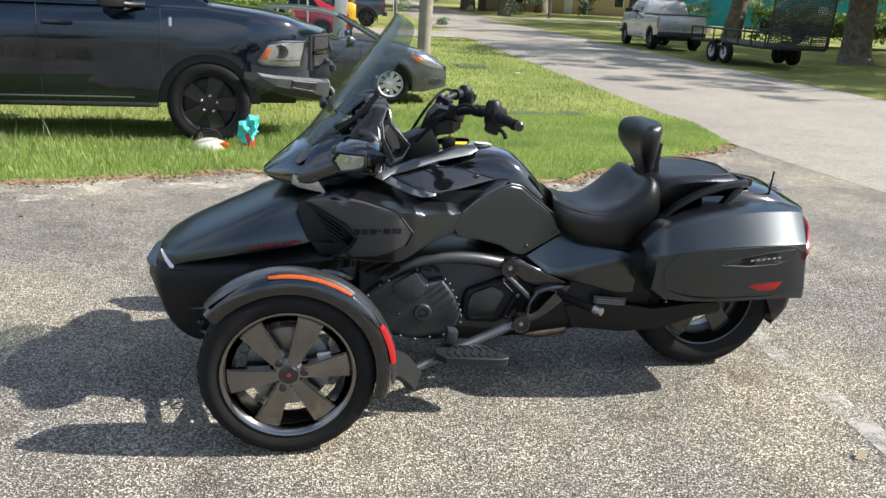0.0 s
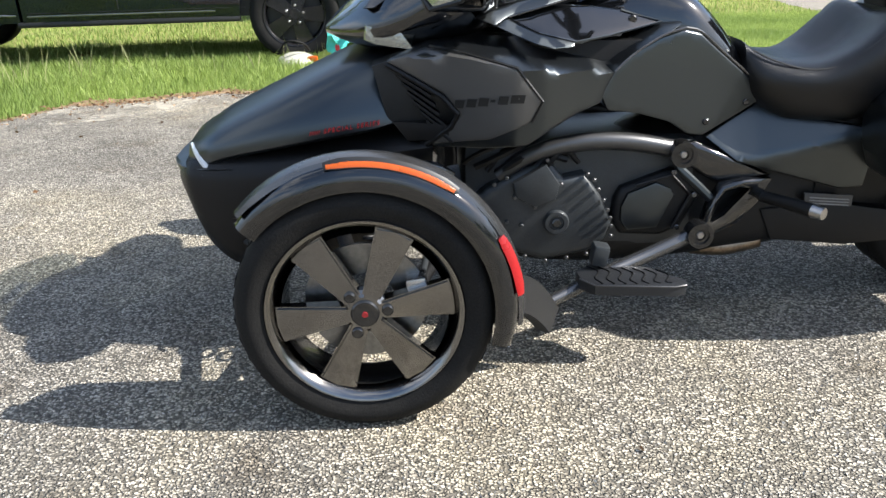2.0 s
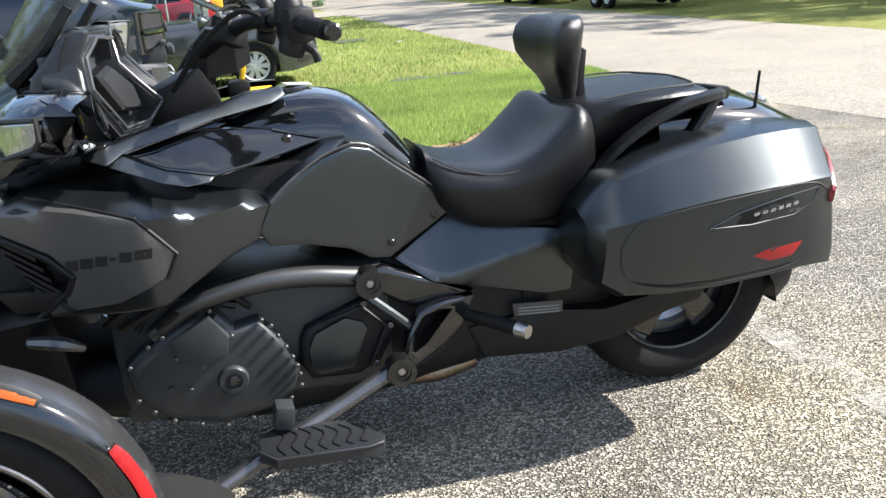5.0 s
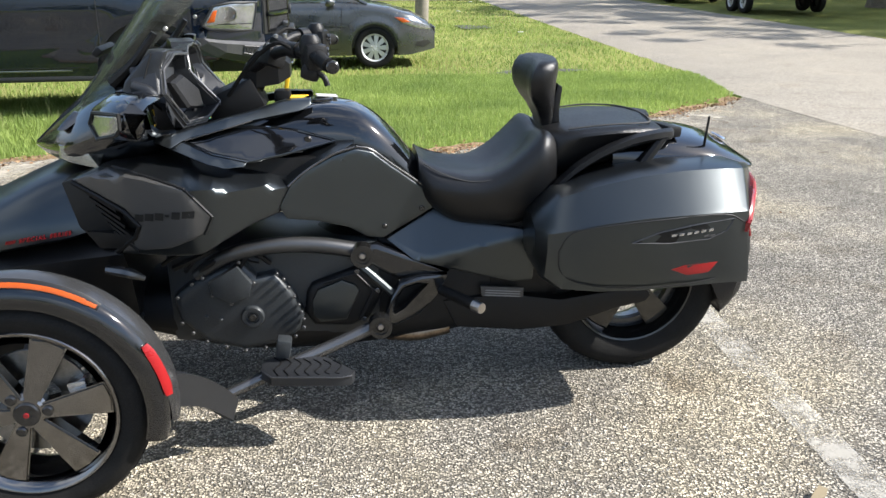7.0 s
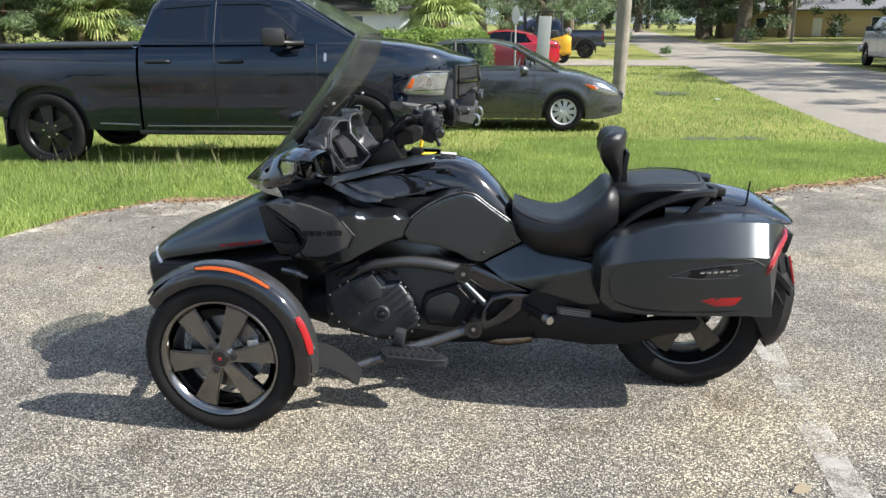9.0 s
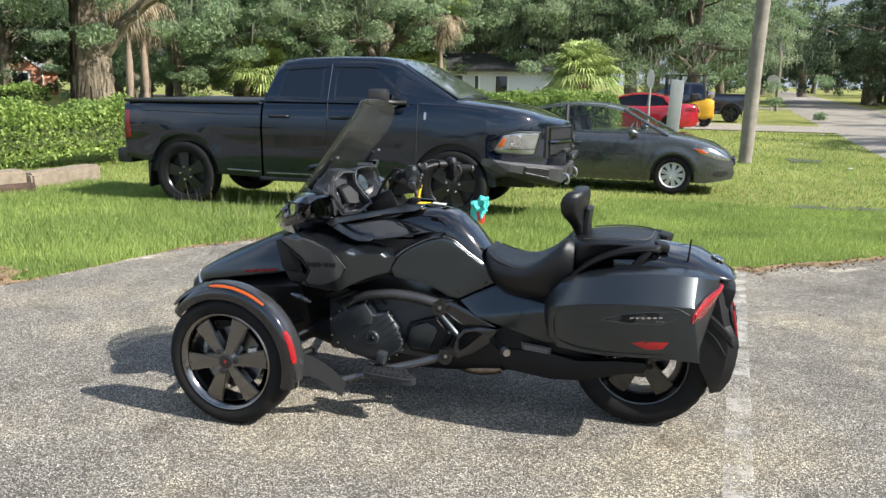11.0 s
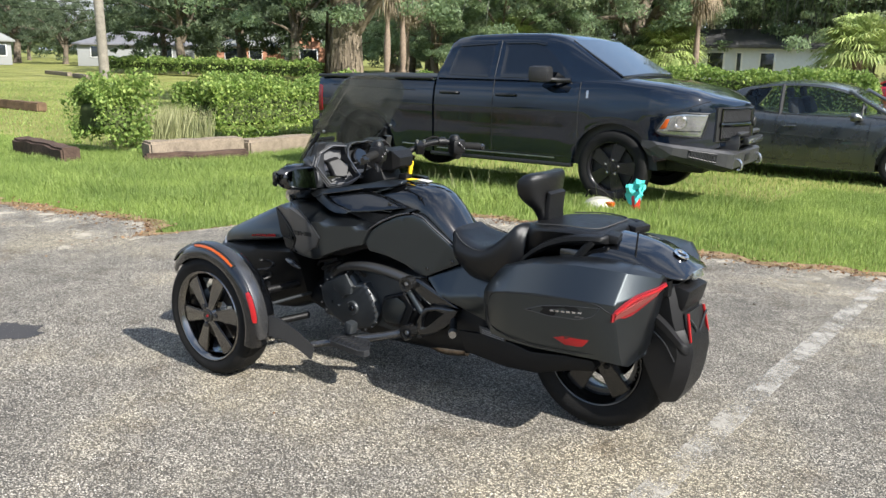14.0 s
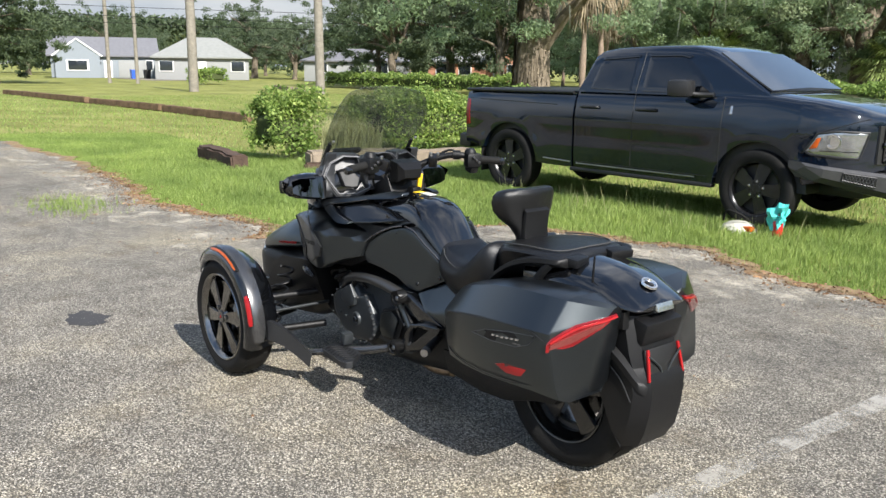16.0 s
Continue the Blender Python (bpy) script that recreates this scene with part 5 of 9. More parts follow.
def wing(side):
    """One wing of the dash: a rearward, outward face with a deep six-sided recess."""
    bm = bmesh.new()
    rim = ((0.346, 0.112, 1.062), (0.322, 0.190, 1.066), (0.300, 0.262, 1.030), (0.306, 0.296, 0.966), (0.352, 0.240, 0.868), (0.400, 0.160, 0.868), (0.432, 0.094, 0.905), (0.390, 0.098, 0.955), (0.352, 0.100, 1.000))
    f = bm.faces.new([bm.verts.new((x, side * y, z)) for x, y, z in rim])
    ex = bmesh.ops.extrude_face_region(bm, geom=[f])
    for q in [g for g in ex["geom"] if isinstance(g, bmesh.types.BMVert)]:
        q.co.x -= 0.075
        q.co.y -= side * 0.02
    bmesh.ops.recalc_face_normals(bm, faces=bm.faces)
    rear = lambda: max(bm.faces, key=lambda q: q.calc_area() * (q.normal.y * side > 0.05 and q.normal.x > 0.3))
    bmesh.ops.bevel(bm, geom=list(rear().edges), offset=0.008, segments=3, affect="EDGES")
    bmesh.ops.inset_region(bm, faces=[rear()], thickness=0.008, depth=0.0)
    bmesh.ops.inset_region(bm, faces=[rear()], thickness=0.008, depth=-0.034)
    return bm


def cluster():
    """The hooded instrument bowl between the two wings."""
    half = ((0.424, 0.085, 0.900), (0.424, 0.104, 0.916), (0.388, 0.108, 0.955), (0.352, 0.112, 0.998), (0.346, 0.104, 1.036), (0.343, 0.082, 1.056), (0.340, 0.042, 1.064))
    ring = [(x, -y, z) for x, y, z in half] + [(0.339, 0.0, 1.062)] + [(x, y, z) for x, y, z in half[::-1]]
    front = [(0.235, y * 0.95, min(z, 1.03) - 0.02) for x, y, z in ring]
    mid = [(x - 0.035, y, z - 0.004) for x, y, z in ring]
    lip = [(x - 0.002, y * 0.90, 0.978 + (z - 0.978) * 0.90) for x, y, z in ring]
    well = [(x - 0.060, y * 0.72, 0.978 + (z - 0.978) * 0.72) for x, y, z in ring]
    return loft([front, mid, ring, lip, well])


# upper fairing, windshield, mirrors, dash, handlebar
part("upper_fairing", hull([
    (-0.105, [(0, 0.785), (0.03, 0.788), (0.045, 0.797), (0.03, 0.806), (0, 0.81)]),
    (-0.05, [(0, 0.765), (0.09, 0.772), (0.125, 0.80), (0.085, 0.842), (0, 0.862)]),
    (0.03, [(0, 0.75), (0.16, 0.76), (0.215, 0.812), (0.15, 0.893), (0, 0.928)]),
    (0.12, [(0, 0.75), (0.20, 0.765), (0.265, 0.84), (0.20, 0.945), (0, 0.985)]),
    (0.22, [(0, 0.76), (0.225, 0.785), (0.295, 0.88), (0.24, 0.985), (0, 1.005)]),
    (0.30, [(0, 0.79), (0.20, 0.81), (0.255, 0.885), (0.20, 0.985), (0, 0.985)]),
    (0.36, [(0, 0.82), (0.12, 0.835), (0.14, 0.90), (0.12, 0.965), (0, 0.955)])], 4, 4), M["gloss"], trike, "gloss black upper fairing")
for side in (-1, 1):
    part("head_lamp", plate([(0.0, 0.786), (0.005, 0.822), (0.09, 0.815), (0.125, 0.768), (0.03, 0.776)], 0, 0.05, 0.006, lambda x, z: side * (0.193 + 0.60 * x)), M["lens"], trike, "slim clear head lamp under the nose")
    secs = []
    for y, x0, x1, zb, zt in ((0.235, 0.150, 0.300, 0.846, 0.972), (0.29, 0.128, 0.312, 0.852, 0.978), (0.35, 0.140, 0.308, 0.860, 0.980), (0.41, 0.182, 0.300, 0.868, 0.978), (0.45, 0.218, 0.292, 0.880, 0.968), (0.472, 0.246, 0.284, 0.902, 0.950)):
        zm = (zb + zt) / 2
        secs.append([(x0 + 0.03, side * y, zb + 0.006), (x1 - 0.02, side * y, zb), (x1, side * y, zb + 0.014), (x1, side * y, zt - 0.018), (x1 - 0.03, side * y, zt), (x0 + 0.06, side * y, zt - 0.004), (x0 + 0.008, side * y, zm + 0.022), (x0, side * y, zm - 0.012)])
    mr = part("mirror_shell", loft(secs), M["gloss"], trike, "gloss black fairing mirror", 60)
    part("mirror_glass", loft([[(0.336, side * 0.30, 0.868), (0.316, side * 0.30, 0.962)], [(0.322, side * 0.41, 0.884), (0.306, side * 0.41, 0.962)], [(0.310, side * 0.448, 0.898), (0.299, side * 0.448, 0.952)]], closed=False), M["mirror"], mr, "mirror glass darkened as if reflecting trees")
    sig = lambda x, z: side * (0.004 + float(np.interp(x, [0.128, 0.140, 0.182, 0.218, 0.246], [0.30, 0.352, 0.412, 0.452, 0.474])))
    part("signal_lens", panel([(0.142, 0.905), (0.160, 0.934), (0.240, 0.943), (0.238, 0.914), (0.226, 0.900), (0.166, 0.878)], sig, 0.03, 0.004, 0.010, 0.004), M["lens"], mr, "clear turn signal lens")
    part("lens_bezel", tube([(x, sig(x, z) + side * 0.002, z) for x, z in ((0.140, 0.905), (0.158, 0.938), (0.243, 0.947), (0.241, 0.912), (0.228, 0.896), (0.164, 0.874), (0.140, 0.905))], 0.005, 6, 1), M["decal"], mr)
    part("mirror_arch", tube([(0.235, side * 0.272, 0.985), (0.276, side * 0.290, 0.972), (0.302, side * 0.298, 0.930), (0.306, side * 0.290, 0.862)], [0.012, 0.016, 0.016, 0.014], 10), M["dashgrey"], trike)
    df = part("dash_wing", wing(side), M["dashgrey"], trike, "black angular dash wing with a rimmed recess", 25)
    cheek = lambda x, z: side * (0.258 + 0.16 * (x - 0.2) - 0.10 * (z - 0.95))
    part("wing_cheek", panel([(0.196, 0.950), (0.209, 0.994), (0.242, 1.030), (0.268, 1.058), (0.290, 1.074), (0.322, 1.072), (0.306, 1.030), (0.312, 0.965), (0.330, 0.90), (0.318, 0.862), (0.22, 0.88)], cheek, 0.04, 0.008, 0.014, 0.008), M["dashgrey"], df)
    part("cheek_seam", tube([(x, cheek(x, z) + side * 0.0005, z) for x, z in ((0.286, 1.066), (0.270, 1.024), (0.255, 0.978))], 0.003, 6), M["decal"], df)
    rec = ((0.351, 0.116, 1.050), (0.328, 0.186, 1.055), (0.310, 0.248, 1.022), (0.315, 0.280, 0.967), (0.357, 0.232, 0.884), (0.396, 0.158, 0.884), (0.424, 0.104, 0.914))
    part("dash_trim", tube([(x + 0.002, side * y, z) for x, y, z in rec], 0.0032, 6, 1), M["trim"], df, "satin silver dash trim")
    tilt = lambda y, z, d: (0.422 - 0.462 * (y - 0.103) - 0.469 * (z - 0.914) + d, side * y, z)
    pad_in = [(0.215, 0.985), (0.160, 1.000), (0.128, 0.955), (0.150, 0.905), (0.205, 0.915)]
    part("dash_pad", loft([[tilt(y, z, -0.040) for y, z in pad_in], [tilt(y, z, -0.020) for y, z in pad_in], [tilt(0.172 + (y - 0.172) * 0.86, 0.952 + (z - 0.952) * 0.86, -0.012) for y, z in pad_in]]), M["plastic"], df, "black pad in the recess", 25)
    part("cluster_trim", tube([(0.342, 0, 1.060), (0.343, side * 0.042, 1.063), (0.346, side * 0.080, 1.055), (0.350, side * 0.102, 1.036), (0.355, side * 0.109, 1.000), (0.391, side * 0.106, 0.956), (0.426, side * 0.102, 0.917)], 0.0032, 6, 1), M["trim"], df)
    part("shield_arm", tube([(0.17, side * 0.20, 0.985), (0.235, side * 0.235, 1.04), (0.295, side * 0.238, 1.115)], [0.018, 0.012, 0.009], 8), M["plastic"], trike)
    for z, x in ((1.125, 0.325), (1.105, 0.285)):
        part("shield_screw", disc(0.006, 0.012, (x, side * 0.238, z), n=10), M["steel"], trike)


def shield():
    """The windshield: a curved sheet, swept back, with rounded top corners and cut-in lower sides."""
    bm = bmesh.new()
    prof = smooth_line([(0.035, 0.93), (0.09, 1.00), (0.155, 1.085), (0.225, 1.175), (0.30, 1.275), (0.358, 1.355), (0.372, 1.378)], 4)
    wid = smooth_line([(0.175,), (0.205,), (0.232,), (0.262,), (0.262,), (0.215,), (0.10,)], 4)
    rows = []
    for (px, pz), (w,) in zip(prof, wid):
        row = []
        for s in range(-10, 11):
            u = s / 10
            y = w * u
            row.append((px + 1.15 * y * y + 0.0, y, pz - 0.25 * y * y))
        rows.append(row)
    for off in (0.0, 0.005):
        vs = [[bm.verts.new((p[0] + off, p[1], p[2] - off * 0.4)) for p in r] for r in rows]
        for a, b2 in zip(vs, vs[1:]):
            for i in range(20):
                bm.faces.new((a[i], a[i + 1], b2[i + 1], b2[i]))
        if off == 0.0:
            first = vs
        else:
            edge = lambda q: [r[0] for r in q] + q[-1][1:] + [r[-1] for r in q[::-1]][1:] + q[0][::-1][1:-1]
            e0, e1 = edge(first), edge(vs)
            for i in range(len(e0)):
                j = (i + 1) % len(e0)
                bm.faces.new((e0[i], e0[j], e1[j], e1[i]))
    return bm


ws = part("windshield", shield(), M["shield"], trike, "smoked clear windshield")
part("shield_base", hull([
    (0.0, [(0, 0.855), (0.09, 0.855), (0.115, 0.862), (0.085, 0.880), (0, 0.902)]),
    (0.08, [(0, 0.91), (0.14, 0.91), (0.170, 0.918), (0.13, 0.945), (0, 0.974)]),
    (0.18, [(0, 0.96), (0.18, 0.96), (0.215, 0.975), (0.16, 1.000), (0, 1.015)])], 3, 3), M["gloss"], trike)
for side in (-1, 1):
    part("position_lamp", panel([(0.002, 0.860), (0.022, 0.884), (0.046, 0.907), (0.080, 0.906), (0.058, 0.880), (0.030, 0.862)], lambda x, z: side * (0.194 + 0.55 * (x - 0.03) - 0.95 * (z - 0.875)), 0.03, 0.004, 0.010, 0.004), M["graphite"], trike, "clear lamp window in the upper fairing")
part("shield_vent", box(0.02, 0.16, 0.028, (0.112, -0.03, 1.055), 0.008, (0, 38, 0)), M["plastic"], trike)
part("dash_hood", cluster(), M["dashgrey"], trike, "black hooded instrument bowl", 30)
gauge = part("gauge", disc(0.046, 0.016, (0, 0, 0), "x", 32), M["rimblack"], trike)
gauge.matrix_basis = pose(0.334, 0.0, 0.985, 0, -25, 0)
part("gauge_face", disc(0.041, 0.004, (0.009, 0, 0), "x", 32), M["gloss"], gauge, "dark glossy dial")
part("riser", tube([(0.47, 0, 0.84), (0.50, 0, 0.93), (0.53, 0, 0.99)], [0.04, 0.036, 0.042], 12), M["plastic"], trike)
part("steering_cover", loft([[(x - d, -w, z0), (x, -w * 1.1, z1), (x, w * 1.1, z1), (x - d, w, z0)] for x, d, w, z0, z1 in ((0.505, 0.02, 0.045, 0.955, 1.020), (0.535, 0.01, 0.062, 0.945, 1.050), (0.590, 0.0, 0.062, 0.955, 1.040), (0.622, 0.0, 0.045, 0.972, 1.010))]), M["plastic"], trike, smooth=20)
part("fork_cover", box(0.16, 0.14, 0.10, (0.46, 0, 0.90), 0.02, (0, -25, 0)), M["plastic"], trike)
part("handlebar", tube([(0.742, -0.430, 1.046), (0.705, -0.33, 1.058), (0.652, -0.24, 1.066), (0.595, -0.17, 1.052), (0.52, -0.05, 1.0), (0.52, 0.05, 1.0), (0.595, 0.17, 1.052), (0.652, 0.24, 1.066), (0.705, 0.33, 1.050), (0.742, 0.430, 1.030)], 0.015, 10), M["plastic"], trike, "black swept-back handlebar")
for side in (-1, 1):
    dz = 0.0 if side < 0 else -0.012
    grip = part("grip", tube([(0.712, side * 0.325, 1.057 + dz), (0.726, side * 0.38, 1.052 + dz), (0.740, side * 0.424, 1.047 + dz)], [0.0185, 0.0175, 0.0185], 14), M["rubber"], trike)
    part("bar_end", lathe([(0.0001, 0.0), (0.012, 0.0), (0.0165, 0.004), (0.0165, 0.018), (0.013, 0.022), (0.013, 0.03)], 16, "y", close=False), M["rimblack"], grip).matrix_basis = pose(0.748, side * 0.447, 1.045 + dz, 0, 0, 0 if side < 0 else 180)
    pod = part("switch_pod", box(0.060, 0.075, 0.070, (0.700, side * 0.292, 1.055 + dz), 0.018, (0, 0, side * -18)), M["plastic"], trike)
    part("pod_cap", lathe([(0.0001, 0.030), (0.018, 0.028), (0.027, 0.016), (0.029, 0.0), (0.029, -0.02)], 18, "z", (0.692, side * 0.285, 1.082 + dz), close=False), M["plastic"], pod)
    part("pod_low", box(0.05, 0.05, 0.045, (0.690, side * 0.298, 1.018 + dz), 0.014, (0, 18, 0)), M["plastic"], pod)
    for k in range(3):
        part("switch_button", disc(0.007, 0.012, (0.733, side * (0.272 + 0.016 * k), 1.070 - 0.012 * k + dz), "x", 10), M["graphite"], pod)
    part("brake_hose", tube([(0.66, side * 0.26, 1.06), (0.60, side * 0.23, 1.085), (0.52, side * 0.16, 1.02), (0.45, side * 0.10, 0.93)], 0.006, 6), M["rubber"], trike)
    part("bar_clamp", box(0.060, 0.042, 0.052, (0.585, side * 0.145, 1.040), 0.010, (0, 20, side * -40)), M["plastic"], trike)
    for k in range(2):
        part("clamp_bolt", disc(0.007, 0.014, (0.575 + 0.026 * k, side * (0.140 + 0.022 * k), 1.070), "z", 8), M["steel"], trike)
    part("collar", tube([(0.640, side * 0.222, 1.066), (0.662, side * 0.250, 1.066)], 0.022, 12), M["plastic"], trike)
part("lever", tube([(0.68, -0.29, 1.028), (0.722, -0.325, 1.008), (0.732, -0.33, 0.985)], 0.008, 8), M["plastic"], trike)
part("key_tag", box(0.012, 0.020, 0.085, (0.606, 0.05, 0.945), 0.002, (0, 12, 0)), M["yellow"], trike, "yellow key tag")
part("key_fob", box(0.085, 0.045, 0.006, (0.625, 0.03, 0.903), 0.002), M["yellow"], trike, "yellow paper tag")
part("key_block", box(0.05, 0.05, 0.045, (0.592, 0.03, 0.905), 0.012), M["plastic"], trike)

# ---- cars and trucks ----
M["blackcar"] = mat("black_car_paint", (0.003, 0.0058, 0.012), 0.06, var=0.15, coat=1.0, rvar=0.02, spec=0.25, sheen=(0.8, 0.92, 1.0))
M["greycar"] = mat("grey_metallic_car_paint", (0.06, 0.065, 0.068), 0.28, 0.5, var=0.1, fine=700, coat=1.0)
M["redcar"] = mat("red_car_paint", (0.42, 0.012, 0.025), 0.2, 0.2, var=0.1, coat=1.0)
M["silvercar"] = mat("silver_car_paint", (0.42, 0.42, 0.42), 0.3, 0.5, var=0.1, coat=1.0)
M["navycar"] = mat("dark_blue_car_paint", (0.012, 0.016, 0.032), 0.2, var=0.1, coat=1.0)
M["liftyellow"] = mat("yellow_machine_paint", (0.62, 0.33, 0.015), 0.45, var=0.2, scale=12)
M["screen"] = mat("dusty_grey_windshield", (0.026, 0.028, 0.031), 0.08, coat=0.6, spec=0.3, var=0.15, rvar=0.02)
M["darkglass"] = mat("dark_tinted_glass", (0.003, 0.004, 0.006), 0.03, coat=1.0, spec=0.3, rvar=0.01)
M["wheelblack"] = mat("gloss_black_truck_wheel", (0.010, 0.010, 0.011), 0.26, spec=0.5, var=0.2)
M["trimblack"] = mat("black_car_trim", (0.012, 0.012, 0.012), 0.5, var=0.2)
M["lampclear"] = mat("car_lamp_glass", (0.32, 0.33, 0.34), 0.16, 0.8, var=0.3, scale=16, fine=40, coat=1.0, bump=0.3)
M["hubcap"] = mat("silver_hubcap", (0.55, 0.55, 0.55), 0.4, 0.3, var=0.1)
M["cloth"] = mat("dark_seat_cloth", (0.03, 0.03, 0.032), 0.9, var=0.2)
M["bumpersteel"] = mat("powder_coated_steel", (0.05, 0.05, 0.052), 0.42, 0.3, var=0.2, scale=14, fine=300, bump=0.2)


def shell(xs, low, high, wide, rows=9, crown=0.03, flat=True):
    """A car body between a lower and an upper line along x, with half-width wide(x, z), closed over the top."""
    rings = []
    for x in xs:
        zb, zt = low(x), high(x)
        half = [(wide(x, zb + (zt - zb) * i / rows), zb + (zt - zb) * i / rows) for i in range(rows + 1)]
        w = half[-1][0]
        half = half[:-1] + [(w - 0.015, zt - 0.004), (w - 0.05, zt + crown * 0.4), (w * 0.6, zt + crown * 0.8), (0.0, zt + crown)]
        ring = [(x, -y, z) for y, z in half] + [(x, y, z) for y, z in half[-2::-1]]
        rings.append(ring)
    return loft(rings)


def line(pts):
    xs, zs = [p[0] for p in pts], [p[1] for p in pts]
    return lambda x: float(np.interp(x, xs, zs))


def arches(base, hubs, r, zc):
    def f(x):
        z = base(x)
        for h in hubs:
            if abs(x - h) < r:
                z = max(z, zc + math.sqrt(r * r - (x - h) ** 2))
        return z
    return f


def columns(a, b, hubs, r, step=0.08):
    xs = set(round(v, 3) for v in steps(a, b, int((b - a) / step)))
    for h in hubs:
        for i in range(25):
            q = h - r * math.cos(math.pi * i / 24)
            if a < q < b:
                xs.add(round(q, 4))
        for q in (h - r - 0.003, h + r + 0.003):
            if a < q < b:
                xs.add(round(q, 4))
    return sorted(xs)


def on_side(poly, wide, side, lift, thick, bevel=0.004):
    """A piece that lies on a body's side and follows its curve."""
    size = max(max(p[0] for p in poly) - min(p[0] for p in poly), max(p[1] for p in poly) - min(p[1] for p in poly))
    return panel(poly, lambda x, z: side * (wide(x, z) + lift), thick, max(bevel, 0.002), max(size / 14, 0.012), size * 0.03)


def slot(x0, z0, x1, z1, wide, side, w=0.004):
    pts = [(x0 + (x1 - x0) * i / 6, z0 + (z1 - z0) * i / 6) for i in range(7)]
    return tube([(x, side * (wide(x, z) + 0.0005), z) for x, z in pts], w, 6, 1)


def wheels(parent, hubs, track, r, w, rim, spokes, mats, face, w0, w1, turn=20.0, lugs=5, hub=0.07):
    for h in hubs:
        for side in (-1, 1):
            wl2 = spoke_wheel("wheel", parent, (h, side * track, r), r, w, rim, face, spokes, w0, w1, mats, hub, turn + 7 * h, lugs, side)
            part("brake_disc", disc(rim * 0.93, 0.03, (0, side * 0.01, 0), n=32), M["trimblack"], wl2)


NOSE_X = (0.40, 0.60, 0.80, 0.90, 0.97, 1.02, 1.10, 1.17, 1.22, 1.24)
NOSE_IN = (0.0, 0.035, 0.115, 0.19, 0.275, 0.36, 0.53, 0.68, 0.84, 0.935)


def nose(y, z, lift=0.0):
    """A point on the pickup's bowed front."""
    return Vector((float(np.interp(abs(y), [0.985 - v for v in NOSE_IN[::-1]], NOSE_X[::-1])) + lift, y, z))


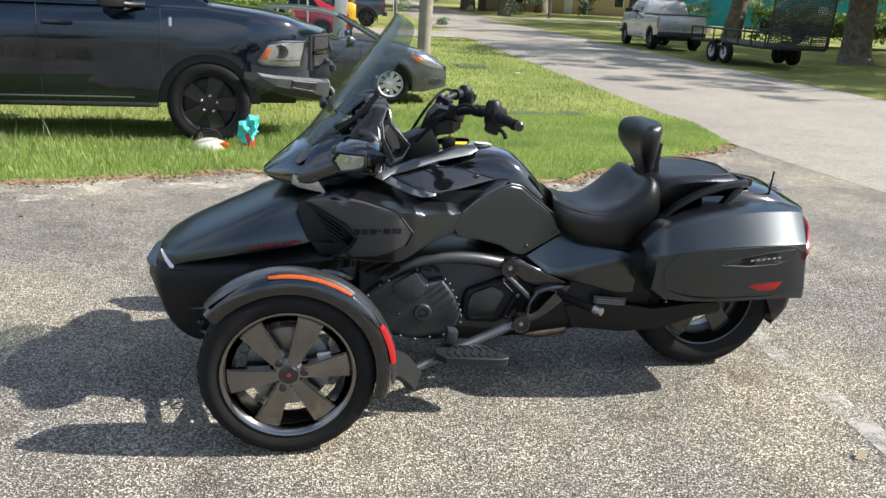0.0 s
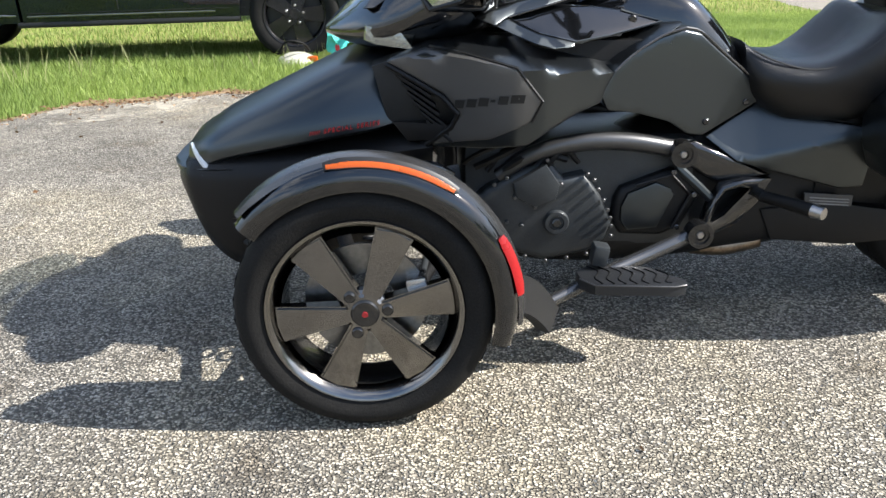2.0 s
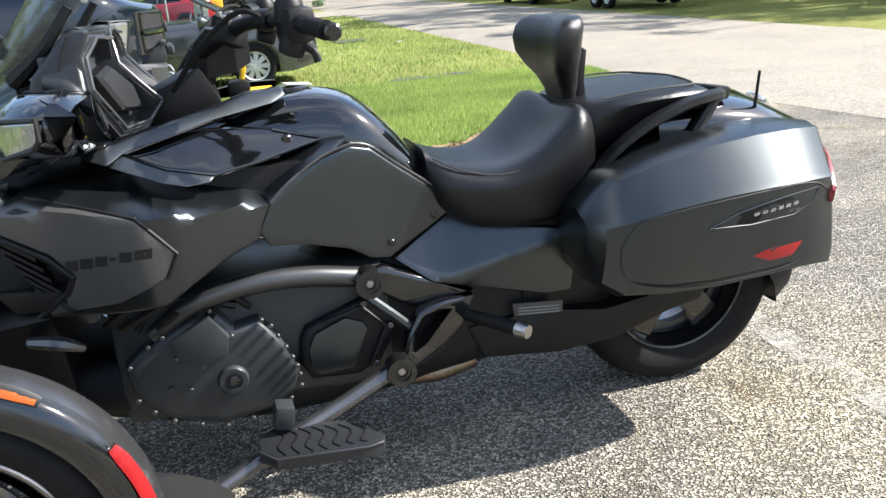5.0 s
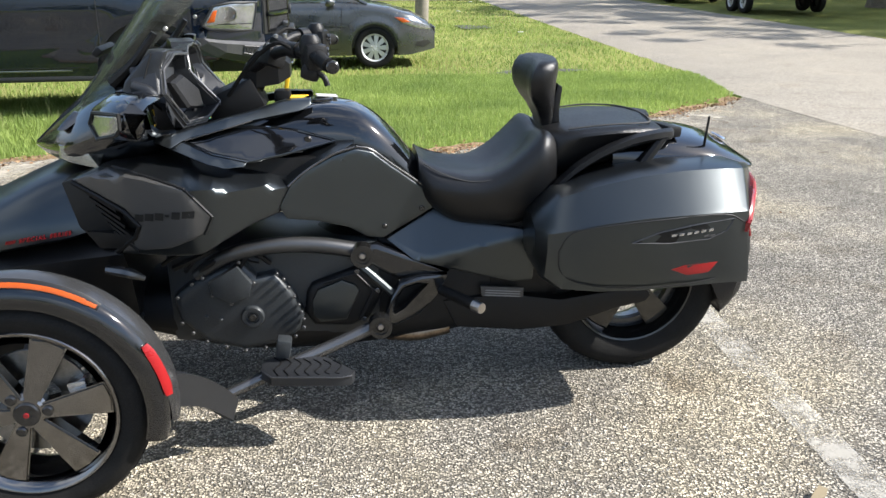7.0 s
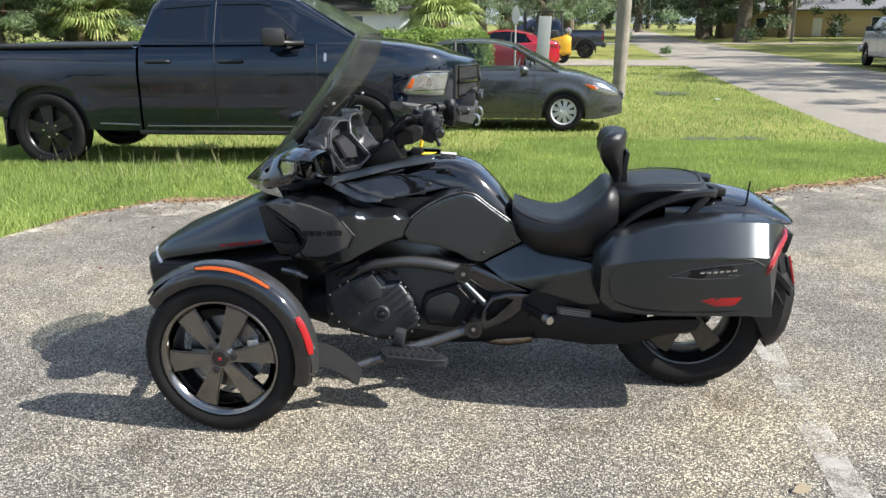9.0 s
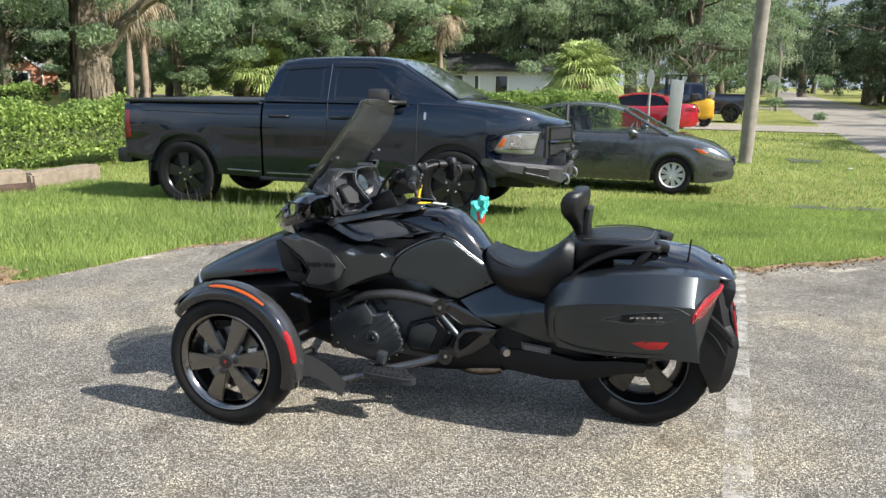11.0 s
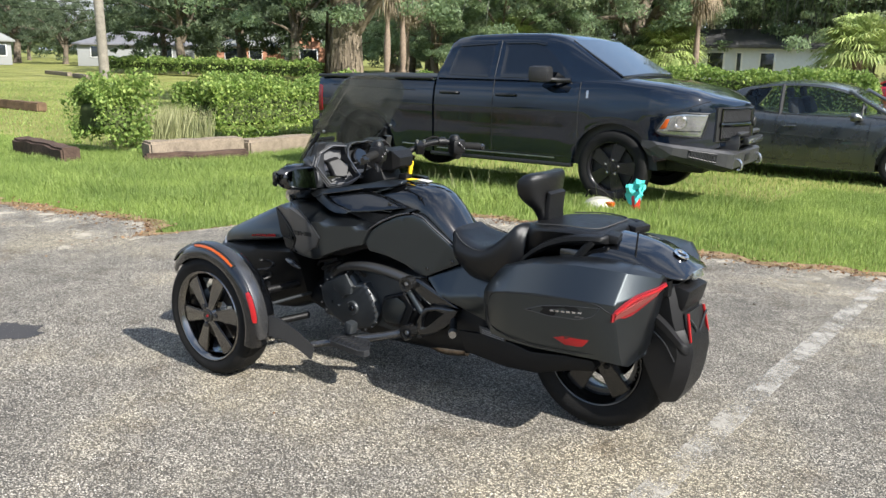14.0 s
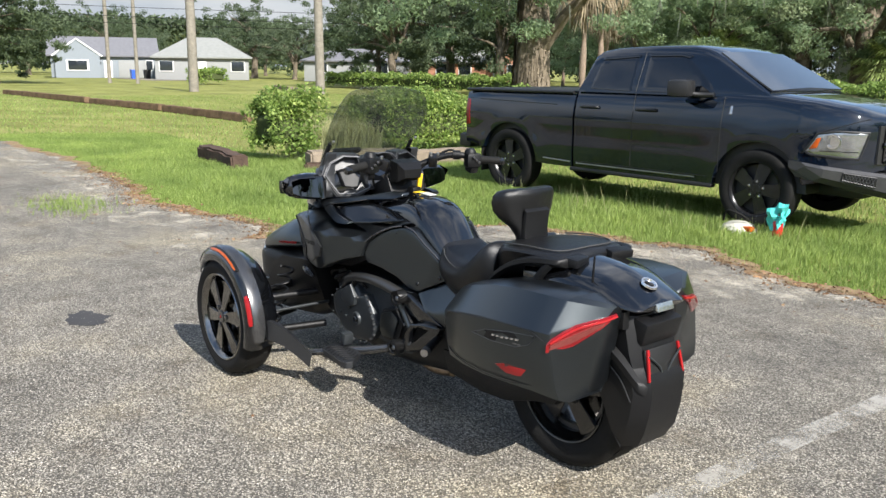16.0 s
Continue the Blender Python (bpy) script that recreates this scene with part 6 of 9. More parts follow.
def pickup(name, label, at, paint, glassm, steel_bumper=True, near_detail=True):
    t = thing(name, label, "pickup truck", m=at)
    hubs, r, zc = (0.0, -3.57), 0.50, 0.418
    base = line([(-4.5, 0.62), (-4.05, 0.56), (-2.9, 0.42), (-0.6, 0.42), (0.5, 0.52), (0.9, 0.62), (1.1, 0.70), (1.24, 0.74)])
    low = arches(base, hubs, r, zc)

    def wide(x, z):
        w = 0.985 - 0.22 * max(0.0, z - 1.06) ** 1.15 - 0.10 * max(0.0, 0.75 - z) ** 1.3 - 0.012 * math.exp(-((z - 0.80) / 0.10) ** 2)
        w -= float(np.interp(x, NOSE_X, NOSE_IN))
        w -= 0.03 * max(0.0, (-4.2 - x) / 0.25)
        for h in hubs:
            d = math.hypot(x - h, z - zc)
            w += 0.012 * max(0.0, 1 - abs(d - 0.53) / 0.14)
        return w

    bed_top = line([(-4.45, 1.30), (-4.4, 1.325), (-2.46, 1.335)])
    bed = part("bed", shell(columns(-4.44, -2.475, hubs, r), low, bed_top, wide, crown=0.012), paint, t, "glossy cargo bed")
    part("bed_cover", box(1.86, 1.66, 0.02, (-3.45, 0, 1.352), 0.006), M["trimblack"], bed)
    for side in (-1, 1):
        part("bed_rail_cap", tube([(-4.42, side * 0.945, 1.338), (-2.5, side * 0.945, 1.348)], 0.022, 8), M["trimblack"], bed)
        part("tail_lamp", on_side([(-4.435, 0.84), (-4.35, 0.86), (-4.36, 1.20), (-4.43, 1.22)], wide, side, 0.006, 0.05), M["redtail"], bed, "red tail lamp")
        part("bed_crease", slot(-4.36, 1.22, -2.75, 1.19, wide, side, 0.005), M["trimblack"], bed)
        part("mud_flap", box(0.025, 0.27, 0.36, (-4.10, side * 0.83, 0.40), 0.008), M["rubber"], t)
    part("tailgate", box(0.05, 1.78, 0.50, (-4.45, 0, 1.05), 0.02), paint, t)
    part("rear_bumper", box(0.22, 1.90, 0.19, (-4.47, 0, 0.62), 0.03), M["trimblack"], t)
    body_top = line([(-2.45, 1.355), (-0.45, 1.385), (0.0, 1.372), (0.5, 1.318), (0.8, 1.262), (1.0, 1.19), (1.12, 1.15), (1.24, 1.11)])
    body = part("body", shell(sorted(set(columns(-2.445, 0.88, hubs, r) + steps(0.90, 1.24, 17))), low, body_top, wide, crown=0.055), paint, t, "glossy cab and hood")
    cab_top = line([(-2.43, 1.40), (-2.30, 1.78), (-2.22, 1.835), (-2.0, 1.872), (-1.5, 1.89), (-1.0, 1.888), (-0.80, 1.862), (-0.66, 1.805), (0.02, 1.405)])
    gw = lambda x, z: 0.935 - 0.36 * max(0.0, z - 1.38) - 0.05 * max(0, (x + 0.7) / 0.7)
    cab = part("cab", shell(sorted(set(steps(-2.43, 0.02, 34) + [-2.3, -2.22])), lambda x: 1.36, cab_top, gw, 6, 0.035), paint, t)
    win_r = [(-2.26, 1.405), (-2.19, 1.70), (-2.14, 1.745), (-1.66, 1.775), (-1.66, 1.385)]
    win_f = [(-1.51, 1.385), (-1.51, 1.785), (-1.12, 1.785), (-1.0, 1.765), (-0.86, 1.67), (-0.64, 1.49), (-0.57, 1.395)]
    for side in (-1, 1):
        part("side_window", on_side(win_r, gw, side, 0.004, 0.01, 0.003), glassm, t, "dark tinted window")
        part("side_window", on_side(win_f, gw, side, 0.004, 0.01, 0.003), glassm, t, "dark tinted window")
        part("window_visor", on_side([(-2.17, 1.745), (-1.64, 1.78), (-1.64, 1.815), (-2.15, 1.785)], gw, side, 0.016, 0.012), M["darkglass"], t)
        part("window_visor", on_side([(-1.52, 1.785), (-1.08, 1.79), (-0.97, 1.765), (-0.95, 1.80), (-1.1, 1.825), (-1.52, 1.822)], gw, side, 0.016, 0.012), M["darkglass"], t)
        for x0, z0, x1, z1 in ((-1.585, 0.52, -1.585, 1.36), (-0.44, 0.56, -0.44, 1.36), (-1.585, 0.5, -0.44, 0.5), (-2.40, 0.5, -1.585, 0.5), (0.44, 0.98, 0.98, 1.19)):
            part("door_gap", slot(x0, z0, x1, z1, wide, side), M["decal"], t)
        part("door_gap", slot(-1.585, 1.38, -1.575, 1.82, gw, side), M["decal"], t)
        for x in (-2.22, -1.40):
            hd = part("door_handle", tube([(x - 0.13, side * (wide(x, 1.18) + 0.004), 1.178), (x - 0.1, side * (wide(x, 1.18) + 0.036), 1.182), (x + 0.1, side * (wide(x, 1.18) + 0.036), 1.184), (x + 0.13, side * (wide(x, 1.18) + 0.004), 1.182)], 0.017, 8), M["trimblack"], t)
        part("rocker_step", box(2.0, 0.10, 0.05, (-1.50, side * 0.93, 0.40), 0.02), M["trimblack"], t)
        part("rocker_strip", slot(-2.95, 0.50, -2.5, 0.485, wide, side, 0.008), M["steel"], t)
        part("rocker_strip", slot(-2.4, 0.475, -0.72, 0.475, wide, side, 0.008), M["steel"], t)
        part("fender_flare_liner", lathe([(0.30, 0.0), (0.515, 0.0), (0.515, side * -0.30), (0.30, side * -0.30)], 24, "y", (0, side * 0.90, zc), close=False, arc=(0.0, math.pi)), M["trimblack"], t)
        part("fender_flare_liner", lathe([(0.30, 0.0), (0.515, 0.0), (0.515, side * -0.30), (0.30, side * -0.30)], 24, "y", (-3.57, side * 0.90, zc), close=False, arc=(0.0, math.pi)), M["trimblack"], t)
        mi = part("door_mirror", box(0.24, 0.30, 0.185, (0, 0, 0), 0.05), M["trimblack"], t, "black door mirror")
        mi.matrix_basis = pose(-0.86, side * 1.13, 1.442, 0, 0, side * -14)
        part("mirror_arm", tube([(-0.58, side * 0.93, 1.375), (-0.70, side * 0.98, 1.375), (-0.80, side * 1.05, 1.385)], 0.026, 8), M["trimblack"], t)
        hl = part("head_lamp", on_side([(0.49, 0.865), (0.60, 1.035), (0.75, 1.062), (0.985, 1.055), (0.965, 0.93), (0.935, 0.805), (0.54, 0.835)], wide, side, 0.006, 0.10, 0.012), M["lampclear"], t, "clear head lamp with an amber corner")
        part("amber_corner", on_side([(0.53, 0.885), (0.595, 0.995), (0.632, 1.0), (0.60, 0.895)], wide, side, 0.009, 0.01), M["orange"], hl)
        part("projector", lathe([(0.0001, 0.012), (0.045, 0.012), (0.052, 0.02), (0.070, 0.02), (0.074, 0.0)], 28, "y", (0.735, side * (wide(0.735, 0.97) + 0.004), 0.965), close=False) if side > 0 else lathe([(0.0001, -0.012), (0.045, -0.012), (0.052, -0.02), (0.070, -0.02), (0.074, 0.0)], 28, "y", (0.735, side * (wide(0.735, 0.97) + 0.004), 0.965), close=False), M["chrome"], hl)
        part("lamp_bezel", tube([(x, side * (wide(x, z) + 0.006), z) for x, z in ((0.49, 0.865), (0.60, 1.038), (0.75, 1.065), (0.88, 1.062), (0.985, 1.058), (0.965, 0.93), (0.935, 0.802), (0.80, 0.81), (0.54, 0.832), (0.49, 0.865))], 0.012, 6, 1), M["trimblack"], hl)
        part("lamp_divider", slot(0.62, 0.872, 0.925, 0.868, wide, side, 0.008), M["trimblack"], hl)
        part("badge_bar", on_side([(-0.36, 1.18), (-0.33, 1.18), (-0.33, 1.27), (-0.36, 1.27)], wide, side, 0.003, 0.008), M["silver"], t)
        part("wiper", tube([(-0.02, side * 0.55 - 0.1, 1.462), (-0.05, side * 0.25 - 0.1, 1.478), (-0.06, side * 0.02 - 0.1, 1.485)], 0.009, 6), M["trimblack"], t)
    part("windshield", loft([[(-0.655, -0.70, 1.832), (-0.655, 0, 1.85), (-0.655, 0.70, 1.832), (-0.665, 0.70, 1.822), (-0.665, -0.70, 1.822)], [(-0.30, -0.775, 1.63), (-0.30, 0, 1.652), (-0.30, 0.775, 1.63), (-0.31, 0.775, 1.62), (-0.31, -0.775, 1.62)], [(0.03, -0.83, 1.44), (0.03, 0, 1.465), (0.03, 0.83, 1.44), (0.02, 0.83, 1.43), (0.02, -0.83, 1.43)]]), M["screen"] if near_detail else glassm, t, "raked windshield")
    # front: grille in four fields, steel bumper with mesh, light bar and shackles
    across = steps(-0.60, 0.60, 16)
    gr = part("grille", loft([[nose(y, 0.75, 0.018), nose(y, 1.125, 0.018), nose(y, 1.125, -0.06), nose(y, 0.75, -0.06)] for y in across]), M["trimblack"], t, "black grille with a cross bar")
    for sy in (-1, 1):
        for sz in (-1, 1):
            fld = bmesh.new()
            cy, cz = sy * 0.295, 0.94 + sz * 0.088
            for i in range(-4, 17):
                for k in (-1, 1):
                    y0, dy = cy - 0.235 + 0.040 * i, 0.11 * k
                    p0, p1 = 0.0, 1.0
                    for q in (-0.24, 0.24):
                        f = (cy + q - y0) / dy
                        if (dy > 0) == (q < 0):
                            p0 = max(p0, f)
                        else:
                            p1 = min(p1, f)
                    if p1 > p0 + 0.05:
                        tube([nose(y0 + dy * p, cz - 0.062 + 0.124 * p, 0.024) for p in (p0, (p0 + p1) / 2, p1)], 0.0065, 4, 1, fld)
            part("grille_mesh", fld, M["bumpersteel"], gr, smooth=0)
            for q in (-0.25, 0.25):
                part("grille_frame", tube([nose(cy + q, cz - 0.07, 0.028), nose(cy + q, cz + 0.07, 0.028)], 0.012, 6, 1), M["gloss"], gr)
            part("grille_frame", tube([nose(cy - 0.25 + 0.5 * i / 6, cz + sz * 0.075, 0.028) for i in range(7)], 0.013, 6, 1), M["gloss"], gr)
    part("grille_bar", tube([nose(y, 0.94, 0.03) for y in steps(-0.57, 0.57, 14)], 0.024, 8, 1), M["gloss"], gr)
    part("grille_post", box(0.05, 0.07, 0.34, (1.262, 0, 0.94), 0.02), M["gloss"], gr)
    part("grille_emblem", disc(0.055, 0.03, (1.292, 0, 0.96), "x", 20), M["trimblack"], gr)
    if steel_bumper:
        half = ((1.02, 0.36, 0.54, 0.665, 0.755), (0.97, 0.42, 0.70, 0.57, 0.73), (0.62, 0.80, 1.20, 0.44, 0.665), (0.55, 0.85, 1.255, 0.42, 0.655))
        secs = []
        for y, x0, x1, zb, zt in [(-q[0], *q[1:]) for q in half] + [q for q in half[::-1]]:
            secs.append([(x0, y, zb + 0.03), (x1 - 0.10, y, zb), (x1 - 0.012, y, zb + 0.045), (x1, y, zt - 0.035), (x1 - 0.05, y, zt), (x0, y, zt + 0.01)])
        bp = part("bumper", loft(secs), M["bumpersteel"], t, "angular grey steel bumper", smooth=0)
        for side in (-1, 1):
            spot = lambda u, v, lift=0.006: (0.70 + 0.50 * u - 0.010 * (1 - v) + lift, side * (0.97 - 0.35 * u + lift), (0.630 - 0.135 * u) * (1 - v) + (0.690 - 0.062 * u) * v)
            edge = [spot(0.30, 0.08), spot(0.80, 0.12), spot(0.80, 0.9), spot(0.30, 0.92)]
            part("bumper_mesh", loft([edge, [(p[0] - 0.03, p[1] - side * 0.03, p[2]) for p in edge]]), M["decal"], bp)
            part("mesh_frame", tube(edge + edge[:1], 0.007, 5, 1), M["bumpersteel"], bp)
            for i in range(9):
                u = 0.35 + 0.05 * i
                for du in (-0.03, 0.03):
                    part("mesh_bar", tube([spot(u - du, 0.12, 0.010), spot(u + du, 0.88, 0.010)], 0.0045, 5, 1), M["bumpersteel"], bp)
            part("bumper_gusset", plate([(1.02, 0.655), (1.25, 0.655), (1.265, 0.72), (1.25, 0.835), (1.17, 0.80)], side * 0.42, 0.02, 0.005), M["bumpersteel"], bp)
            part("shackle", tube([(1.245, side * 0.43, 0.56), (1.285, side * 0.43, 0.55), (1.31, side * 0.43, 0.50), (1.30, side * 0.43, 0.45), (1.265, side * 0.43, 0.445)], 0.015, 8), M["silver"], bp, "silver shackle")
        part("bull_bar", box(0.05, 0.86, 0.035, (1.245, 0, 0.835), 0.008, (0, 20, 0)), M["bumpersteel"], bp)
        part("winch_slot", box(0.02, 0.20, 0.085, (1.250, 0, 0.555), 0.01), M["decal"], bp)
        lb2 = part("light_bar", box(0.06, 0.66, 0.075, (1.300, 0, 0.755), 0.01), M["trimblack"], bp)
        part("light_bar_lens", box(0.012, 0.62, 0.050, (1.333, 0, 0.755), 0.004), M["lampclear"], lb2)
    else:
        part("bumper", box(0.35, 1.9, 0.26, (1.2, 0, 0.62), 0.06), M["silver"], t)
    part("chassis", box(5.0, 0.9, 0.18, (-1.6, 0, 0.46), 0.03), M["trimblack"], t)
    part("axle", tube([(-3.57, -0.8, 0.41), (-3.57, 0.8, 0.41)], 0.06, 8), M["trimblack"], t)
    part("axle", tube([(0.0, -0.8, 0.41), (0.0, 0.8, 0.41)], 0.05, 8), M["trimblack"], t)
    wheels(t, hubs, 0.855, 0.418, 0.27, 0.285, 5, (M["wheelblack"], M["wheelblack"], M["wheelblack"], M["chrome"]), 0.095, 0.050, 0.080, 18.0, hub=0.085)
    return t


truck = pickup("pickup_truck", "glossy black crew pickup with steel bumper parked on the grass", pose(-1.20, 6.67, -0.165, 0, 0, 4), M["blackcar"], M["darkglass"])


def sedan(name, label, at, paint, cap, glassm):
    s = thing(name, label, "car", m=at)
    hubs, r, zc, R = (0.0, -2.67), 0.355, 0.315, 0.315
    base = line([(-3.62, 0.34), (-3.4, 0.25), (-2.2, 0.20), (-0.5, 0.20), (0.55, 0.20), (0.95, 0.27)])
    low = arches(base, hubs, r, zc)
    top = line([(-3.63, 0.72), (-3.55, 1.00), (-3.2, 1.06), (-2.6, 1.0), (-1.8, 0.96), (-0.6, 0.955), (-0.20, 0.945), (0.25, 0.87), (0.60, 0.77), (0.85, 0.64), (0.955, 0.50)])

    def wide(x, z):
        w = 0.875 - 0.10 * max(0.0, z - 0.62) ** 1.2 - 0.16 * max(0.0, 0.42 - z)
        w -= 0.33 * max(0.0, (x - 0.25) / 0.72) ** 2.2 if x > 0.25 else 0
        w -= 0.25 * max(0.0, (-2.9 - x) / 0.75) ** 2
        for h in hubs:
            w += 0.012 * max(0.0, 1 - abs(math.hypot(x - h, z - zc) - 0.39) / 0.08)
        return w

    part("body", shell(columns(-3.63, 0.955, hubs, r, 0.06), low, top, wide, 9, 0.05), paint, s, "rounded painted body")
    gw = lambda x, z: 0.80 - 0.42 * max(0.0, z - 0.95) - 0.04 * max(0, x + 0.4)
    roof = line([(-2.95, 1.13), (-2.5, 1.33), (-2.0, 1.435), (-1.6, 1.455), (-1.2, 1.435), (-0.9, 1.37), (-0.75, 1.31)])
    rings = []
    for x in steps(-2.75, -0.82, 16):
        z, w = roof(x), gw(x, roof(x)) + 0.02
        rings.append([(x, -w, z - 0.035), (x, -w + 0.03, z), (x, -w * 0.5, z + 0.03), (x, 0, z + 0.038), (x, w * 0.5, z + 0.03), (x, w - 0.03, z), (x, w, z - 0.035), (x, w - 0.05, z - 0.04), (x, 0, z - 0.01), (x, -w + 0.05, z - 0.04)])
    part("roof", loft(rings), paint, s)
    for side in (-1, 1):
        y = lambda x, z: side * (gw(x, z))
        part("pillar", tube([(-0.10, y(-0.1, 0.95), 0.95), (-0.52, y(-0.5, 1.17), 1.17), (-0.86, y(-0.86, 1.36), 1.36)], 0.028, 8), paint, s)
        part("pillar", tube([(-1.80, y(-1.8, 0.93), 0.93), (-1.83, y(-1.83, 1.42), 1.42)], 0.032, 8), M["trimblack"], s)
        part("pillar", on_side([(-3.28, 1.03), (-2.60, 1.29), (-2.30, 1.39), (-2.42, 1.22), (-2.62, 1.0)], gw, side, 0.012, 0.05), paint, s)
        part("window_line", tube([(-0.20, y(-0.2, 0.965), 0.962), (-1.4, y(-1.4, 0.965), 0.972), (-2.55, y(-2.55, 0.985), 1.0)], 0.014, 6), M["trimblack"], s)
        part("side_window", on_side([(-1.78, 0.97), (-1.80, 1.40), (-1.2, 1.39), (-0.92, 1.33), (-0.50, 1.09), (-0.28, 0.965)], gw, side, -0.012, 0.006, 0), glassm, s, "clear side window")
        part("side_window", on_side([(-1.86, 0.97), (-1.86, 1.40), (-2.25, 1.35), (-2.40, 1.18), (-2.52, 1.0)], gw, side, -0.012, 0.006, 0), glassm, s, "clear side window")
        part("quarter_post", tube([(-0.62, y(-0.62, 0.96), 0.96), (-0.64, y(-0.64, 1.19), 1.19)], 0.014, 6), M["trimblack"], s)
        for x0, z0, x1, z1 in ((-1.83, 0.28, -1.82, 0.95), (-0.52, 0.30, -0.48, 0.94), (-1.83, 0.28, -0.52, 0.30), (-2.45, 0.60, -2.50, 0.98), (-1.83, 0.28, -2.25, 0.32)):
            part("door_gap", slot(x0, z0, x1, z1, wide, side, 0.004), M["decal"], s)
        for x in (-1.62, -2.38):
            part("door_handle", tube([(x - 0.10, side * wide(x, 0.82), 0.80), (x, side * (wide(x, 0.82) + 0.03), 0.812), (x + 0.10, side * wide(x, 0.82), 0.815)], 0.013, 8), paint, s)
        part("side_crease", slot(-2.6, 0.70, -0.4, 0.64, wide, side, 0.005), paint, s)
        mi = part("door_mirror", hull([(-0.06, [(0, -0.06), (0.07, -0.055), (0.095, 0.0), (0.07, 0.055), (0, 0.06)]), (0.0, [(0, -0.065), (0.08, -0.06), (0.105, 0.0), (0.08, 0.06), (0, 0.065)]), (0.08, [(0, -0.02), (0.03, -0.018), (0.05, 0.0), (0.03, 0.018), (0, 0.02)])], 3, 3), paint, s)
        mi.matrix_basis = pose(-0.66, side * 0.985, 1.0, 0, 0, 0)
        part("mirror_stem", tube([(-0.60, side * 0.80, 0.955), (-0.64, side * 0.92, 0.955)], 0.02, 6), M["trimblack"], s)
        hl = part("head_lamp", on_side([(0.30, 0.775), (0.55, 0.755), (0.86, 0.63), (0.90, 0.565), (0.70, 0.585), (0.42, 0.68)], wide, side, 0.006, 0.08, 0.01), M["lampclear"], s, "swept clear head lamp with amber corner")
        part("amber_corner", on_side([(0.31, 0.77), (0.45, 0.757), (0.56, 0.69), (0.43, 0.69)], wide, side, 0.010, 0.01), M["orange"], hl)
        part("tail_lamp", on_side([(-3.58, 0.80), (-3.55, 0.97), (-3.25, 0.95), (-3.18, 0.83)], wide, side, 0.008, 0.06), M["redtail"], s, "red tail lamp")
        part("fog_recess", on_side([(0.62, 0.33), (0.78, 0.30), (0.90, 0.36), (0.84, 0.42), (0.66, 0.40)], wide, side, 0.004, 0.03), M["trimblack"], s)
        part("seat", hull([(-0.06, [(0, -0.3), (0.20, -0.3), (0.24, 0.0), (0.17, 0.3), (0, 0.32)]), (0.0, [(0, -0.3), (0.21, -0.3), (0.25, 0.0), (0.18, 0.32), (0, 0.34)]), (0.08, [(0, -0.3), (0.18, -0.3), (0.22, 0.0), (0.14, 0.28), (0, 0.3)])], 2, 2), M["cloth"], s).matrix_basis = pose(-1.62, side * 0.38, 0.90, 0, -18, 0)
        part("headrest", box(0.07, 0.24, 0.16, (-1.78, side * 0.38, 1.30), 0.03, (0, -12, 0)), M["cloth"], s)
    for h in hubs:
        for side in (-1, 1):
            part("arch_liner", lathe([(0.20, 0.0), (0.372, 0.0), (0.372, side * -0.28), (0.20, side * -0.28)], 24, "y", (h, side * 0.82, zc), close=False, arc=(0.0, math.pi)), M["trimblack"], s)
    part("rear_bench", box(0.14, 1.25, 0.55, (-2.62, 0, 0.92), 0.05, (0, -20, 0)), M["cloth"], s)
    part("dashboard", box(0.40, 1.45, 0.20, (-0.42, 0, 0.90), 0.06), M["cloth"], s)
    part("steering_wheel", tube([(-0.86 + 0.06 * math.cos(a), 0.38 + 0.18 * math.sin(a), 0.93 + 0.17 * math.cos(a)) for a in (math.tau * i / 16 for i in range(17))], 0.014, 6, 1), M["trimblack"], s)
    part("windshield", loft([[(-0.84, -0.60, 1.345), (-0.82, 0, 1.385), (-0.84, 0.60, 1.345)], [(-0.50, -0.68, 1.165), (-0.42, 0, 1.195), (-0.50, 0.68, 1.165)], [(-0.12, -0.735, 0.955), (0.02, 0, 0.965), (-0.12, 0.735, 0.955)]], closed=False), glassm, s, "raked windshield")
    part("rear_window", loft([[(-2.60, -0.56, 1.285), (-2.64, 0, 1.32), (-2.60, 0.56, 1.285)], [(-3.22, -0.66, 1.045), (-3.30, 0, 1.06), (-3.22, 0.66, 1.045)]], closed=False), glassm, s)
    gr = part("grille", box(0.05, 0.66, 0.12, (0.955, 0, 0.53), 0.02), M["trimblack"], s)
    for i in range(3):
        part("grille_bar", box(0.02, 0.64, 0.014, (0.985, 0, 0.49 + 0.04 * i), 0.004), M["silver"], gr)
    part("lower_grille", box(0.06, 0.9, 0.10, (0.94, 0, 0.34), 0.03), M["trimblack"], s)
    part("rear_plate_bar", box(0.02, 0.5, 0.10, (-3.62, 0, 0.80), 0.01), M["trimblack"], s)
    part("underbody", box(3.6, 1.1, 0.14, (-1.3, 0, 0.24), 0.03), M["trimblack"], s)
    wheels(s, hubs, 0.765, R, 0.20, 0.205, 9, (cap, cap, cap), 0.085, 0.022, 0.040, 10.0, hub=0.055)
    return s


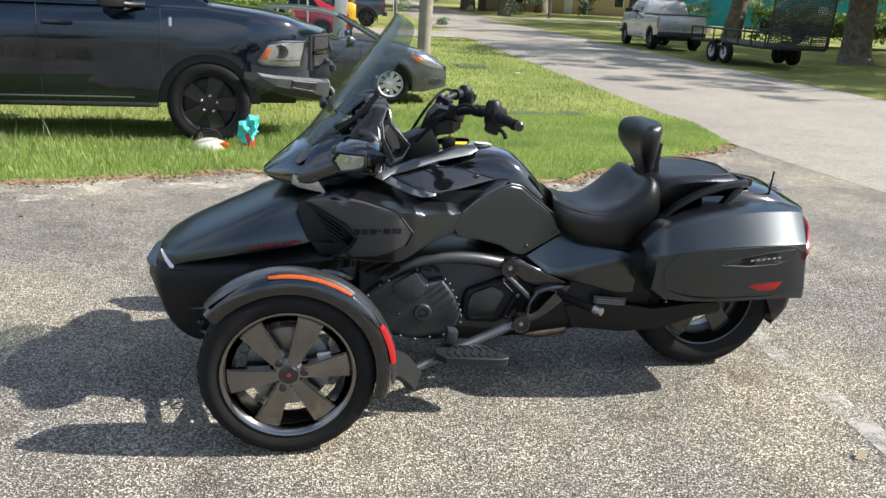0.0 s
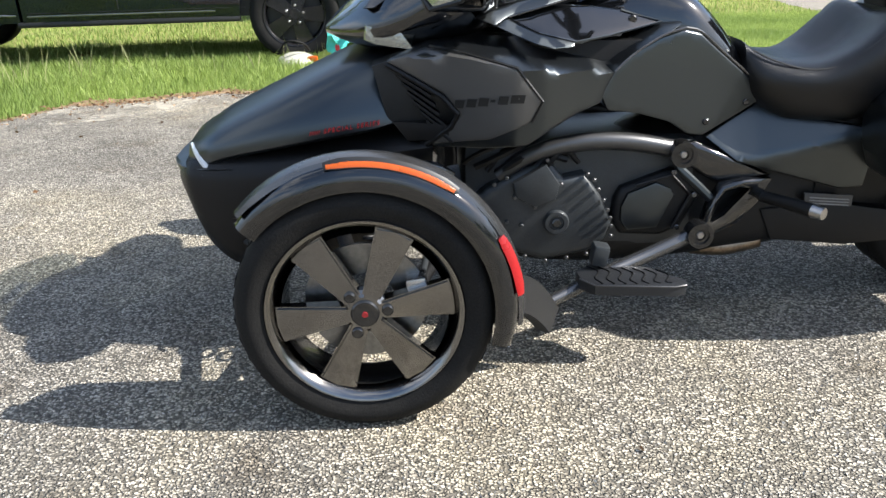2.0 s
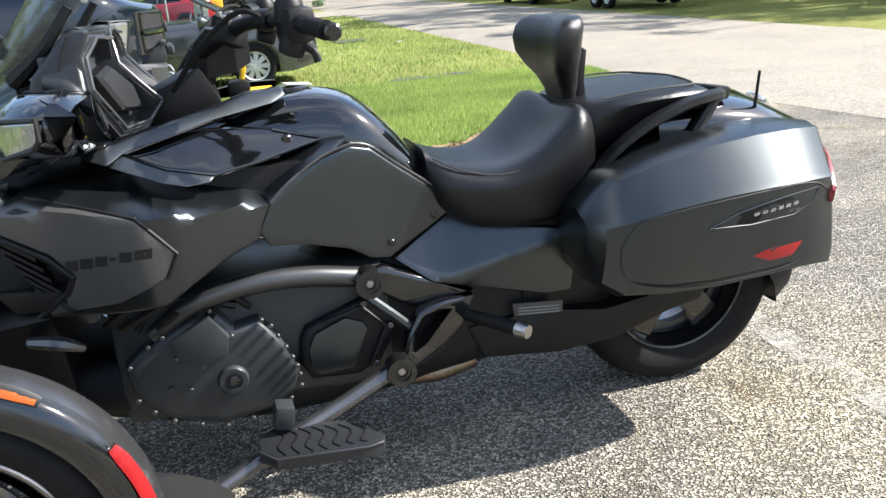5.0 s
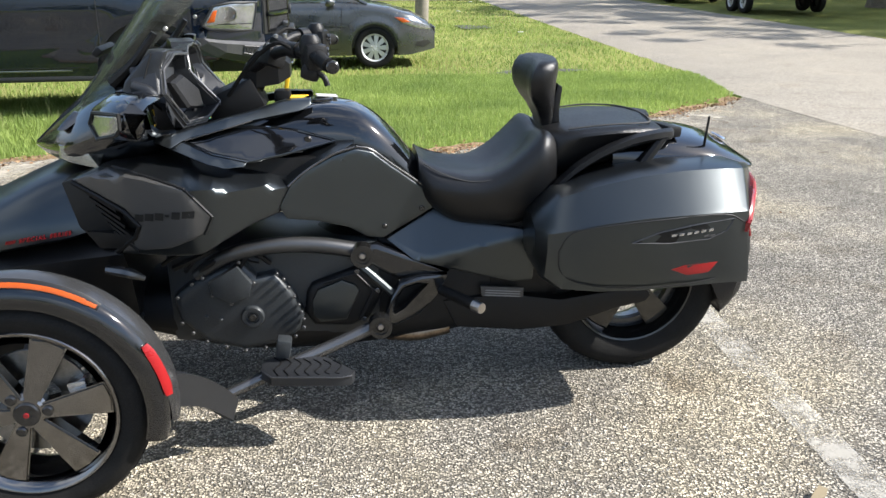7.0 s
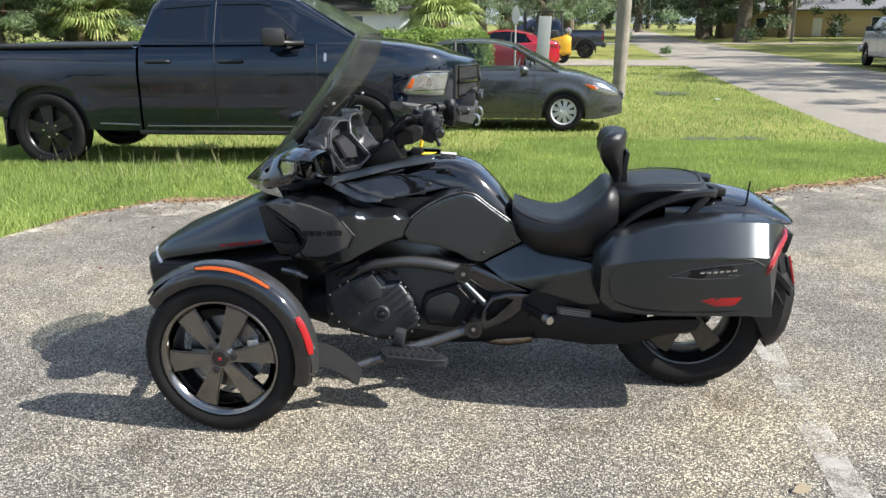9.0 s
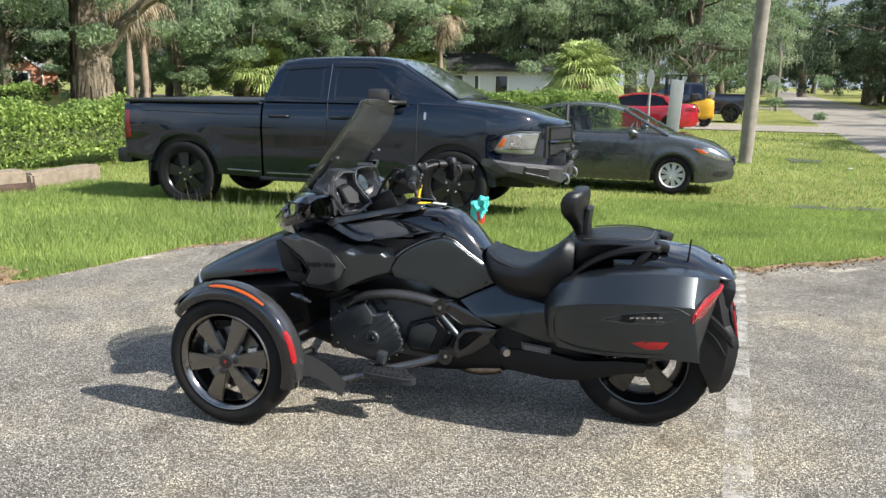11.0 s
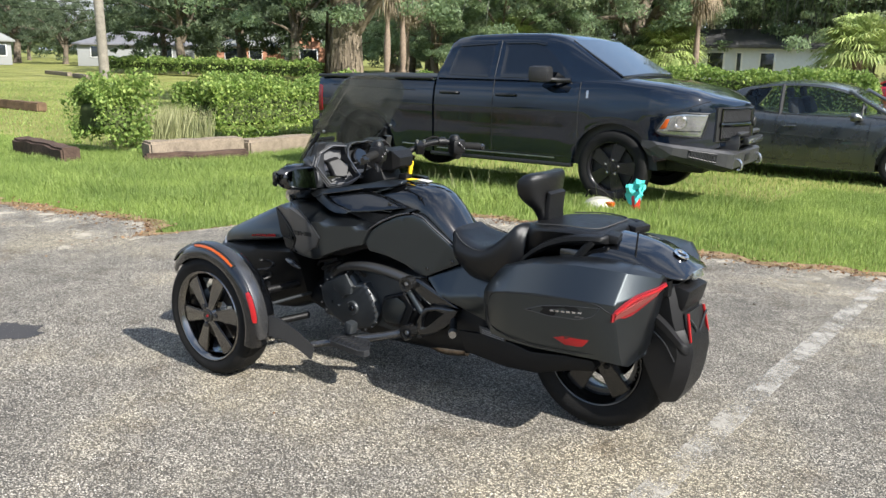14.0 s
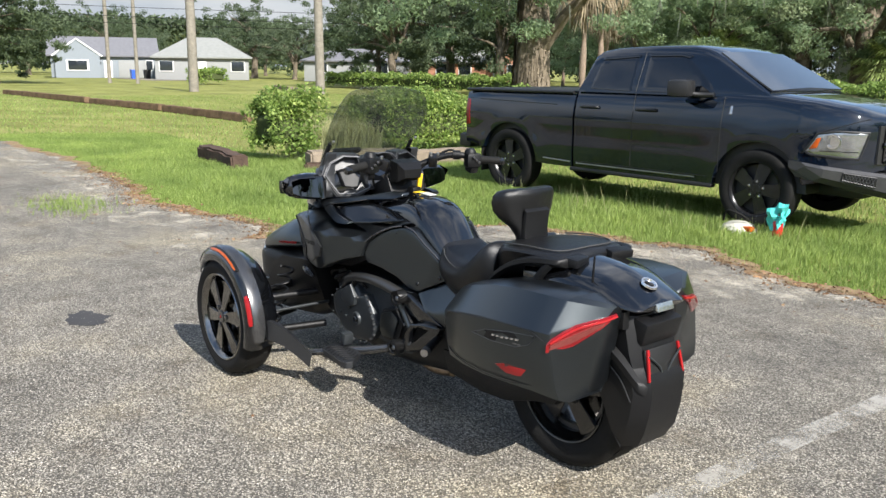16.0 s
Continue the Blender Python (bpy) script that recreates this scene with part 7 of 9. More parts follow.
sedan("sedan", "dark grey metallic four-door sedan parked on the grass", pose(1.036, 11.52, -0.325, 0, 0, 0.5), M["greycar"], M["hubcap"], M["pane"])
sedan("coupe", "bright red sedan with silver window trim", pose(-3.0, 29.6, -0.32, 0, 0, 178), M["redcar"], M["rimblack"], M["tint"])
pickup("work_truck", "dark blue pickup parked beside the drive", pose(-1.9, 41.0, -0.32, 0, 0, 180), M["navycar"], M["darkglass"], False)
pickup("silver_pickup", "silver pickup towing an open trailer", pose(13.69, 33.24, -0.32, 0, 0, 87), M["silvercar"], M["darkglass"], False)


def trailer():
    t = thing("utility_trailer", "black open utility trailer with raised mesh ramp", "trailer", m=pose(13.75, 23.4, -0.31, 0, 0, 92))
    part("deck", box(5.0, 2.0, 0.08, (0.1, 0, 0.62), 0.01), M["trimblack"], t)
    for side in (-1, 1):
        part("side_rail", tube([(-2.4, side * 1.0, 1.05), (2.6, side * 1.0, 1.05)], 0.03, 8), M["trimblack"], t)
        for i in range(7):
            part("rail_post", tube([(-2.4 + 0.83 * i, side * 1.0, 0.6), (-2.4 + 0.83 * i, side * 1.0, 1.05)], 0.025, 6), M["trimblack"], t)
        part("mudguard", lathe([(0.36, -0.12), (0.40, -0.12), (0.40, 0.12), (0.36, 0.12), (0.36, -0.12)], 16, "y", (0.0, side * 1.18, 0.36), close=False, arc=(0.1, math.pi - 0.1)), M["trimblack"], t)
        part("tongue", tube([(2.5, side * 0.7, 0.55), (3.9, 0, 0.52)], 0.05, 6), M["trimblack"], t)
        part("red_marker", box(0.04, 0.02, 0.08, (1.2, side * 1.02, 0.68), 0.005), M["red"], t)
    wheels(t, (-0.42, 0.42), 1.18, 0.34, 0.20, 0.19, 6, (M["hubcap"], M["hubcap"], M["trimblack"]), 0.07, 0.03, 0.05)
    gate = part("ramp_frame", tube([(-2.5, -0.98, 0.65), (-2.62, -0.98, 2.35), (-2.62, 0.98, 2.35), (-2.5, 0.98, 0.65)], 0.03, 6, 1), M["trimblack"], t)
    for i in range(38):
        y = -0.95 + 1.9 * i / 37
        part("gate_bar", tube([(-2.5, y, 0.65), (-2.62, y, 2.33)], 0.014, 5), M["trimblack"], gate)
    for i in range(26):
        z = 0.72 + 1.6 * i / 25
        part("gate_rung", tube([(-2.51 - 0.068 * (z - 0.65), -0.97, z), (-2.51 - 0.068 * (z - 0.65), 0.97, z)], 0.012, 5), M["trimblack"], gate)
    part("spare_wheel", lathe(smooth_line([(0.14, -0.08), (0.22, -0.10), (0.31, -0.07), (0.33, 0), (0.31, 0.07), (0.22, 0.10), (0.14, 0.08), (0.14, -0.08)], 2), 28, "y", (-0.9, -0.95, 1.05), close=False), M["rubber"], t)
    part("notice", box(0.42, 0.01, 0.22, (-1.9, -1.03, 1.75), 0.003), M["white"], t)


trailer()


def forklift():
    t = thing("forklift", "yellow forklift with black mast and roof cage", "forklift", m=pose(0.1, 34.9, -0.31, 0, 0, 180))
    part("counterweight", hull([(-0.9, [(0, 0.35), (0.45, 0.36), (0.52, 0.6), (0.45, 1.05), (0, 1.1)]), (-0.6, [(0, 0.3), (0.52, 0.32), (0.58, 0.6), (0.52, 1.15), (0, 1.18)]), (0.1, [(0, 0.3), (0.5, 0.32), (0.55, 0.55), (0.5, 0.95), (0, 0.98)]), (0.9, [(0, 0.3), (0.48, 0.3), (0.52, 0.45), (0.48, 0.6), (0, 0.62)])], 3, 3), M["liftyellow"], t)
    for sx, z1 in ((-0.55, 2.15), (0.75, 2.15)):
        for side in (-1, 1):
            part("cage_post", tube([(sx, side * 0.48, 0.9), (sx * 0.75, side * 0.48, z1)], 0.035, 6), M["trimblack"], t)
    part("cage_roof", box(1.3, 1.0, 0.05, (0.1, 0, 2.17), 0.02), M["trimblack"], t)
    part("gas_bottle", lathe([(0.001, -0.38), (0.13, -0.36), (0.16, -0.28), (0.16, 0.28), (0.13, 0.36), (0.001, 0.38)], 18, "y", (-0.75, 0, 1.36), close=False), M["silver"], t)
    for side in (-1, 1):
        part("mast_rail", box(0.10, 0.07, 2.1, (1.15, side * 0.33, 1.15), 0.015), M["trimblack"], t)
        part("fork", box(1.0, 0.10, 0.04, (1.7, side * 0.25, 0.12), 0.01), M["trimblack"], t)
    part("seat", box(0.45, 0.45, 0.5, (-0.1, 0, 1.15), 0.08), M["cloth"], t)
    part("flag", box(0.02, 0.20, 0.18, (-0.75, 0.40, 1.45), 0.005), M["redpaint"], t)
    wheels(t, (-0.55, 0.75), 0.45, 0.28, 0.18, 0.13, 5, (M["trimblack"], M["trimblack"], M["trimblack"]), 0.06, 0.03, 0.04)


forklift()

# ---- plants ----


def leaf_mat(name, a, b, through=0.35, island=0.25):
    """A thin leaf: light goes through it in part; each leaf has its own shade."""
    m, n, l, bs = node_mat(name)
    geo = n.new("ShaderNodeNewGeometry")
    co = n.new("ShaderNodeTexCoord")
    r = ramp_node(n, l, geo.outputs["Random Per Island"], [(0.0, tuple(v * (1 - island) for v in a)), (0.5, a), (1.0, b)])
    big = ramp_node(n, l, noise_node(n, l, co, 0.8, 3.0).outputs["Fac"], [(0.3, (0.7, 0.75, 0.7)), (0.7, (1.2, 1.15, 1.1))])
    col = mix_node(n, l, 1.0, r.outputs["Color"], big.outputs["Color"], "MULTIPLY")
    l.new(col, bs.inputs["Base Color"])
    bs.inputs["Roughness"].default_value = 0.55
    bs.inputs["Specular IOR Level"].default_value = 0.3
    tr, mx = n.new("ShaderNodeBsdfTranslucent"), n.new("ShaderNodeMixShader")
    l.new(col, tr.inputs["Color"])
    mx.inputs[0].default_value = through
    l.new(bs.outputs[0], mx.inputs[1])
    l.new(tr.outputs[0], mx.inputs[2])
    l.new(mx.outputs[0], n["Material Output"].inputs["Surface"])
    return m


M["blade"] = leaf_mat("grass_blades", (0.250, 0.345, 0.088), (0.405, 0.49, 0.175), 0.5)
# brighter copy of the palm frond colour, with sunlight put into the tone
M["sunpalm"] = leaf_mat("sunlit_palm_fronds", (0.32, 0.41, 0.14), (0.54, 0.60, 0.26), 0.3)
M["straw"] = leaf_mat("dry_stems", (0.30, 0.31, 0.15), (0.46, 0.45, 0.26), 0.2)
M["hedgeleaf"] = leaf_mat("hedge_leaves", (0.185, 0.285, 0.066), (0.43, 0.52, 0.16), 0.45)
# oak leaf tone lightened and blued in place of distance haze
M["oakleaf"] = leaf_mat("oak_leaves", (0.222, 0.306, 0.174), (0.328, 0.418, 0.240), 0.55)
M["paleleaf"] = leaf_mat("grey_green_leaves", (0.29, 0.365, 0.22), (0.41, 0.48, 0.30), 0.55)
# darker copies of both leaf colours: far shade is put into the tone
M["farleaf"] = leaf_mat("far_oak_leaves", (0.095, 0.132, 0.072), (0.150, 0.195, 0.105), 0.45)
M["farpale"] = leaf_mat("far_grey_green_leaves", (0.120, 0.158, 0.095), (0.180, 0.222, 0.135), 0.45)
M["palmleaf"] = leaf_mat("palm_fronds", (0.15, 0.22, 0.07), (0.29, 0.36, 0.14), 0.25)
M["deadfrond"] = leaf_mat("dead_palm_fronds", (0.215, 0.170, 0.110), (0.36, 0.295, 0.20), 0.15)
M["moss"] = leaf_mat("hanging_moss", (0.10, 0.115, 0.085), (0.17, 0.18, 0.14), 0.3)
M["litter"] = leaf_mat("fallen_leaves", (0.17, 0.090, 0.045), (0.34, 0.215, 0.12), 0.1)
M["barkstrip"] = mat("grey_tan_bark_strips", (0.17, 0.138, 0.10), 0.95, var=0.4, scale=4, fine=40, spec=0.1, island=0.4)
M["bark"] = mat("furrowed_bark", (0.115, 0.092, 0.068), 0.95, var=0.5, scale=5, fine=30, bump=1.0, spec=0.1, col2=(0.24, 0.20, 0.15))
M["palmbark"] = mat("palm_bark", (0.22, 0.17, 0.13), 0.95, var=0.35, scale=8, fine=30, bump=1.0, spec=0.1)
M["polewood"] = mat("weathered_pole_wood", (0.215, 0.195, 0.16), 0.85, var=0.35, scale=4, fine=60, bump=0.6, spec=0.2)
M["tiewood"] = mat("bleached_timber", (0.215, 0.175, 0.13), 0.9, var=0.4, scale=7, fine=50, bump=0.8, spec=0.15)
M["brownlog"] = mat("brown_weathered_timber", (0.15, 0.098, 0.06), 0.9, var=0.5, scale=3, fine=40, bump=0.8, spec=0.15)
M["darktie"] = mat("dark_creosote_timber", (0.075, 0.050, 0.038), 0.9, var=0.5, scale=7, fine=50, bump=0.8, spec=0.15)
# near-black green for hedge cores: the shade between leaves as a colour
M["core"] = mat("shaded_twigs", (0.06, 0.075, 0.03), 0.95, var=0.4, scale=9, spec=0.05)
rng = np.random.default_rng(7)


def facets(name, pts, material, parent=None, label="", category="", kind=""):
    """One mesh of many loose triangles or quads: pts of shape (count, corners, 3)."""
    n, k = pts.shape[0], pts.shape[1]
    me = bpy.data.meshes.new(name)
    me.vertices.add(n * k)
    me.loops.add(n * k)
    me.polygons.add(n)
    me.vertices.foreach_set("co", np.ascontiguousarray(pts, np.float32).ravel())
    me.loops.foreach_set("vertex_index", np.arange(n * k, dtype=np.int32))
    me.polygons.foreach_set("loop_start", np.arange(0, n * k, k, dtype=np.int32))
    me.update(calc_edges=True)
    me.materials.append(material)
    ob = new(name, me)
    ob.parent = parent
    return tagged(ob, label, category, kind=kind)


def leaves(centers, size, flat=0.0, long=1.0, slim=False):
    """Loose leaves (diamonds, or slim triangles) round the centers, turned at random; flat: how far they lie level."""
    n = len(centers)
    a = rng.normal(size=(n, 3))
    a[:, 2] *= 1 - flat
    a /= np.linalg.norm(a, axis=1)[:, None]
    b = np.cross(a, rng.normal(size=(n, 3)))
    b /= np.linalg.norm(b, axis=1)[:, None]
    s = (size * rng.uniform(0.6, 1.35, n))[:, None]
    c = np.asarray(centers)
    w = np.cross(a, b) * s * 0.28 * rng.uniform(0.5, 1.4, n)[:, None]
    if slim:
        return np.stack([c - a * s * long * 0.5 + b * s * 0.22, c - a * s * long * 0.5 - b * s * 0.22, c + a * s * long * 0.5 + w * 0.3], 1)
    return np.stack([c - a * s * long * 0.5, c + b * s * 0.28 + w * 0.3, c + a * s * long * 0.5, c - b * s * 0.28 + w * 0.3], 1)


GZ = np.vectorize(ground_z)
EX, EY = np.array([p[0] for p in EDGE]), np.array([p[1] for p in EDGE])


def blades(x, y, h, wide=0.008, sway=0.38):
    n = len(x)
    z = GZ(x, y) - 0.03
    a = rng.uniform(0, math.tau, n)
    d = np.stack([np.cos(a), np.sin(a), np.zeros(n)], 1)
    lean = np.stack([rng.normal(0, sway, n) * h, rng.normal(0, sway, n) * h, np.zeros(n)], 1)
    p = np.stack([x, y, z], 1)
    w = (wide * rng.uniform(0.7, 1.4, n))[:, None]
    up = np.stack([np.zeros(n), np.zeros(n), h + 0.03], 1)
    return np.stack([p - d * w, p + d * w, p + up * 0.62 + lean * 0.55 + d * w * 0.6, p + up + lean], 1)


def sow(n, x0, x1, y0, y1, hmin, hmax, wide, patch=0.0):
    x, y = rng.uniform(x0, x1, n), rng.uniform(y0, y1, n)
    e = np.interp(x, EX, EY) + ragged(x)
    keep = (y > e - 0.02 + 0.22 * rng.uniform(0, 1, n) ** 2.5) & (x < np.where(y < 6.9, 5.12, 5.1 + np.clip((y - 6.9) / 3.0, 0, 1) * 0.6 + 0.06))
    x, y, e = x[keep], y[keep], e[keep]
    clump = 0.5 + 0.5 * np.sin(x * 2.3 + 1.7 * np.sin(y * 1.9)) * np.sin(y * 2.9 + np.sin(x * 1.3))
    near = np.clip((y - e) / 0.9, 0.35, 1)
    h = (hmin + (hmax - hmin) * rng.uniform(0, 1, len(x)) ** 1.3) * (0.7 + 0.5 * clump) * near
    return blades(x, y, h, wide)


tufts = [
    sow(200000, -9.0, 0.2, 1.0, 7.2, 0.030, 0.105, 0.004),
    sow(110000, 0.2, 5.6, 3.6, 9.5, 0.02, 0.045, 0.004),
    sow(80000, -16.0, -2.6, 0.7, 4.5, 0.02, 0.05, 0.006),
    sow(70000, -16.0, 5.6, 7.0, 20.0, 0.02, 0.04, 0.007),
    sow(34000, -45.0, -9.0, 1.0, 26.0, 0.02, 0.04, 0.013),
    sow(30000, -30.0, 5.7, 20.0, 32.0, 0.02, 0.04, 0.013),
]
facets("lawn_grass", np.concatenate(tufts), M["blade"], None, "dense bright green lawn grass", "grass", "stuff")
# weeds in the lot's cracks, seed stems by the truck, litter along the lawn's edge
wx, wy = rng.normal(-5.5, 0.33, 900), rng.normal(0.0, 0.20, 900)
facets("weed_patch", blades(wx, wy, rng.uniform(0.02, 0.075, 900), 0.005), M["blade"], None, "low weeds growing through the asphalt", "weeds", "stuff")
sx, sy = np.concatenate([rng.uniform(-4.6, -0.4, 50) + 0.35 * rng.normal(size=50), rng.uniform(-4.0, -2.4, 30)]), np.concatenate([rng.uniform(4.7, 5.6, 50), rng.uniform(4.2, 4.9, 30)])
facets("seed_stems", np.concatenate([blades(sx, sy, rng.uniform(0.14, 0.36, 80), 0.0012, 0.16), blades(sx + 0.03, sy, rng.uniform(0.10, 0.22, 80), 0.002, 0.2)]), M["straw"], None, "tall dry grass stems beside the truck", "grass stems", "stuff")
lx = rng.uniform(-9.0, 5.0, 3000)
ly = np.interp(lx, EX, EY) + ragged(lx) + rng.normal(-0.02, 0.13, 3000)
facets("leaf_litter", leaves(np.stack([lx, ly, GZ(lx, ly) + 0.008], 1), 0.028, 0.85), M["litter"], None, "brown leaf litter along the lawn edge", "leaf litter", "stuff")
tx = rng.uniform(-9.0, 4.5, 420)
ty = np.interp(tx, EX, EY) - rng.exponential(0.9, 420)
facets("stray_leaves", leaves(np.stack([tx, ty, GZ(tx, ty) + 0.006], 1), 0.022, 0.9), M["litter"], None, "small stray dry leaves on the asphalt", "leaves", "stuff")
one = facets("fallen_leaf", leaves(np.array([(1.95, -0.80, 0.008)]), 0.07, 0.97), M["deadfrond"], None, "single curled tan leaf on the asphalt", "leaf")
px, py = np.concatenate([rng.uniform(-4.0, 4.5, 9000), rng.uniform(-2.0, 3.2, 46000)]), np.concatenate([rng.uniform(-2.0, 3.6, 9000), rng.uniform(-2.3, 0.9, 46000)])
gx2 = leaves(np.stack([px, py, GZ(px, py) + 0.002], 1), 0.0080, 0.6, 0.8)
M["chips"] = mat("loose_stone_chips", (0.36, 0.335, 0.295), 0.9, var=0.4, scale=30, island=0.6)
facets("loose_chips", gx2, M["chips"], None, "loose pale stone chips on the asphalt", "gravel", "stuff")
dirt_cols = []
for x in steps(-14, 5.0, 300):
    e = edge_y(x)
    dirt_cols.append((x, [e - 0.07 - 0.09 * noise.noise((x * 3, 1, 0)), e + 0.08, e + 0.14 + 0.10 * noise.noise((x * 3, 8, 0))]))
surface("lawn_edge", dirt_cols, M["dirt"], 0.003, label="bare brown dirt along the lawn's edge", category="dirt")


def hedge(label, x0, x1, y0, y1, h, count, size, rough=0.25, category="hedge", name="hedge", leaf="hedgeleaf"):
    """A clipped hedge that has grown out: a solid core coloured as inner shade and many leaves on and near its skin."""
    t = thing(name, label, category, m=pose((x0 + x1) / 2, (y0 + y1) / 2, ground_z(0, (y0 + y1) / 2)))
    sx, sy = (x1 - x0) / 2, (y1 - y0) / 2
    box3 = np.array([sx, sy, h / 2])
    area = np.array([sy * h, sx * h, 2.2 * sx * sy])
    ax = rng.choice(3, count, p=area / area.sum())
    d = rng.uniform(-1, 1, (count, 3))
    d[np.arange(count), ax] = np.where(rng.uniform(size=count) < 0.5, -1.0, 1.0)
    low_top = (ax == 2) & (d[:, 2] < 0)
    d[low_top, 2] = 1.0
    small = min(sx, sy, h / 2)
    c = d * box3
    inner = np.clip(c, -(box3 - small * 0.75), box3 - small * 0.75)
    arm = c - inner
    n3 = arm / np.maximum(np.linalg.norm(arm, axis=1), 1e-6)[:, None]
    c = inner + n3 * np.minimum(np.linalg.norm(arm, axis=1), small * 0.84)[:, None]
    k = np.sin(c[:, 0] * 1.9 + 1) * np.sin(c[:, 1] * 2.1 + 0.7) + 0.6 * np.sin(c[:, 0] * 5.1 + 2) * np.sin(c[:, 2] * 4 + c[:, 1] * 4.7)
    c = c + n3 * (rough * (0.5 * k - 0.30 - np.abs(rng.normal(0, 0.5, count))))[:, None] + np.array([0, 0, h / 2 - 0.02])
    c[:, 2] = np.maximum(c[:, 2], 0.03)
    facets("foliage", leaves(c, size), M[leaf], t)
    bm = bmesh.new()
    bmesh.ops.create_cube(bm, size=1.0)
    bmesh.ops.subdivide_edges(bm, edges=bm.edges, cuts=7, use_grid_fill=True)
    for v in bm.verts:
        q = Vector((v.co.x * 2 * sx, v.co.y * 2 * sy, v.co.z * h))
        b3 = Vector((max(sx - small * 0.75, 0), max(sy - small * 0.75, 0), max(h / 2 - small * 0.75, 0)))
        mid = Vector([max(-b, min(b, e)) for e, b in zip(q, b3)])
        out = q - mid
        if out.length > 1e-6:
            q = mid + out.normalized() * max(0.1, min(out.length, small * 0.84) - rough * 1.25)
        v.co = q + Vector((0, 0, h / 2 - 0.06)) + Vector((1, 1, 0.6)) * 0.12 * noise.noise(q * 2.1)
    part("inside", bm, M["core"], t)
    return t


hedge("long dense green hedge behind the timbers", -11.6, -9.9, 6.9, 14.0, 1.32, 26000, 0.076, 0.36)
hedge("long dense green hedge behind the parked cars", -11.5, -0.9, 19.0, 20.6, 1.60, 22000, 0.09)
hedge("rounded leafy shrub at the lawn's edge", -9.9, -8.6, 3.72, 4.92, 1.20, 7500, 0.070, 0.55, "shrub", "shrub")
hedge("far hedge along the lots", -60, -36, 34, 36.0, 1.35, 9000, 0.20, 0.35)
hedge("low shrubs before the far houses", -73, -69.5, 27, 30, 1.5, 2500, 0.22, 0.6, "shrubs", "shrub")
hedge("shrubs in the shade beside the road", 21, 34, 36, 39, 1.8, 6000, 0.2, 0.5, "shrubs", "shrub")
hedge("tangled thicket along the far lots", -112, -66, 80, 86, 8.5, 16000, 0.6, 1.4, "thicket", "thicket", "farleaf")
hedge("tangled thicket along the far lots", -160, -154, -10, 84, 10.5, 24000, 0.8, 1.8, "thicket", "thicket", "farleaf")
# rank grass between shrub and hedge
rx2, ry2 = rng.uniform(-10.6, -9.5, 3500), rng.uniform(5.1, 6.6, 3500)
facets("rank_grass", blades(rx2, ry2, rng.uniform(0.2, 0.75, 3500), 0.005, 0.14), M["straw"], None, "tall pale rank grass between shrub and hedge", "tall grass", "stuff")


def timber(label, a, b, w, h, material):
    """A weathered squared timber lying on the ground from a to b."""
    a, b = Vector(a), Vector(b)
    L, ang = (b - a).length, math.atan2((b - a).y, (b - a).x)
    bm = bmesh.new()
    bmesh.ops.create_cube(bm, size=1.0)
    bmesh.ops.scale(bm, vec=(L, w, h), verts=bm.verts)
    bmesh.ops.bevel(bm, geom=list(bm.edges), offset=0.03, segments=2, affect="EDGES")
    bmesh.ops.subdivide_edges(bm, edges=[e for e in bm.edges if abs(e.verts[0].co.x - e.verts[1].co.x) > L * 0.5], cuts=14, use_grid_fill=True)
    for v in bm.verts:
        v.co += Vector((0.3, 1, 1)) * 0.022 * noise.noise(v.co * 3.3 + Vector((a.x, 0, 0))) + Vector((0, 1, 1)) * 0.012 * noise.noise(v.co * Vector((1.5, 14, 14)))
    ob = link("timber", bm, material, None, smooth=35)
    c = (a + b) / 2
    ob.matrix_world = pose(c.x, c.y, ground_z(0, c.y) + h / 2 - 0.02, 0, 0, math.degrees(ang))
    return tagged(ob, label, "timber", "timbers along the lawn")


timber("bleached thick timber lying before the hedge", (-7.95, 4.15, 0), (-7.72, 5.72, 0), 0.30, 0.30, M["tiewood"])
timber("bleached thick timber lying before the hedge", (-7.72, 5.78, 0), (-7.85, 7.32, 0), 0.28, 0.28, M["tiewood"])
timber("dark split timber lying on the grass", (-7.70, 3.95, 0), (-7.22, 5.45, 0), 0.17, 0.15, M["darktie"])
timber("short dark timber lying on the grass", (-9.95, 3.28, 0), (-8.05, 3.05, 0), 0.26, 0.24, M["darktie"])
for a, b, q in (((-27.6, 8.9, 0), (-20.7, 9.1, 0), "brownlog"), ((-34.6, 8.2, 0), (-27.9, 8.9, 0), "brownlog"), ((-47, 7.1, 0), (-34.9, 8.1, 0), "brownlog"), ((-58, 28.5, 0), (-52, 27.0, 0), "tiewood"), ((-50.5, 26.5, 0), (-45.5, 24.6, 0), "tiewood")):
    timber("long weathered timber edging the far lawn", a, b, 0.30, 0.25, M[q])


def crown(parent, limbs, clumps, count, spread, leaf, material):
    """Clumps of leaves round the ends of the limbs."""
    out = []
    for i in range(clumps):
        base = limbs[rng.integers(len(limbs))]
        c = np.array(base) + rng.normal(size=3) * np.array(spread)
        r = rng.uniform(0.45, 1.0) * spread[0] * 0.42
        per = int(2 * count)
        q = rng.normal(size=(per, 3))
        q /= np.linalg.norm(q, axis=1)[:, None]
        q *= (rng.uniform(0, 1, per) ** 0.45)[:, None] * r * np.array([1.25, 1.25, 0.72])
        out.append(c + q)
    return facets("crown", leaves(np.concatenate(out), leaf * 0.80, slim=True), material, parent)


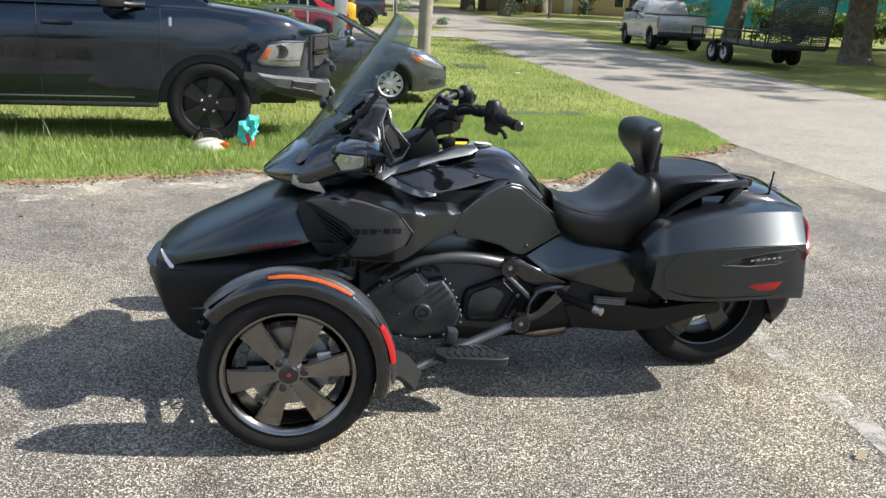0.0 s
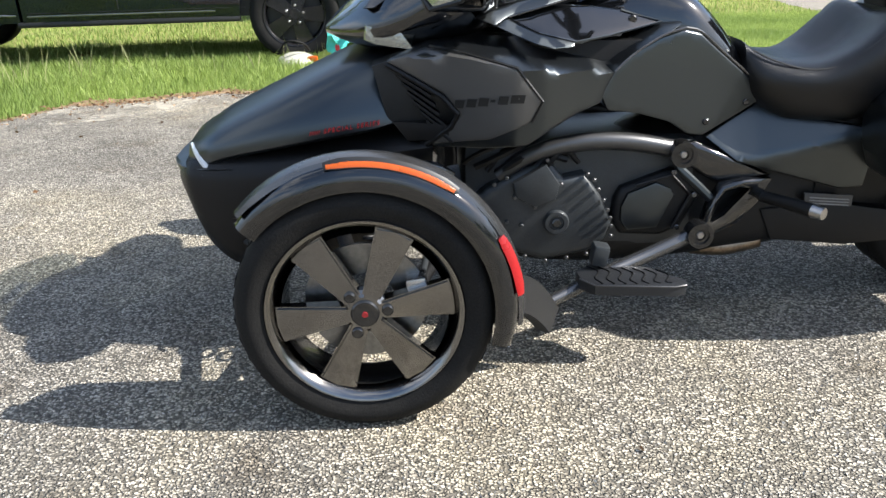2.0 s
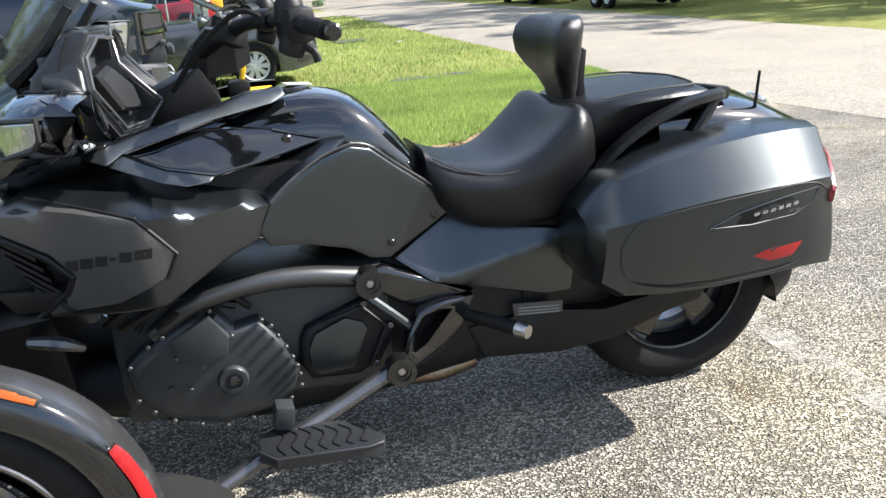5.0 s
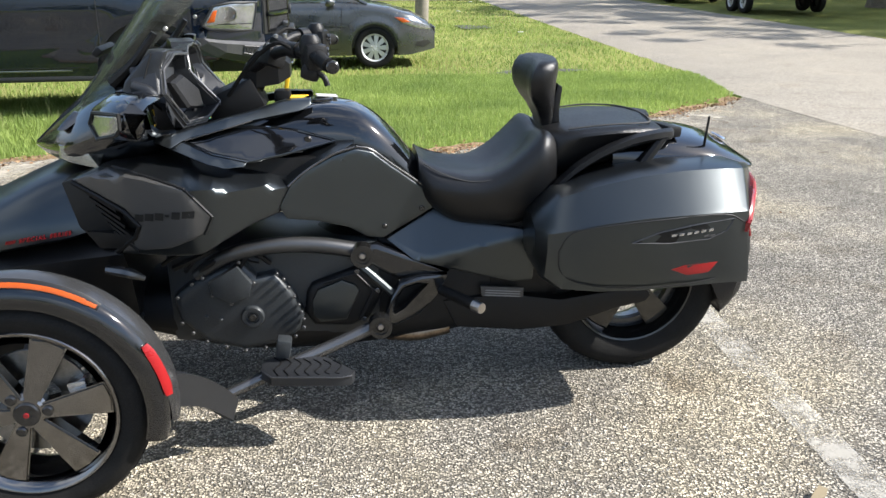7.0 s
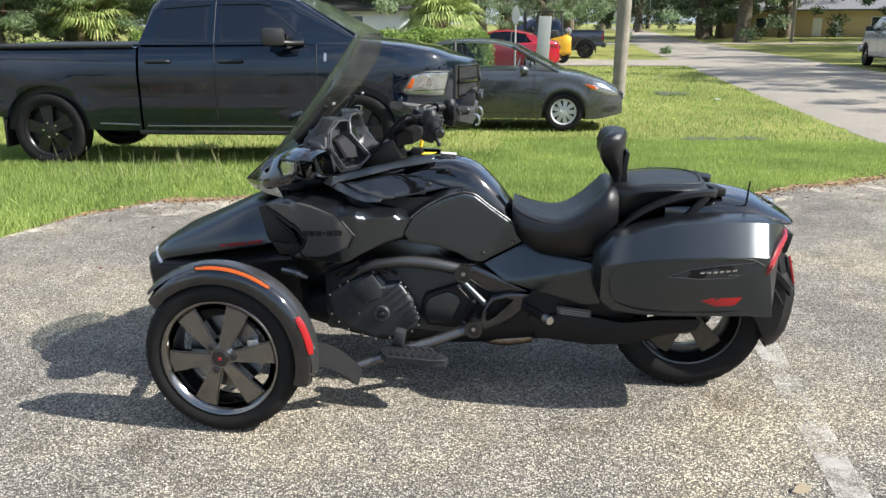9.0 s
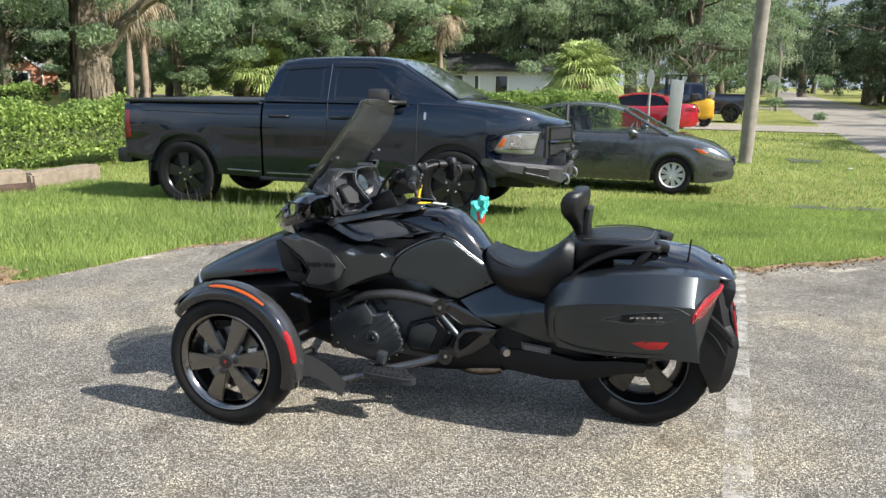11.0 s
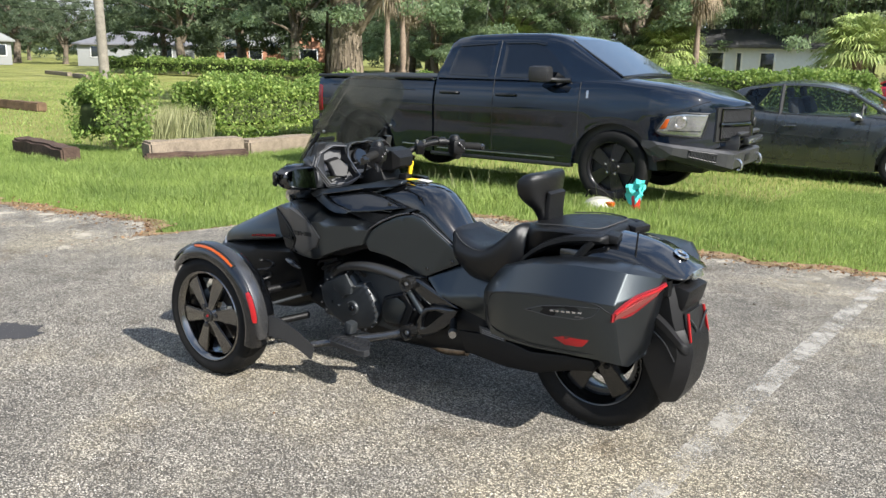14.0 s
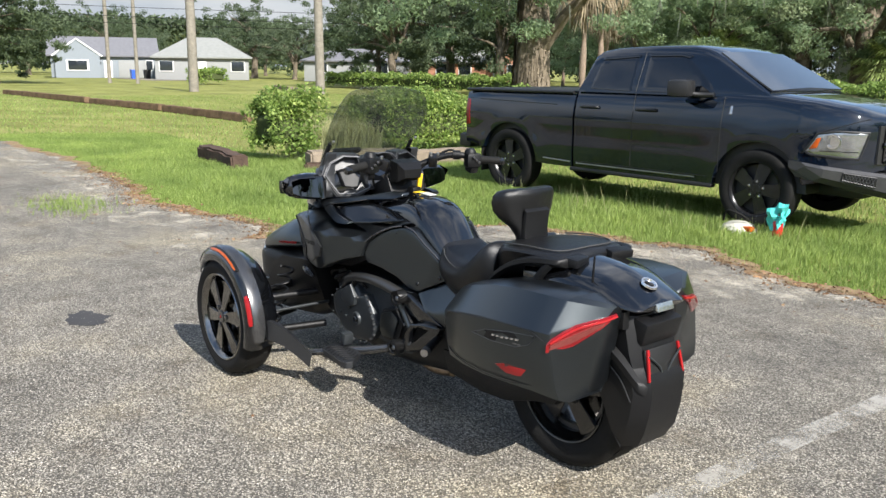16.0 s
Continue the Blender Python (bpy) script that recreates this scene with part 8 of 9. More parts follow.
def oak(label, h, spread, r, seed, leafmat, low=2.0, clumps=190, per=62, leaf=0.30, moss=0, name="oak_tree"):
    t = thing(name, label, "tree")
    rs = random.Random(seed)
    bm = tube([(0, 0, -0.2), (rs.uniform(-0.1, 0.1), 0.05, 0.5), (rs.uniform(-0.3, 0.3), rs.uniform(-0.2, 0.2), h * 0.28), (rs.uniform(-0.5, 0.5), rs.uniform(-0.5, 0.5), h * 0.62)], [r * 1.45, r * 1.05, r * 0.85, r * 0.4], 14)
    ends = []
    for i in range(9):
        a = math.tau * i / 9 + rs.uniform(-0.3, 0.3)
        z0 = h * rs.uniform(0.18, 0.5)
        d = spread * rs.uniform(0.45, 0.95)
        z1 = max(low + 0.4, h * rs.uniform(0.32, 0.92) * (1.1 - 0.35 * d / spread))
        e = (d * math.cos(a), d * math.sin(a), z1)
        tube([(0, 0, z0), (e[0] * 0.4, e[1] * 0.4, z0 + (z1 - z0) * 0.65), e], [r * 0.5, r * 0.28, r * 0.06], 7, 3, bm)
        ends += [e, (e[0] * 0.6, e[1] * 0.6, z0 + (z1 - z0) * 0.8)]
    ends += [(0, 0, h * 0.85), (spread * 0.2, 0, h * 0.75)]
    for v in bm.verts:
        v.co += v.co.normalized() * 0.0 + Vector((1, 1, 0)) * 0.10 * r * noise.noise(v.co * Vector((6, 6, 1.4)) / max(r, 0.2) * 0.4)
    part("trunk", bm, M["bark"], t)
    crown(t, ends, clumps, per, (spread * 0.30, spread * 0.30, h * 0.11), leaf, leafmat)
    if moss:
        moss *= 3
        c = np.array([ends[rs.randrange(len(ends))] for _ in range(moss)]) + rng.normal(size=(moss, 3)) * np.array([spread * 0.28, spread * 0.28, h * 0.05])
        ln = rng.uniform(0.3, 1.0, moss)[:, None]
        w = rng.uniform(0.012, 0.035, moss)[:, None] * np.array([1, 0.4, 0])
        dn = np.concatenate([rng.normal(0, 0.12, (moss, 2)) * ln, -ln], 1)
        facets("hanging_moss", np.stack([c - w, c + w, c + w * 0.8 + dn * 0.6, c + dn], 1), M["moss"], t, kind="stuff")
    return t


def fan_palm(label, h, r, fronds, seed, skirt=0, size=1.0, name="palm_tree", green="palmleaf"):
    t = thing(name, label, "palm tree")
    rs = random.Random(seed)
    bm = tube([(0, 0, -0.2), (0.05, 0.02, h * 0.3), (rs.uniform(-0.25, 0.25), rs.uniform(-0.2, 0.2), h)], [r * 1.25, r, r * 0.9], 12, 8)
    for v in bm.verts:
        v.co += Vector((v.co.x, v.co.y, 0)).normalized() * 0.03 * math.sin(v.co.z * 16)
    part("trunk", bm, M["palmbark"], t)

    def fan(n, lo, hi, drop, mt, nm):
        tris = []
        for i in range(n):
            a, el = rs.uniform(0, math.tau), rs.uniform(lo, hi)
            o = Vector((0, 0, h))
            ax = Vector((math.cos(a) * math.cos(el), math.sin(a) * math.cos(el), math.sin(el)))
            stem = size * rs.uniform(0.7, 1.0)
            tip = o + ax * stem + Vector((0, 0, -drop * 0.3 * stem))
            sd = ax.cross(Vector((0, 0, 1))).normalized()
            tris.append([o + sd * 0.02, o - sd * 0.02, tip - sd * 0.012, tip + sd * 0.012])
            up = sd.cross(ax)
            for k in range(22):
                b2 = radians(-100 + 200 * k / 21)
                dr = (ax * math.cos(b2) + sd * math.sin(b2) + up * 0.25 * abs(math.sin(b2))).normalized()
                ln = size * rs.uniform(0.7, 0.95) * (0.62 + 0.38 * math.cos(b2 * 0.8))
                mid = tip + dr * ln * 0.6
                end = tip + dr * ln + Vector((0, 0, -0.30 * ln * (1 + drop)))
                wd = dr.cross(up).normalized() * 0.030 * size
                tris.append([tip, mid - wd, end, mid + wd])
        facets(nm, np.array([[list(p) for p in q] for q in tris]), mt, t)

    fan(fronds, -0.35, 1.35, 0.3, M[green], "crown")
    if skirt:
        fan(skirt, -1.35, -0.45, 1.2, M["deadfrond"], "dead_fronds")
    return t


def at_xy(x, y, turn=0.0, s=1.0):
    return pose(x, y, ground_z(0, y), 0, 0, turn) @ Matrix.Diagonal((s, s, s, 1))


big = oak("huge old oak with shaggy bark behind the hedge", 11.0, 5.2, 0.60, 3, M["oakleaf"], 4.6, 150, 130, 0.18, 260)
big.matrix_basis = at_xy(-16.6, 17.2, 30)
ba, bz = rng.uniform(0, math.tau, 1800), rng.uniform(0.3, 5.0, 1800)
br = 0.60 * np.interp(bz, [0, 0.5, 3.1, 6.8], [1.35, 1.05, 0.85, 0.45])
hang, wd2 = rng.uniform(0.18, 0.55, 1800), rng.uniform(0.012, 0.035, 1800)
strip4 = [np.stack([(br + off) * np.cos(ba + sg * wd2 / 0.6), (br + off) * np.sin(ba + sg * wd2 / 0.6), bz + up * hang], 1) for sg, off, up in ((-1, 0.02, 0), (-0.6, 0.0, 1), (0.6, 0.0, 1), (1, 0.05, 0))]
facets("shaggy_bark", np.stack(strip4, 1), M["barkstrip"], big, kind="stuff")
oa = oak("broad dark oak hung with moss", 11.5, 6.0, 0.42, 11, M["oakleaf"], 1.8, 190, 110, 0.22, 380)
oa.matrix_basis = at_xy(-10.0, 47.5, 0)
ob2 = oak("broad grey-green oak with drooping limbs", 10.0, 5.6, 0.35, 23, M["paleleaf"], 1.2, 200, 110, 0.20, 160)
ob2.matrix_basis = at_xy(-18.6, 37.0, 40)
oc = oak("bushy tree at the edge of the wood", 7.5, 4.2, 0.22, 31, M["oakleaf"], 0.8, 170, 115, 0.175, 0)
oc.matrix_basis = at_xy(-25.5, 33.5, 0)
# the same kinds with fewer, larger leaves in a darkened tone, for the far distance
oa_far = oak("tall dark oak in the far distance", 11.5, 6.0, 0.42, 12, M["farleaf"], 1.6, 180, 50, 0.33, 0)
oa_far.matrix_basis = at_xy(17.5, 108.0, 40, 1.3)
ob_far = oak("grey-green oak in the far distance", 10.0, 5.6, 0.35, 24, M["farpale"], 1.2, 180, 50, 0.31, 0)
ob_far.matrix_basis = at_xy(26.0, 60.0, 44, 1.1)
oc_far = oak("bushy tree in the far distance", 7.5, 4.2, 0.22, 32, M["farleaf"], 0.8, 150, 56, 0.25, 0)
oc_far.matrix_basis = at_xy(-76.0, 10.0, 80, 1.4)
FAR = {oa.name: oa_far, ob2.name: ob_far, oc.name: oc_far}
for src, x, y, turn, s in (
    (oa, -3.0, 50.0, 70, 1.1), (oa, -0.5, 46.0, 200, 0.9), (oa, -22.5, 45.0, 130, 1.1), (oa, -15.5, 54.0, 20, 1.2), (oa, -30.0, 46.0, 250, 1.1),
    (oa, 24.0, 96.0, 150, 1.25), (oa, 31.0, 84.0, 300, 1.2), (oa, -8.5, 85.0, 90, 1.2), (oa, 0.0, 100.0, 10, 1.0), (oa, 44.0, 76.0, 33, 1.3),
    (ob2, -17.0, 44.0, 100, 1.0), (oa, -9.0, 46.5, 150, 1.1), (ob2, -24.5, 40.0, 220, 1.05), (ob2, -6.6, 45.5, 310, 0.9), (ob2, 1.0, 56.0, 160, 0.9), (ob2, -33.0, 40.0, 70, 1.1), (ob2, -52.0, 60.0, 15, 1.0),
    (oc, -21.0, 33.0, 60, 0.9), (oc, -28.5, 36.5, 140, 1.1), (oc, -44.0, 52.0, 200, 1.3), (oc, -54.0, 37.5, 20, 1.1), (oc, -48.0, 44.0, 80, 1.2), (oc, -60.0, 48.0, 310, 1.4),
    (oc, -76.5, 11.8, 10, 0.97), (oc, -82.0, 4.0, 200, 1.08), (oc, -62.0, 41.0, 190, 0.8),
    (oa, 6.0, 172.0, 10, 1.4), (oa, 30.0, 190.0, 60, 1.5), (ob2, 20.0, 232.0, 110, 1.5), (oa, 50.0, 150.0, 200, 1.5), (ob2, 62.0, 128.0, 20, 1.4), (oa, 66.0, 100.0, 70, 1.4), (ob2, 26.0, 262.0, 30, 1.6),
    (ob2, -140.0, 8.0, 30, 0.84), (oa, -132.0, 26.0, 70, 0.66), (oa, -134.0, 38.0, 20, 0.72), (ob2, -128.0, 62.0, 200, 0.72), (oa, -118.0, 70.0, 100, 0.72), (ob2, -104.0, 72.0, 50, 0.72), (oa, -140.0, 44.0, 10, 0.72),
    (ob2, -150.0, 20.0, 0, 0.78), (ob2, -152.0, 36.0, 90, 0.72), (ob2, -150.0, 50.0, 180, 0.81), (ob2, -146.0, 64.0, 270, 0.78), (ob2, -138.0, 78.0, 30, 0.78), (ob2, -120.0, 86.0, 80, 0.78), (oa, -100.0, 80.0, 120, 0.72), (oa, -82.0, 74.0, 10, 1.2), (oa, -66.0, 66.0, 66, 1.2), (oa, -40.0, 62.0, 240, 1.2), (oa, -28.0, 66.0, 200, 1.3),
    (oa, -106.0, 49.5, 0, 0.81), (ob2, -96.0, 50.5, 90, 0.78), (oa, -98.0, 60.0, 50, 0.87), (oa, -87.0, 58.5, 140, 0.94), (ob2, -120.8, 52.0, 10, 0.78),
    (oa, 15.8, 76.0, 12, 1.15), (oa, 14.6, 92.0, 80, 1.2), (ob2, 34.0, 112.0, 12, 1.2), (oa, 12.0, 150.0, 80, 1.2), (oa, 34.0, 160.0, 20, 1.3), (ob2, 14.0, 190.0, 60, 1.2), (ob2, 40.0, 210.0, 10, 1.4), (oa, 10.0, 240.0, 160, 1.3)):
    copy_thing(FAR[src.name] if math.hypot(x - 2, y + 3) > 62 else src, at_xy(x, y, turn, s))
for i in range(8):  # unseen wood added behind the camera, set far off to keep reflections bright
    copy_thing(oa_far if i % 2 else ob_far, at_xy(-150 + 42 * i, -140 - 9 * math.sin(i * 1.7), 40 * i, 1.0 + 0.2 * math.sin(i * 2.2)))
# more unseen trees, added on the sun's side for reflections
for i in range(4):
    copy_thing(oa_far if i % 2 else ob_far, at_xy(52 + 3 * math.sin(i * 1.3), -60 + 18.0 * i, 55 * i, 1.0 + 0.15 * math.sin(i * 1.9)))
shade = oak("broad oak with a thick grey trunk beside the road", 10.5, 6.5, 0.50, 41, M["oakleaf"], 3.4, 200, 90, 0.24, 100)
shade.matrix_basis = at_xy(18.9, 25.7, 0)
copy_thing(shade, at_xy(20.2, 38.5, 120, 0.9))
copy_thing(shade, at_xy(-16.4, 39.0, 75, 0.95))
# three oaks added out of view to cast shade on trailer and pickup
copy_thing(shade, at_xy(25.5, 23.5, 40, 1.1))
copy_thing(shade, at_xy(28.0, 31.5, 160, 1.1))
copy_thing(shade, at_xy(23.5, 17.0, 250, 1.0))
copy_thing(shade, at_xy(17.0, 96.0, 60, 0.9))
copy_thing(shade, at_xy(24.5, 52.0, 200, 1.1))
fp = fan_palm("tall cabbage palm with a skirt of dead fronds", 5.6, 0.125, 30, 5, 26)
fp.matrix_basis = at_xy(-22.3, 25.7, 0)
copy_thing(fp, at_xy(-23.6, 28.4, 110, 1.05))
copy_thing(fp, at_xy(-12.3, 36.9, 200, 1.0))
copy_thing(fp, at_xy(-47.0, 50.0, 40, 1.1))
copy_thing(fp, at_xy(-25.5, 31.0, 250, 0.9))
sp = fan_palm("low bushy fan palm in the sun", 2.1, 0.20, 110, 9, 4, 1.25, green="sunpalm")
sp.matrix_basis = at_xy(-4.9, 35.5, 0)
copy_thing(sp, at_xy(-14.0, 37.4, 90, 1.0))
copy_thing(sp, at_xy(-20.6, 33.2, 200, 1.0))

# ---- poles, wires, signs ----


def pole(label, x, y, h, r, lean=(0.0, 0.0), name="utility_pole"):
    z = ground_z(0, y)
    bm = tube([(0, 0, -0.3), (lean[0] * h * 0.5, lean[1] * h * 0.5, h * 0.5), (lean[0] * h, lean[1] * h, h)], [r, r * 0.92, r * 0.8], 14, 10)
    for v in bm.verts:
        v.co += Vector((1, 1, 0)) * 0.02 * noise.noise(v.co * Vector((9, 9, 0.7)))
    ob = link(name, bm, M["polewood"], None)
    ob.matrix_world = pose(x, y, z)
    return tagged(ob, label, "pole", "utility poles")


pole("leaning weathered wooden utility pole on the lawn", 2.24, 17.4, 8.0, 0.165, (0.030, 0.01))
pole("bare wooden pole on the far lawn", -51.5, 19.4, 10, 0.32)
pole("bare wooden pole on the far lawn", -44.3, 25.0, 10, 0.30, (-0.02, 0))
pole("thin dark utility pole by the far houses", -77.0, 21.4, 11, 0.18)
pole("thin grey utility pole by the far houses", -75.0, 23.3, 10, 0.17)
pole("slim utility pole by the cross street", 4.6, 62.0, 9, 0.13)
pole("utility pole beside the road", 19.5, 74.0, 9, 0.16)
for i, z in enumerate((5.0, 5.6, 6.4)):
    w = link("power_line", tube([(-95, 5 + 3 * i, z + 1.2), (-75, 22, z), (-58, 46, z - 0.5), (-50, 90, z)], 0.022, 5, 6), M["rubber"], None)
    tagged(w, "thin black overhead power line", "power line", "power lines")


def marker():
    t = thing("marker_post", "grey weathered slab post leaning on the lawn", "post", m=pose(0.22, 21.45, -0.31, 0, 3, 0))
    part("slab", box(0.36, 0.06, 1.9, (0, 0, 0.95), 0.01), M["slab"], t)


M["slab"] = mat("grey_weathered_panel", (0.36, 0.37, 0.36), 0.7, var=0.15, scale=4)
marker()
sg = thing("road_sign", "grey back of an oval road sign on a post", "sign", m=pose(-0.75, 24.6, -0.31))
part("sign_face", disc(0.30, 0.02, (0, 0, 1.95), "y", 24), M["slab"], sg).scale = (0.4, 1, 1)
part("sign_post", tube([(0, 0.03, 0), (0, 0.03, 2.2)], 0.03, 6), M["slab"], sg)
sg2 = thing("stop_sign", "grey back of an octagonal sign on a post", "sign", m=pose(4.05, 56.5, -0.31))
part("sign_face", disc(0.38, 0.02, (0, 0, 2.15), "y", 8), M["slab"], sg2)
part("sign_post", tube([(0, 0.03, 0), (0, 0.03, 2.5)], 0.035, 6), M["slab"], sg2)

# ---- helmet and cloth beside the truck's wheel ----
M["teal"] = mat("teal_cloth", (0.08, 0.55, 0.50), 0.85, var=0.2, fine=200, bump=0.3)
M["cream"] = mat("cream_shell", (0.50, 0.48, 0.40), 0.4, var=0.1)


def bucket_of_rags():
    z = ground_z(0, 5.5)
    r = thing("cloth", "crumpled teal cloth on a red bottle in the grass", "cloth", m=pose(-0.71, 5.50, z))
    bm = bmesh.new()
    bmesh.ops.create_icosphere(bm, subdivisions=3, radius=0.10)
    for v in bm.verts:
        fold = noise.noise(v.co * 17) + 0.6 * noise.noise(v.co * Vector((40, 40, 12)))
        v.co = Vector((v.co.x * 1.0, v.co.y * 0.55, v.co.z * 1.2 + 0.20)) + v.co.normalized() * 0.075 * fold + Vector((0.25 * v.co.z, 0, 0))
    part("rag", bm, M["teal"], r, smooth=18)
    part("bottle", lathe([(0.001, 0), (0.045, 0.0), (0.05, 0.02), (0.05, 0.14), (0.02, 0.19), (0.02, 0.22), (0.001, 0.22)], 16, "z", close=False), M["redpaint"], r, "red bottle")
    h = thing("wheel_cover", "cream and orange round cover lying in the grass", "cover", m=pose(-1.10, 5.42, z))
    part("dome", lathe([(0.001, 0.105), (0.08, 0.098), (0.15, 0.07), (0.18, 0.03), (0.185, 0.0)], 24, "z", close=False), M["cream"], h)
    part("orange_band", box(0.10, 0.08, 0.05, (0.15, -0.06, 0.05), 0.015), M["orange"], h)
    part("strap", tube([(-0.15, -0.05, 0.10), (-0.05, -0.15, 0.22), (0.08, -0.12, 0.20), (0.12, 0.0, 0.12)], 0.012, 6), M["rubber"], h)


bucket_of_rags()
for x, y in ((4.4, 16.4), (3.9, 24.3), (5.0, 30.0)):
    b2 = box(0.22, 0.10, 0.02, (0, 0, 0.01), 0.004)
    o = link("paper_scrap", b2, M["white"], None)
    o.matrix_world = pose(x, y, ground_z(0, y) + 0.03, 0, 4, 20 * x)
    tagged(o, "white scrap of paper on the grass", "litter", "paper scraps")
# oil stain
M["oil"] = mat("dark_oil_stain", (0.035, 0.03, 0.026), 0.6, var=0.4, scale=9)
bm = bmesh.new()
ring = [bm.verts.new((-1.27 + (0.17 + 0.05 * noise.noise((math.cos(a) * 2, math.sin(a) * 2, 1))) * math.cos(a), -0.98 + (0.11 + 0.06 * noise.noise((math.cos(a) * 3, math.sin(a) * 3, 5))) * math.sin(a), 0.003)) for a in (math.tau * i / 40 for i in range(40))]
bm.faces.new(ring)
tagged(link("oil_stain", bm, M["oil"], None, smooth=0), "dark oily stain soaked into the asphalt", "stain", kind="structure")

# bare wet soil on the lawn
M["soil"] = mat("dark_wet_soil", (0.045, 0.040, 0.028), 0.55, var=0.5, scale=7, fine=60, bump=0.5)
for cx, cy, ra, rb, sd in ((3.25, 9.75, 0.42, 0.26, 2), (3.9, 10.0, 0.30, 0.2, 5), (3.6, 18.6, 0.5, 0.5, 8)):
    bm = bmesh.new()
    out = []
    for i in range(36):
        a = math.tau * i / 36
        q = 1 + 0.75 * noise.noise((math.cos(a) * 1.6, math.sin(a) * 1.6, sd))
        px2, py2 = cx + ra * q * math.cos(a), cy + rb * q * math.sin(a)
        out.append(bm.verts.new((px2, py2, ground_z(px2, py2) - 0.008)))
    bm.faces.new(out)
    tagged(link("soil_patch", bm, M["soil"], None, smooth=0), "bare patch of dark wet soil in the lawn", "soil", kind="structure")

# ---- houses ----
M["siding_blue"] = mat("blue_grey_siding", (0.20, 0.225, 0.25), 0.7, var=0.08)
M["siding_grey"] = mat("grey_siding", (0.25, 0.255, 0.25), 0.7, var=0.08)
M["brick"] = mat("orange_brick_wall", (0.42, 0.20, 0.12), 0.85, var=0.2, scale=4, fine=30)
M["stucco_white"] = mat("white_stucco", (0.66, 0.68, 0.72), 0.8, var=0.06)
M["stucco_tan"] = mat("tan_stucco", (0.52, 0.40, 0.25), 0.8, var=0.08)
M["shingle"] = mat("grey_shingles", (0.14, 0.14, 0.15), 0.85, var=0.2, scale=3, fine=20)
M["shingle_dark"] = mat("dark_stained_shingles", (0.05, 0.05, 0.05), 0.9, var=0.3, scale=3, fine=20)
M["shingle_pale"] = mat("pale_shingles", (0.22, 0.225, 0.21), 0.85, var=0.15, scale=3, fine=20)
M["housewin"] = mat("house_window_glass", (0.02, 0.025, 0.03), 0.08, coat=0.6)


def house(label, at, L, W, wall, roofm, rise=1.9, hip=True, eave=2.7, wins=(), doors=(), garage=None, gable=None):
    """A one-storey house; its long front looks along -y. wins and doors by x on the front."""
    t = thing("house", label, "house", m=at)
    part("wall", box(L, W, eave, (0, W / 2, eave / 2), 0.02), wall, t)
    o = 0.45
    x0, x1, y0, y1 = -L / 2 - o, L / 2 + o, -o, W + o
    k = W / 2 if hip else 0.0
    bm = bmesh.new()
    v = [bm.verts.new(p) for p in ((x0, y0, eave), (x1, y0, eave), (x1, y1, eave), (x0, y1, eave), (x0 + k, W / 2, eave + rise), (x1 - k, W / 2, eave + rise), (x0, y0, eave - 0.16), (x1, y0, eave - 0.16), (x1, y1, eave - 0.16), (x0, y1, eave - 0.16))]
    for q in ((0, 1, 5, 4), (2, 3, 4, 5), (1, 2, 5), (3, 0, 4), (0, 6, 7, 1), (1, 7, 8, 2), (2, 8, 9, 3), (3, 9, 6, 0), (9, 8, 7, 6)):
        bm.faces.new([v[i] for i in q])
    part("roof", bm, roofm, t, smooth=0)
    for x, w in wins:
        wn2 = part("window", box(w, 0.08, 1.25, (x, -0.02, 1.55), 0.01), M["white"], t)
        part("pane", box(w - 0.16, 0.02, 1.09, (x, -0.062, 1.55), 0.002), M["housewin"], wn2)
    for x in doors:
        d = part("door", box(0.95, 0.08, 2.05, (x, -0.02, 1.05), 0.01), M["white"], t)
    if garage:
        part("garage_door", box(garage[1], 0.08, 2.1, (garage[0], -0.02, 1.08), 0.01), M["siding_grey"], t)
    if gable:
        gx, gw2 = gable
        part("porch_wall", plate([(gx - gw2 / 2, 0), (gx + gw2 / 2, 0), (gx + gw2 / 2, eave), (gx, eave + gw2 * 0.36), (gx - gw2 / 2, eave)], -1.0, 1.1, 0), wall, t, smooth=0)
        for sd in (-1, 1):
            part("gable_board", tube([(gx + sd * (gw2 / 2 + 0.3), -1.06, eave - 0.12), (gx, -1.06, eave + gw2 * 0.36 + 0.1)], 0.11, 4), M["white"], t)
        part("gable_window", box(gw2 * 0.5, 0.08, 1.3, (gx, -1.03, 1.5), 0.01), M["white"], t)
        part("gable_pane", box(gw2 * 0.42, 0.02, 1.1, (gx, -1.075, 1.5), 0.002), M["housewin"], t)
    return t


house("blue-grey house with a white gable and garage", pose(-103.9, 28.8, -0.3, 0, 0, 74), 12, 9, M["siding_blue"], M["shingle"], 2.3, False, 2.7, ((5.2, 0.9),), (0.4,), (3.4, 3.6), (-3.0, 5.0))
house("grey hip-roofed bungalow on the far lawn", pose(-91.5, 36.2, -0.3, 0, 0, 66), 10.5, 8, M["siding_grey"], M["shingle_pale"], 2.3, True, 2.6, ((-4, 1.6), (4, 1.6)), (0,))
house("low orange brick house with a gable porch", pose(-66.0, 58.0, -0.3, 0, 0, 48), 13, 8, M["brick"], M["shingle_pale"], 1.4, True, 2.4, ((-5, 1.4), (-2.5, 1.4), (4.5, 1.4)), (1.0,), None, (3.0, 4.0))
house("low grey house behind the trees", pose(-80.0, 50.0, -0.3, 0, 0, 54), 12, 8, M["siding_grey"], M["shingle"], 1.4, True, 2.4, ((-4, 1.4), (3, 1.4)), (0.5,))
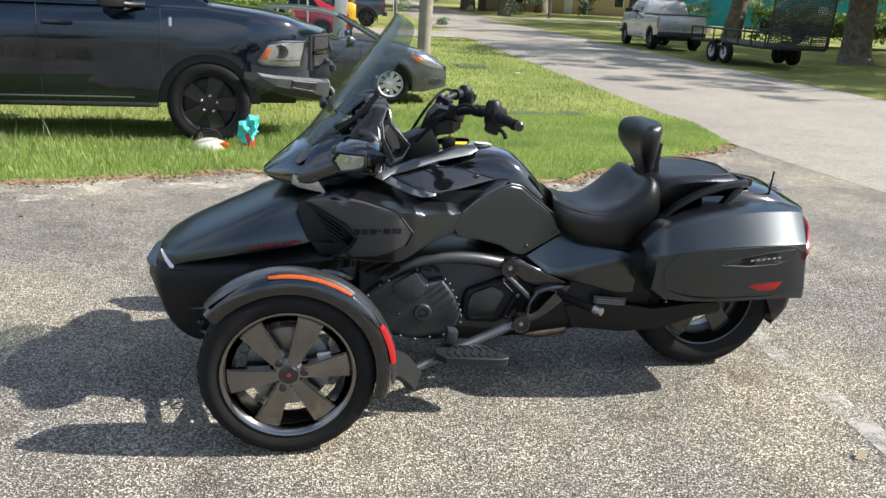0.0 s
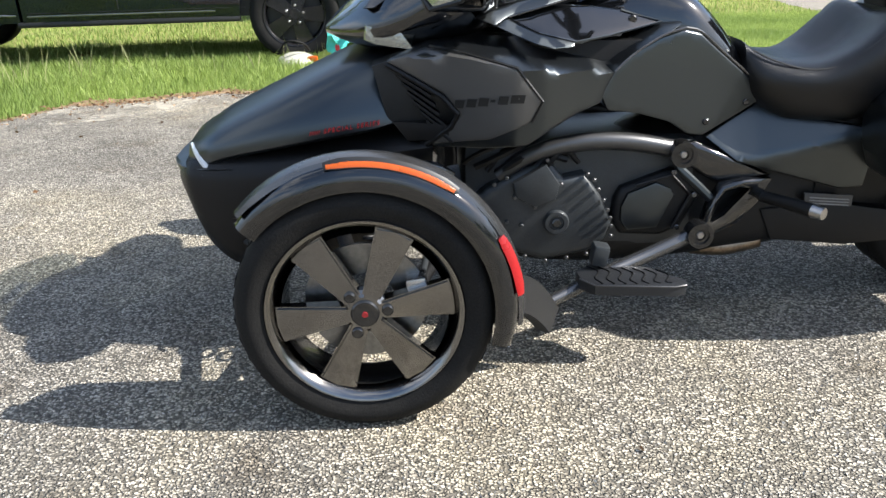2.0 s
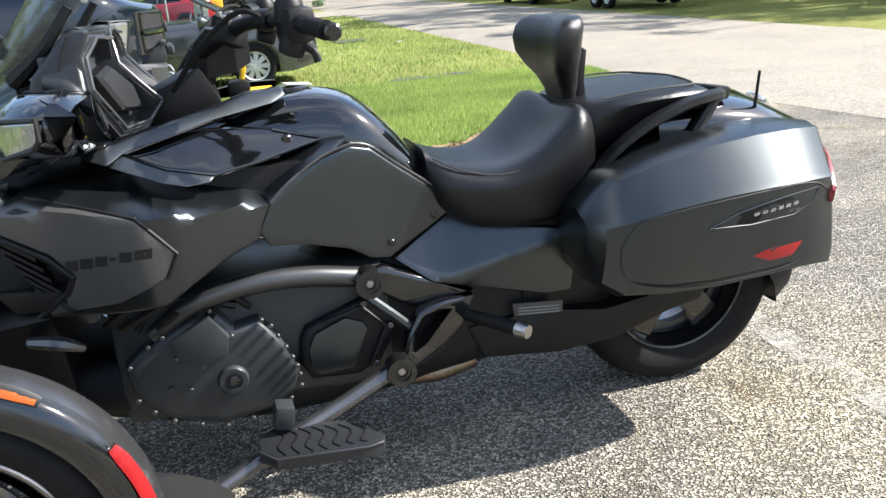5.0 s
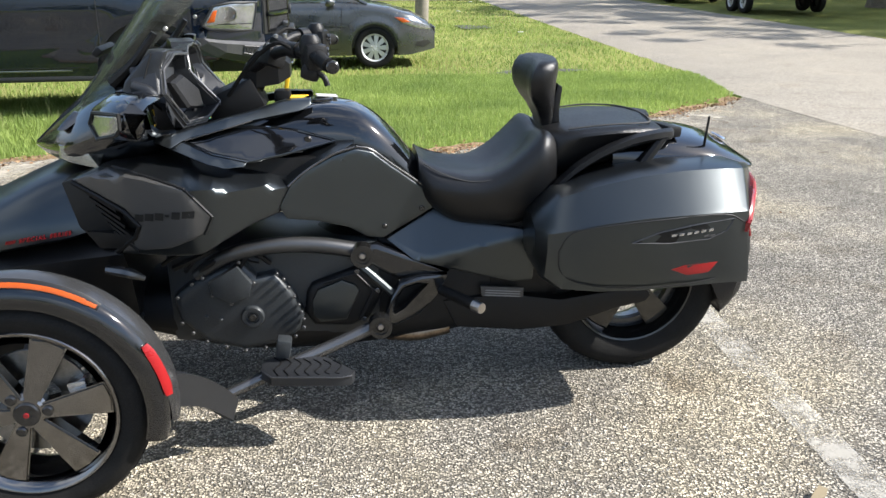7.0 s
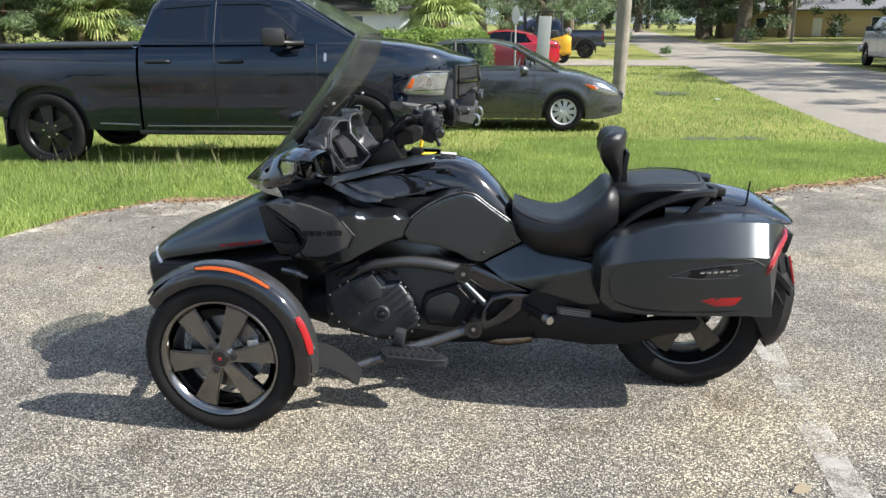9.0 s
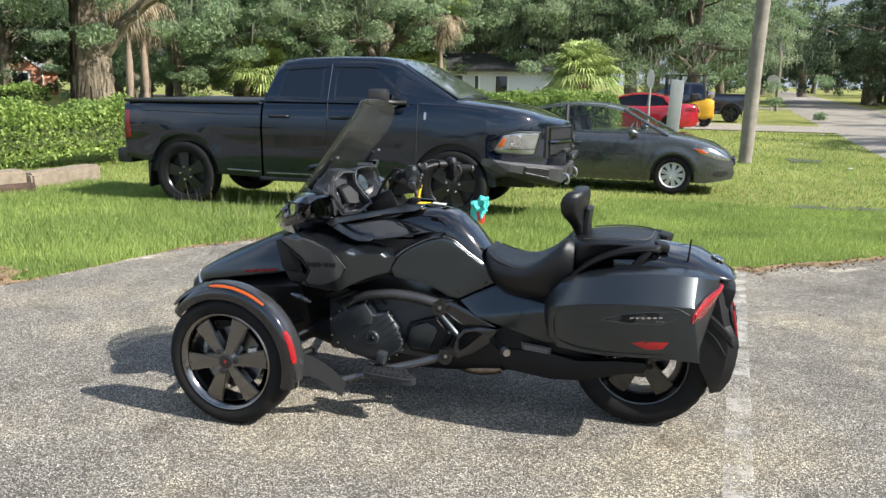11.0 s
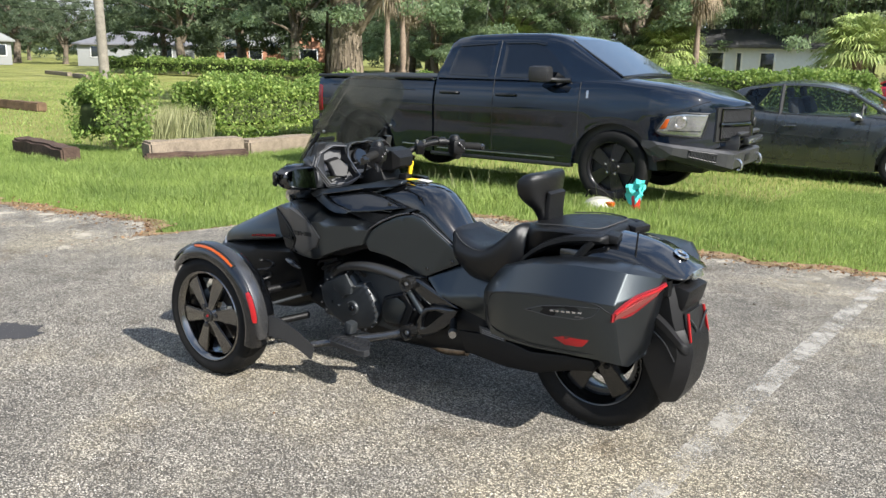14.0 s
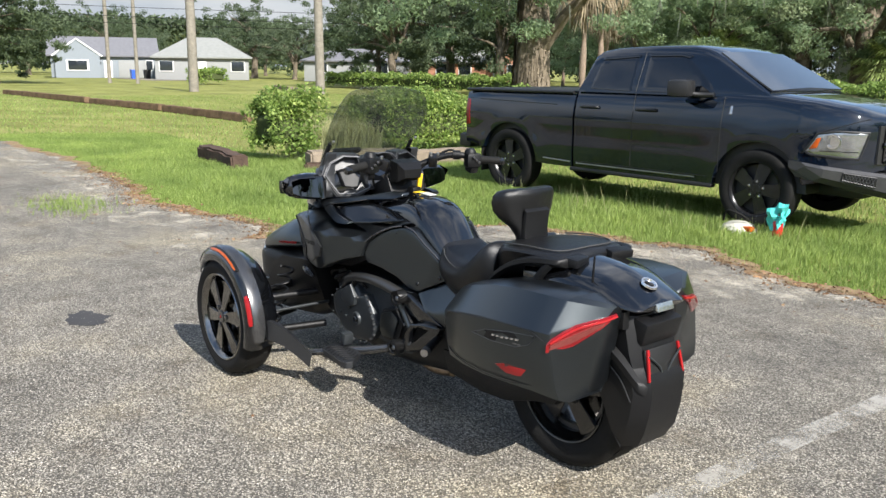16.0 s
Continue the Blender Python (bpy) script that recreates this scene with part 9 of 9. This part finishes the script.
house("white stucco house behind mossy oaks", pose(-13.2, 41.6, -0.3, 0, 0, 8), 11.0, 5, M["stucco_white"], M["shingle_dark"], 0.9, True, 2.5, ((-2.9, 1.0), (0.1, 0.95), (1.3, 0.35), (2.7, 0.8)), ())
house("long tan stucco building across the road", pose(28.0, 99.0, -0.3, 0, 0, -16), 22, 9, M["stucco_tan"], M["shingle"], 1.2, True, 3.0, ((-6, 1.2), (6, 1.2)), (0.0, 2.0))
tp2 = thing("tarp_frame", "teal tarpaulin hung between posts", "tarp", m=pose(27.5, 47.5, -0.31, 0, 0, -35))
bm = bmesh.new()
grid = [[bm.verts.new((-6 + 12 * i / 24, 0.18 * math.sin(i * 1.1) + 0.1 * math.sin(j + i * 0.5), 0.5 + 2.3 * j / 6 - 0.15 * math.sin(i * math.pi / 6) ** 2 * (j == 6))) for j in range(7)] for i in range(25)]
for a, b2 in zip(grid, grid[1:]):
    for j in range(6):
        bm.faces.new((a[j], b2[j], b2[j + 1], a[j + 1]))
M["tarp"] = mat("teal_tarpaulin", (0.02, 0.30, 0.34), 0.5, var=0.2, scale=3)
part("sheet", bm, M["tarp"], tp2)
for i in range(5):
    part("post", tube([(-6 + 3 * i, 0.2, 0), (-6 + 3 * i, 0.2, 2.9)], 0.05, 6), M["polewood"], tp2)
# bins by the drive
for x, y, q, lab in ((-97.5, 30.2, "blue", "blue wheeled bin at the drive"), (-97.0, 31.6, "trimblack", "black wheeled bin at the drive")):
    if q == "blue":
        M["blue"] = mat("blue_bin_plastic", (0.03, 0.10, 0.45), 0.5)
    t = thing("wheeled_bin", lab, "bin", m=pose(x, y, -0.31))
    part("tub", loft([[(-0.28, -0.28, 0.05), (0.28, -0.28, 0.05), (0.28, 0.28, 0.05), (-0.28, 0.28, 0.05)], [(-0.36, -0.36, 1.0), (0.36, -0.36, 1.0), (0.36, 0.36, 1.0), (-0.36, 0.36, 1.0)]]), M[q], t, smooth=0)
    part("lid", box(0.78, 0.78, 0.08, (0, 0, 1.04), 0.03), M[q], t)
strip("path_drive", -101, -88, 29.0, 36.0, M["roadtop"], 0.004, "pale concrete house drive", "driveway")
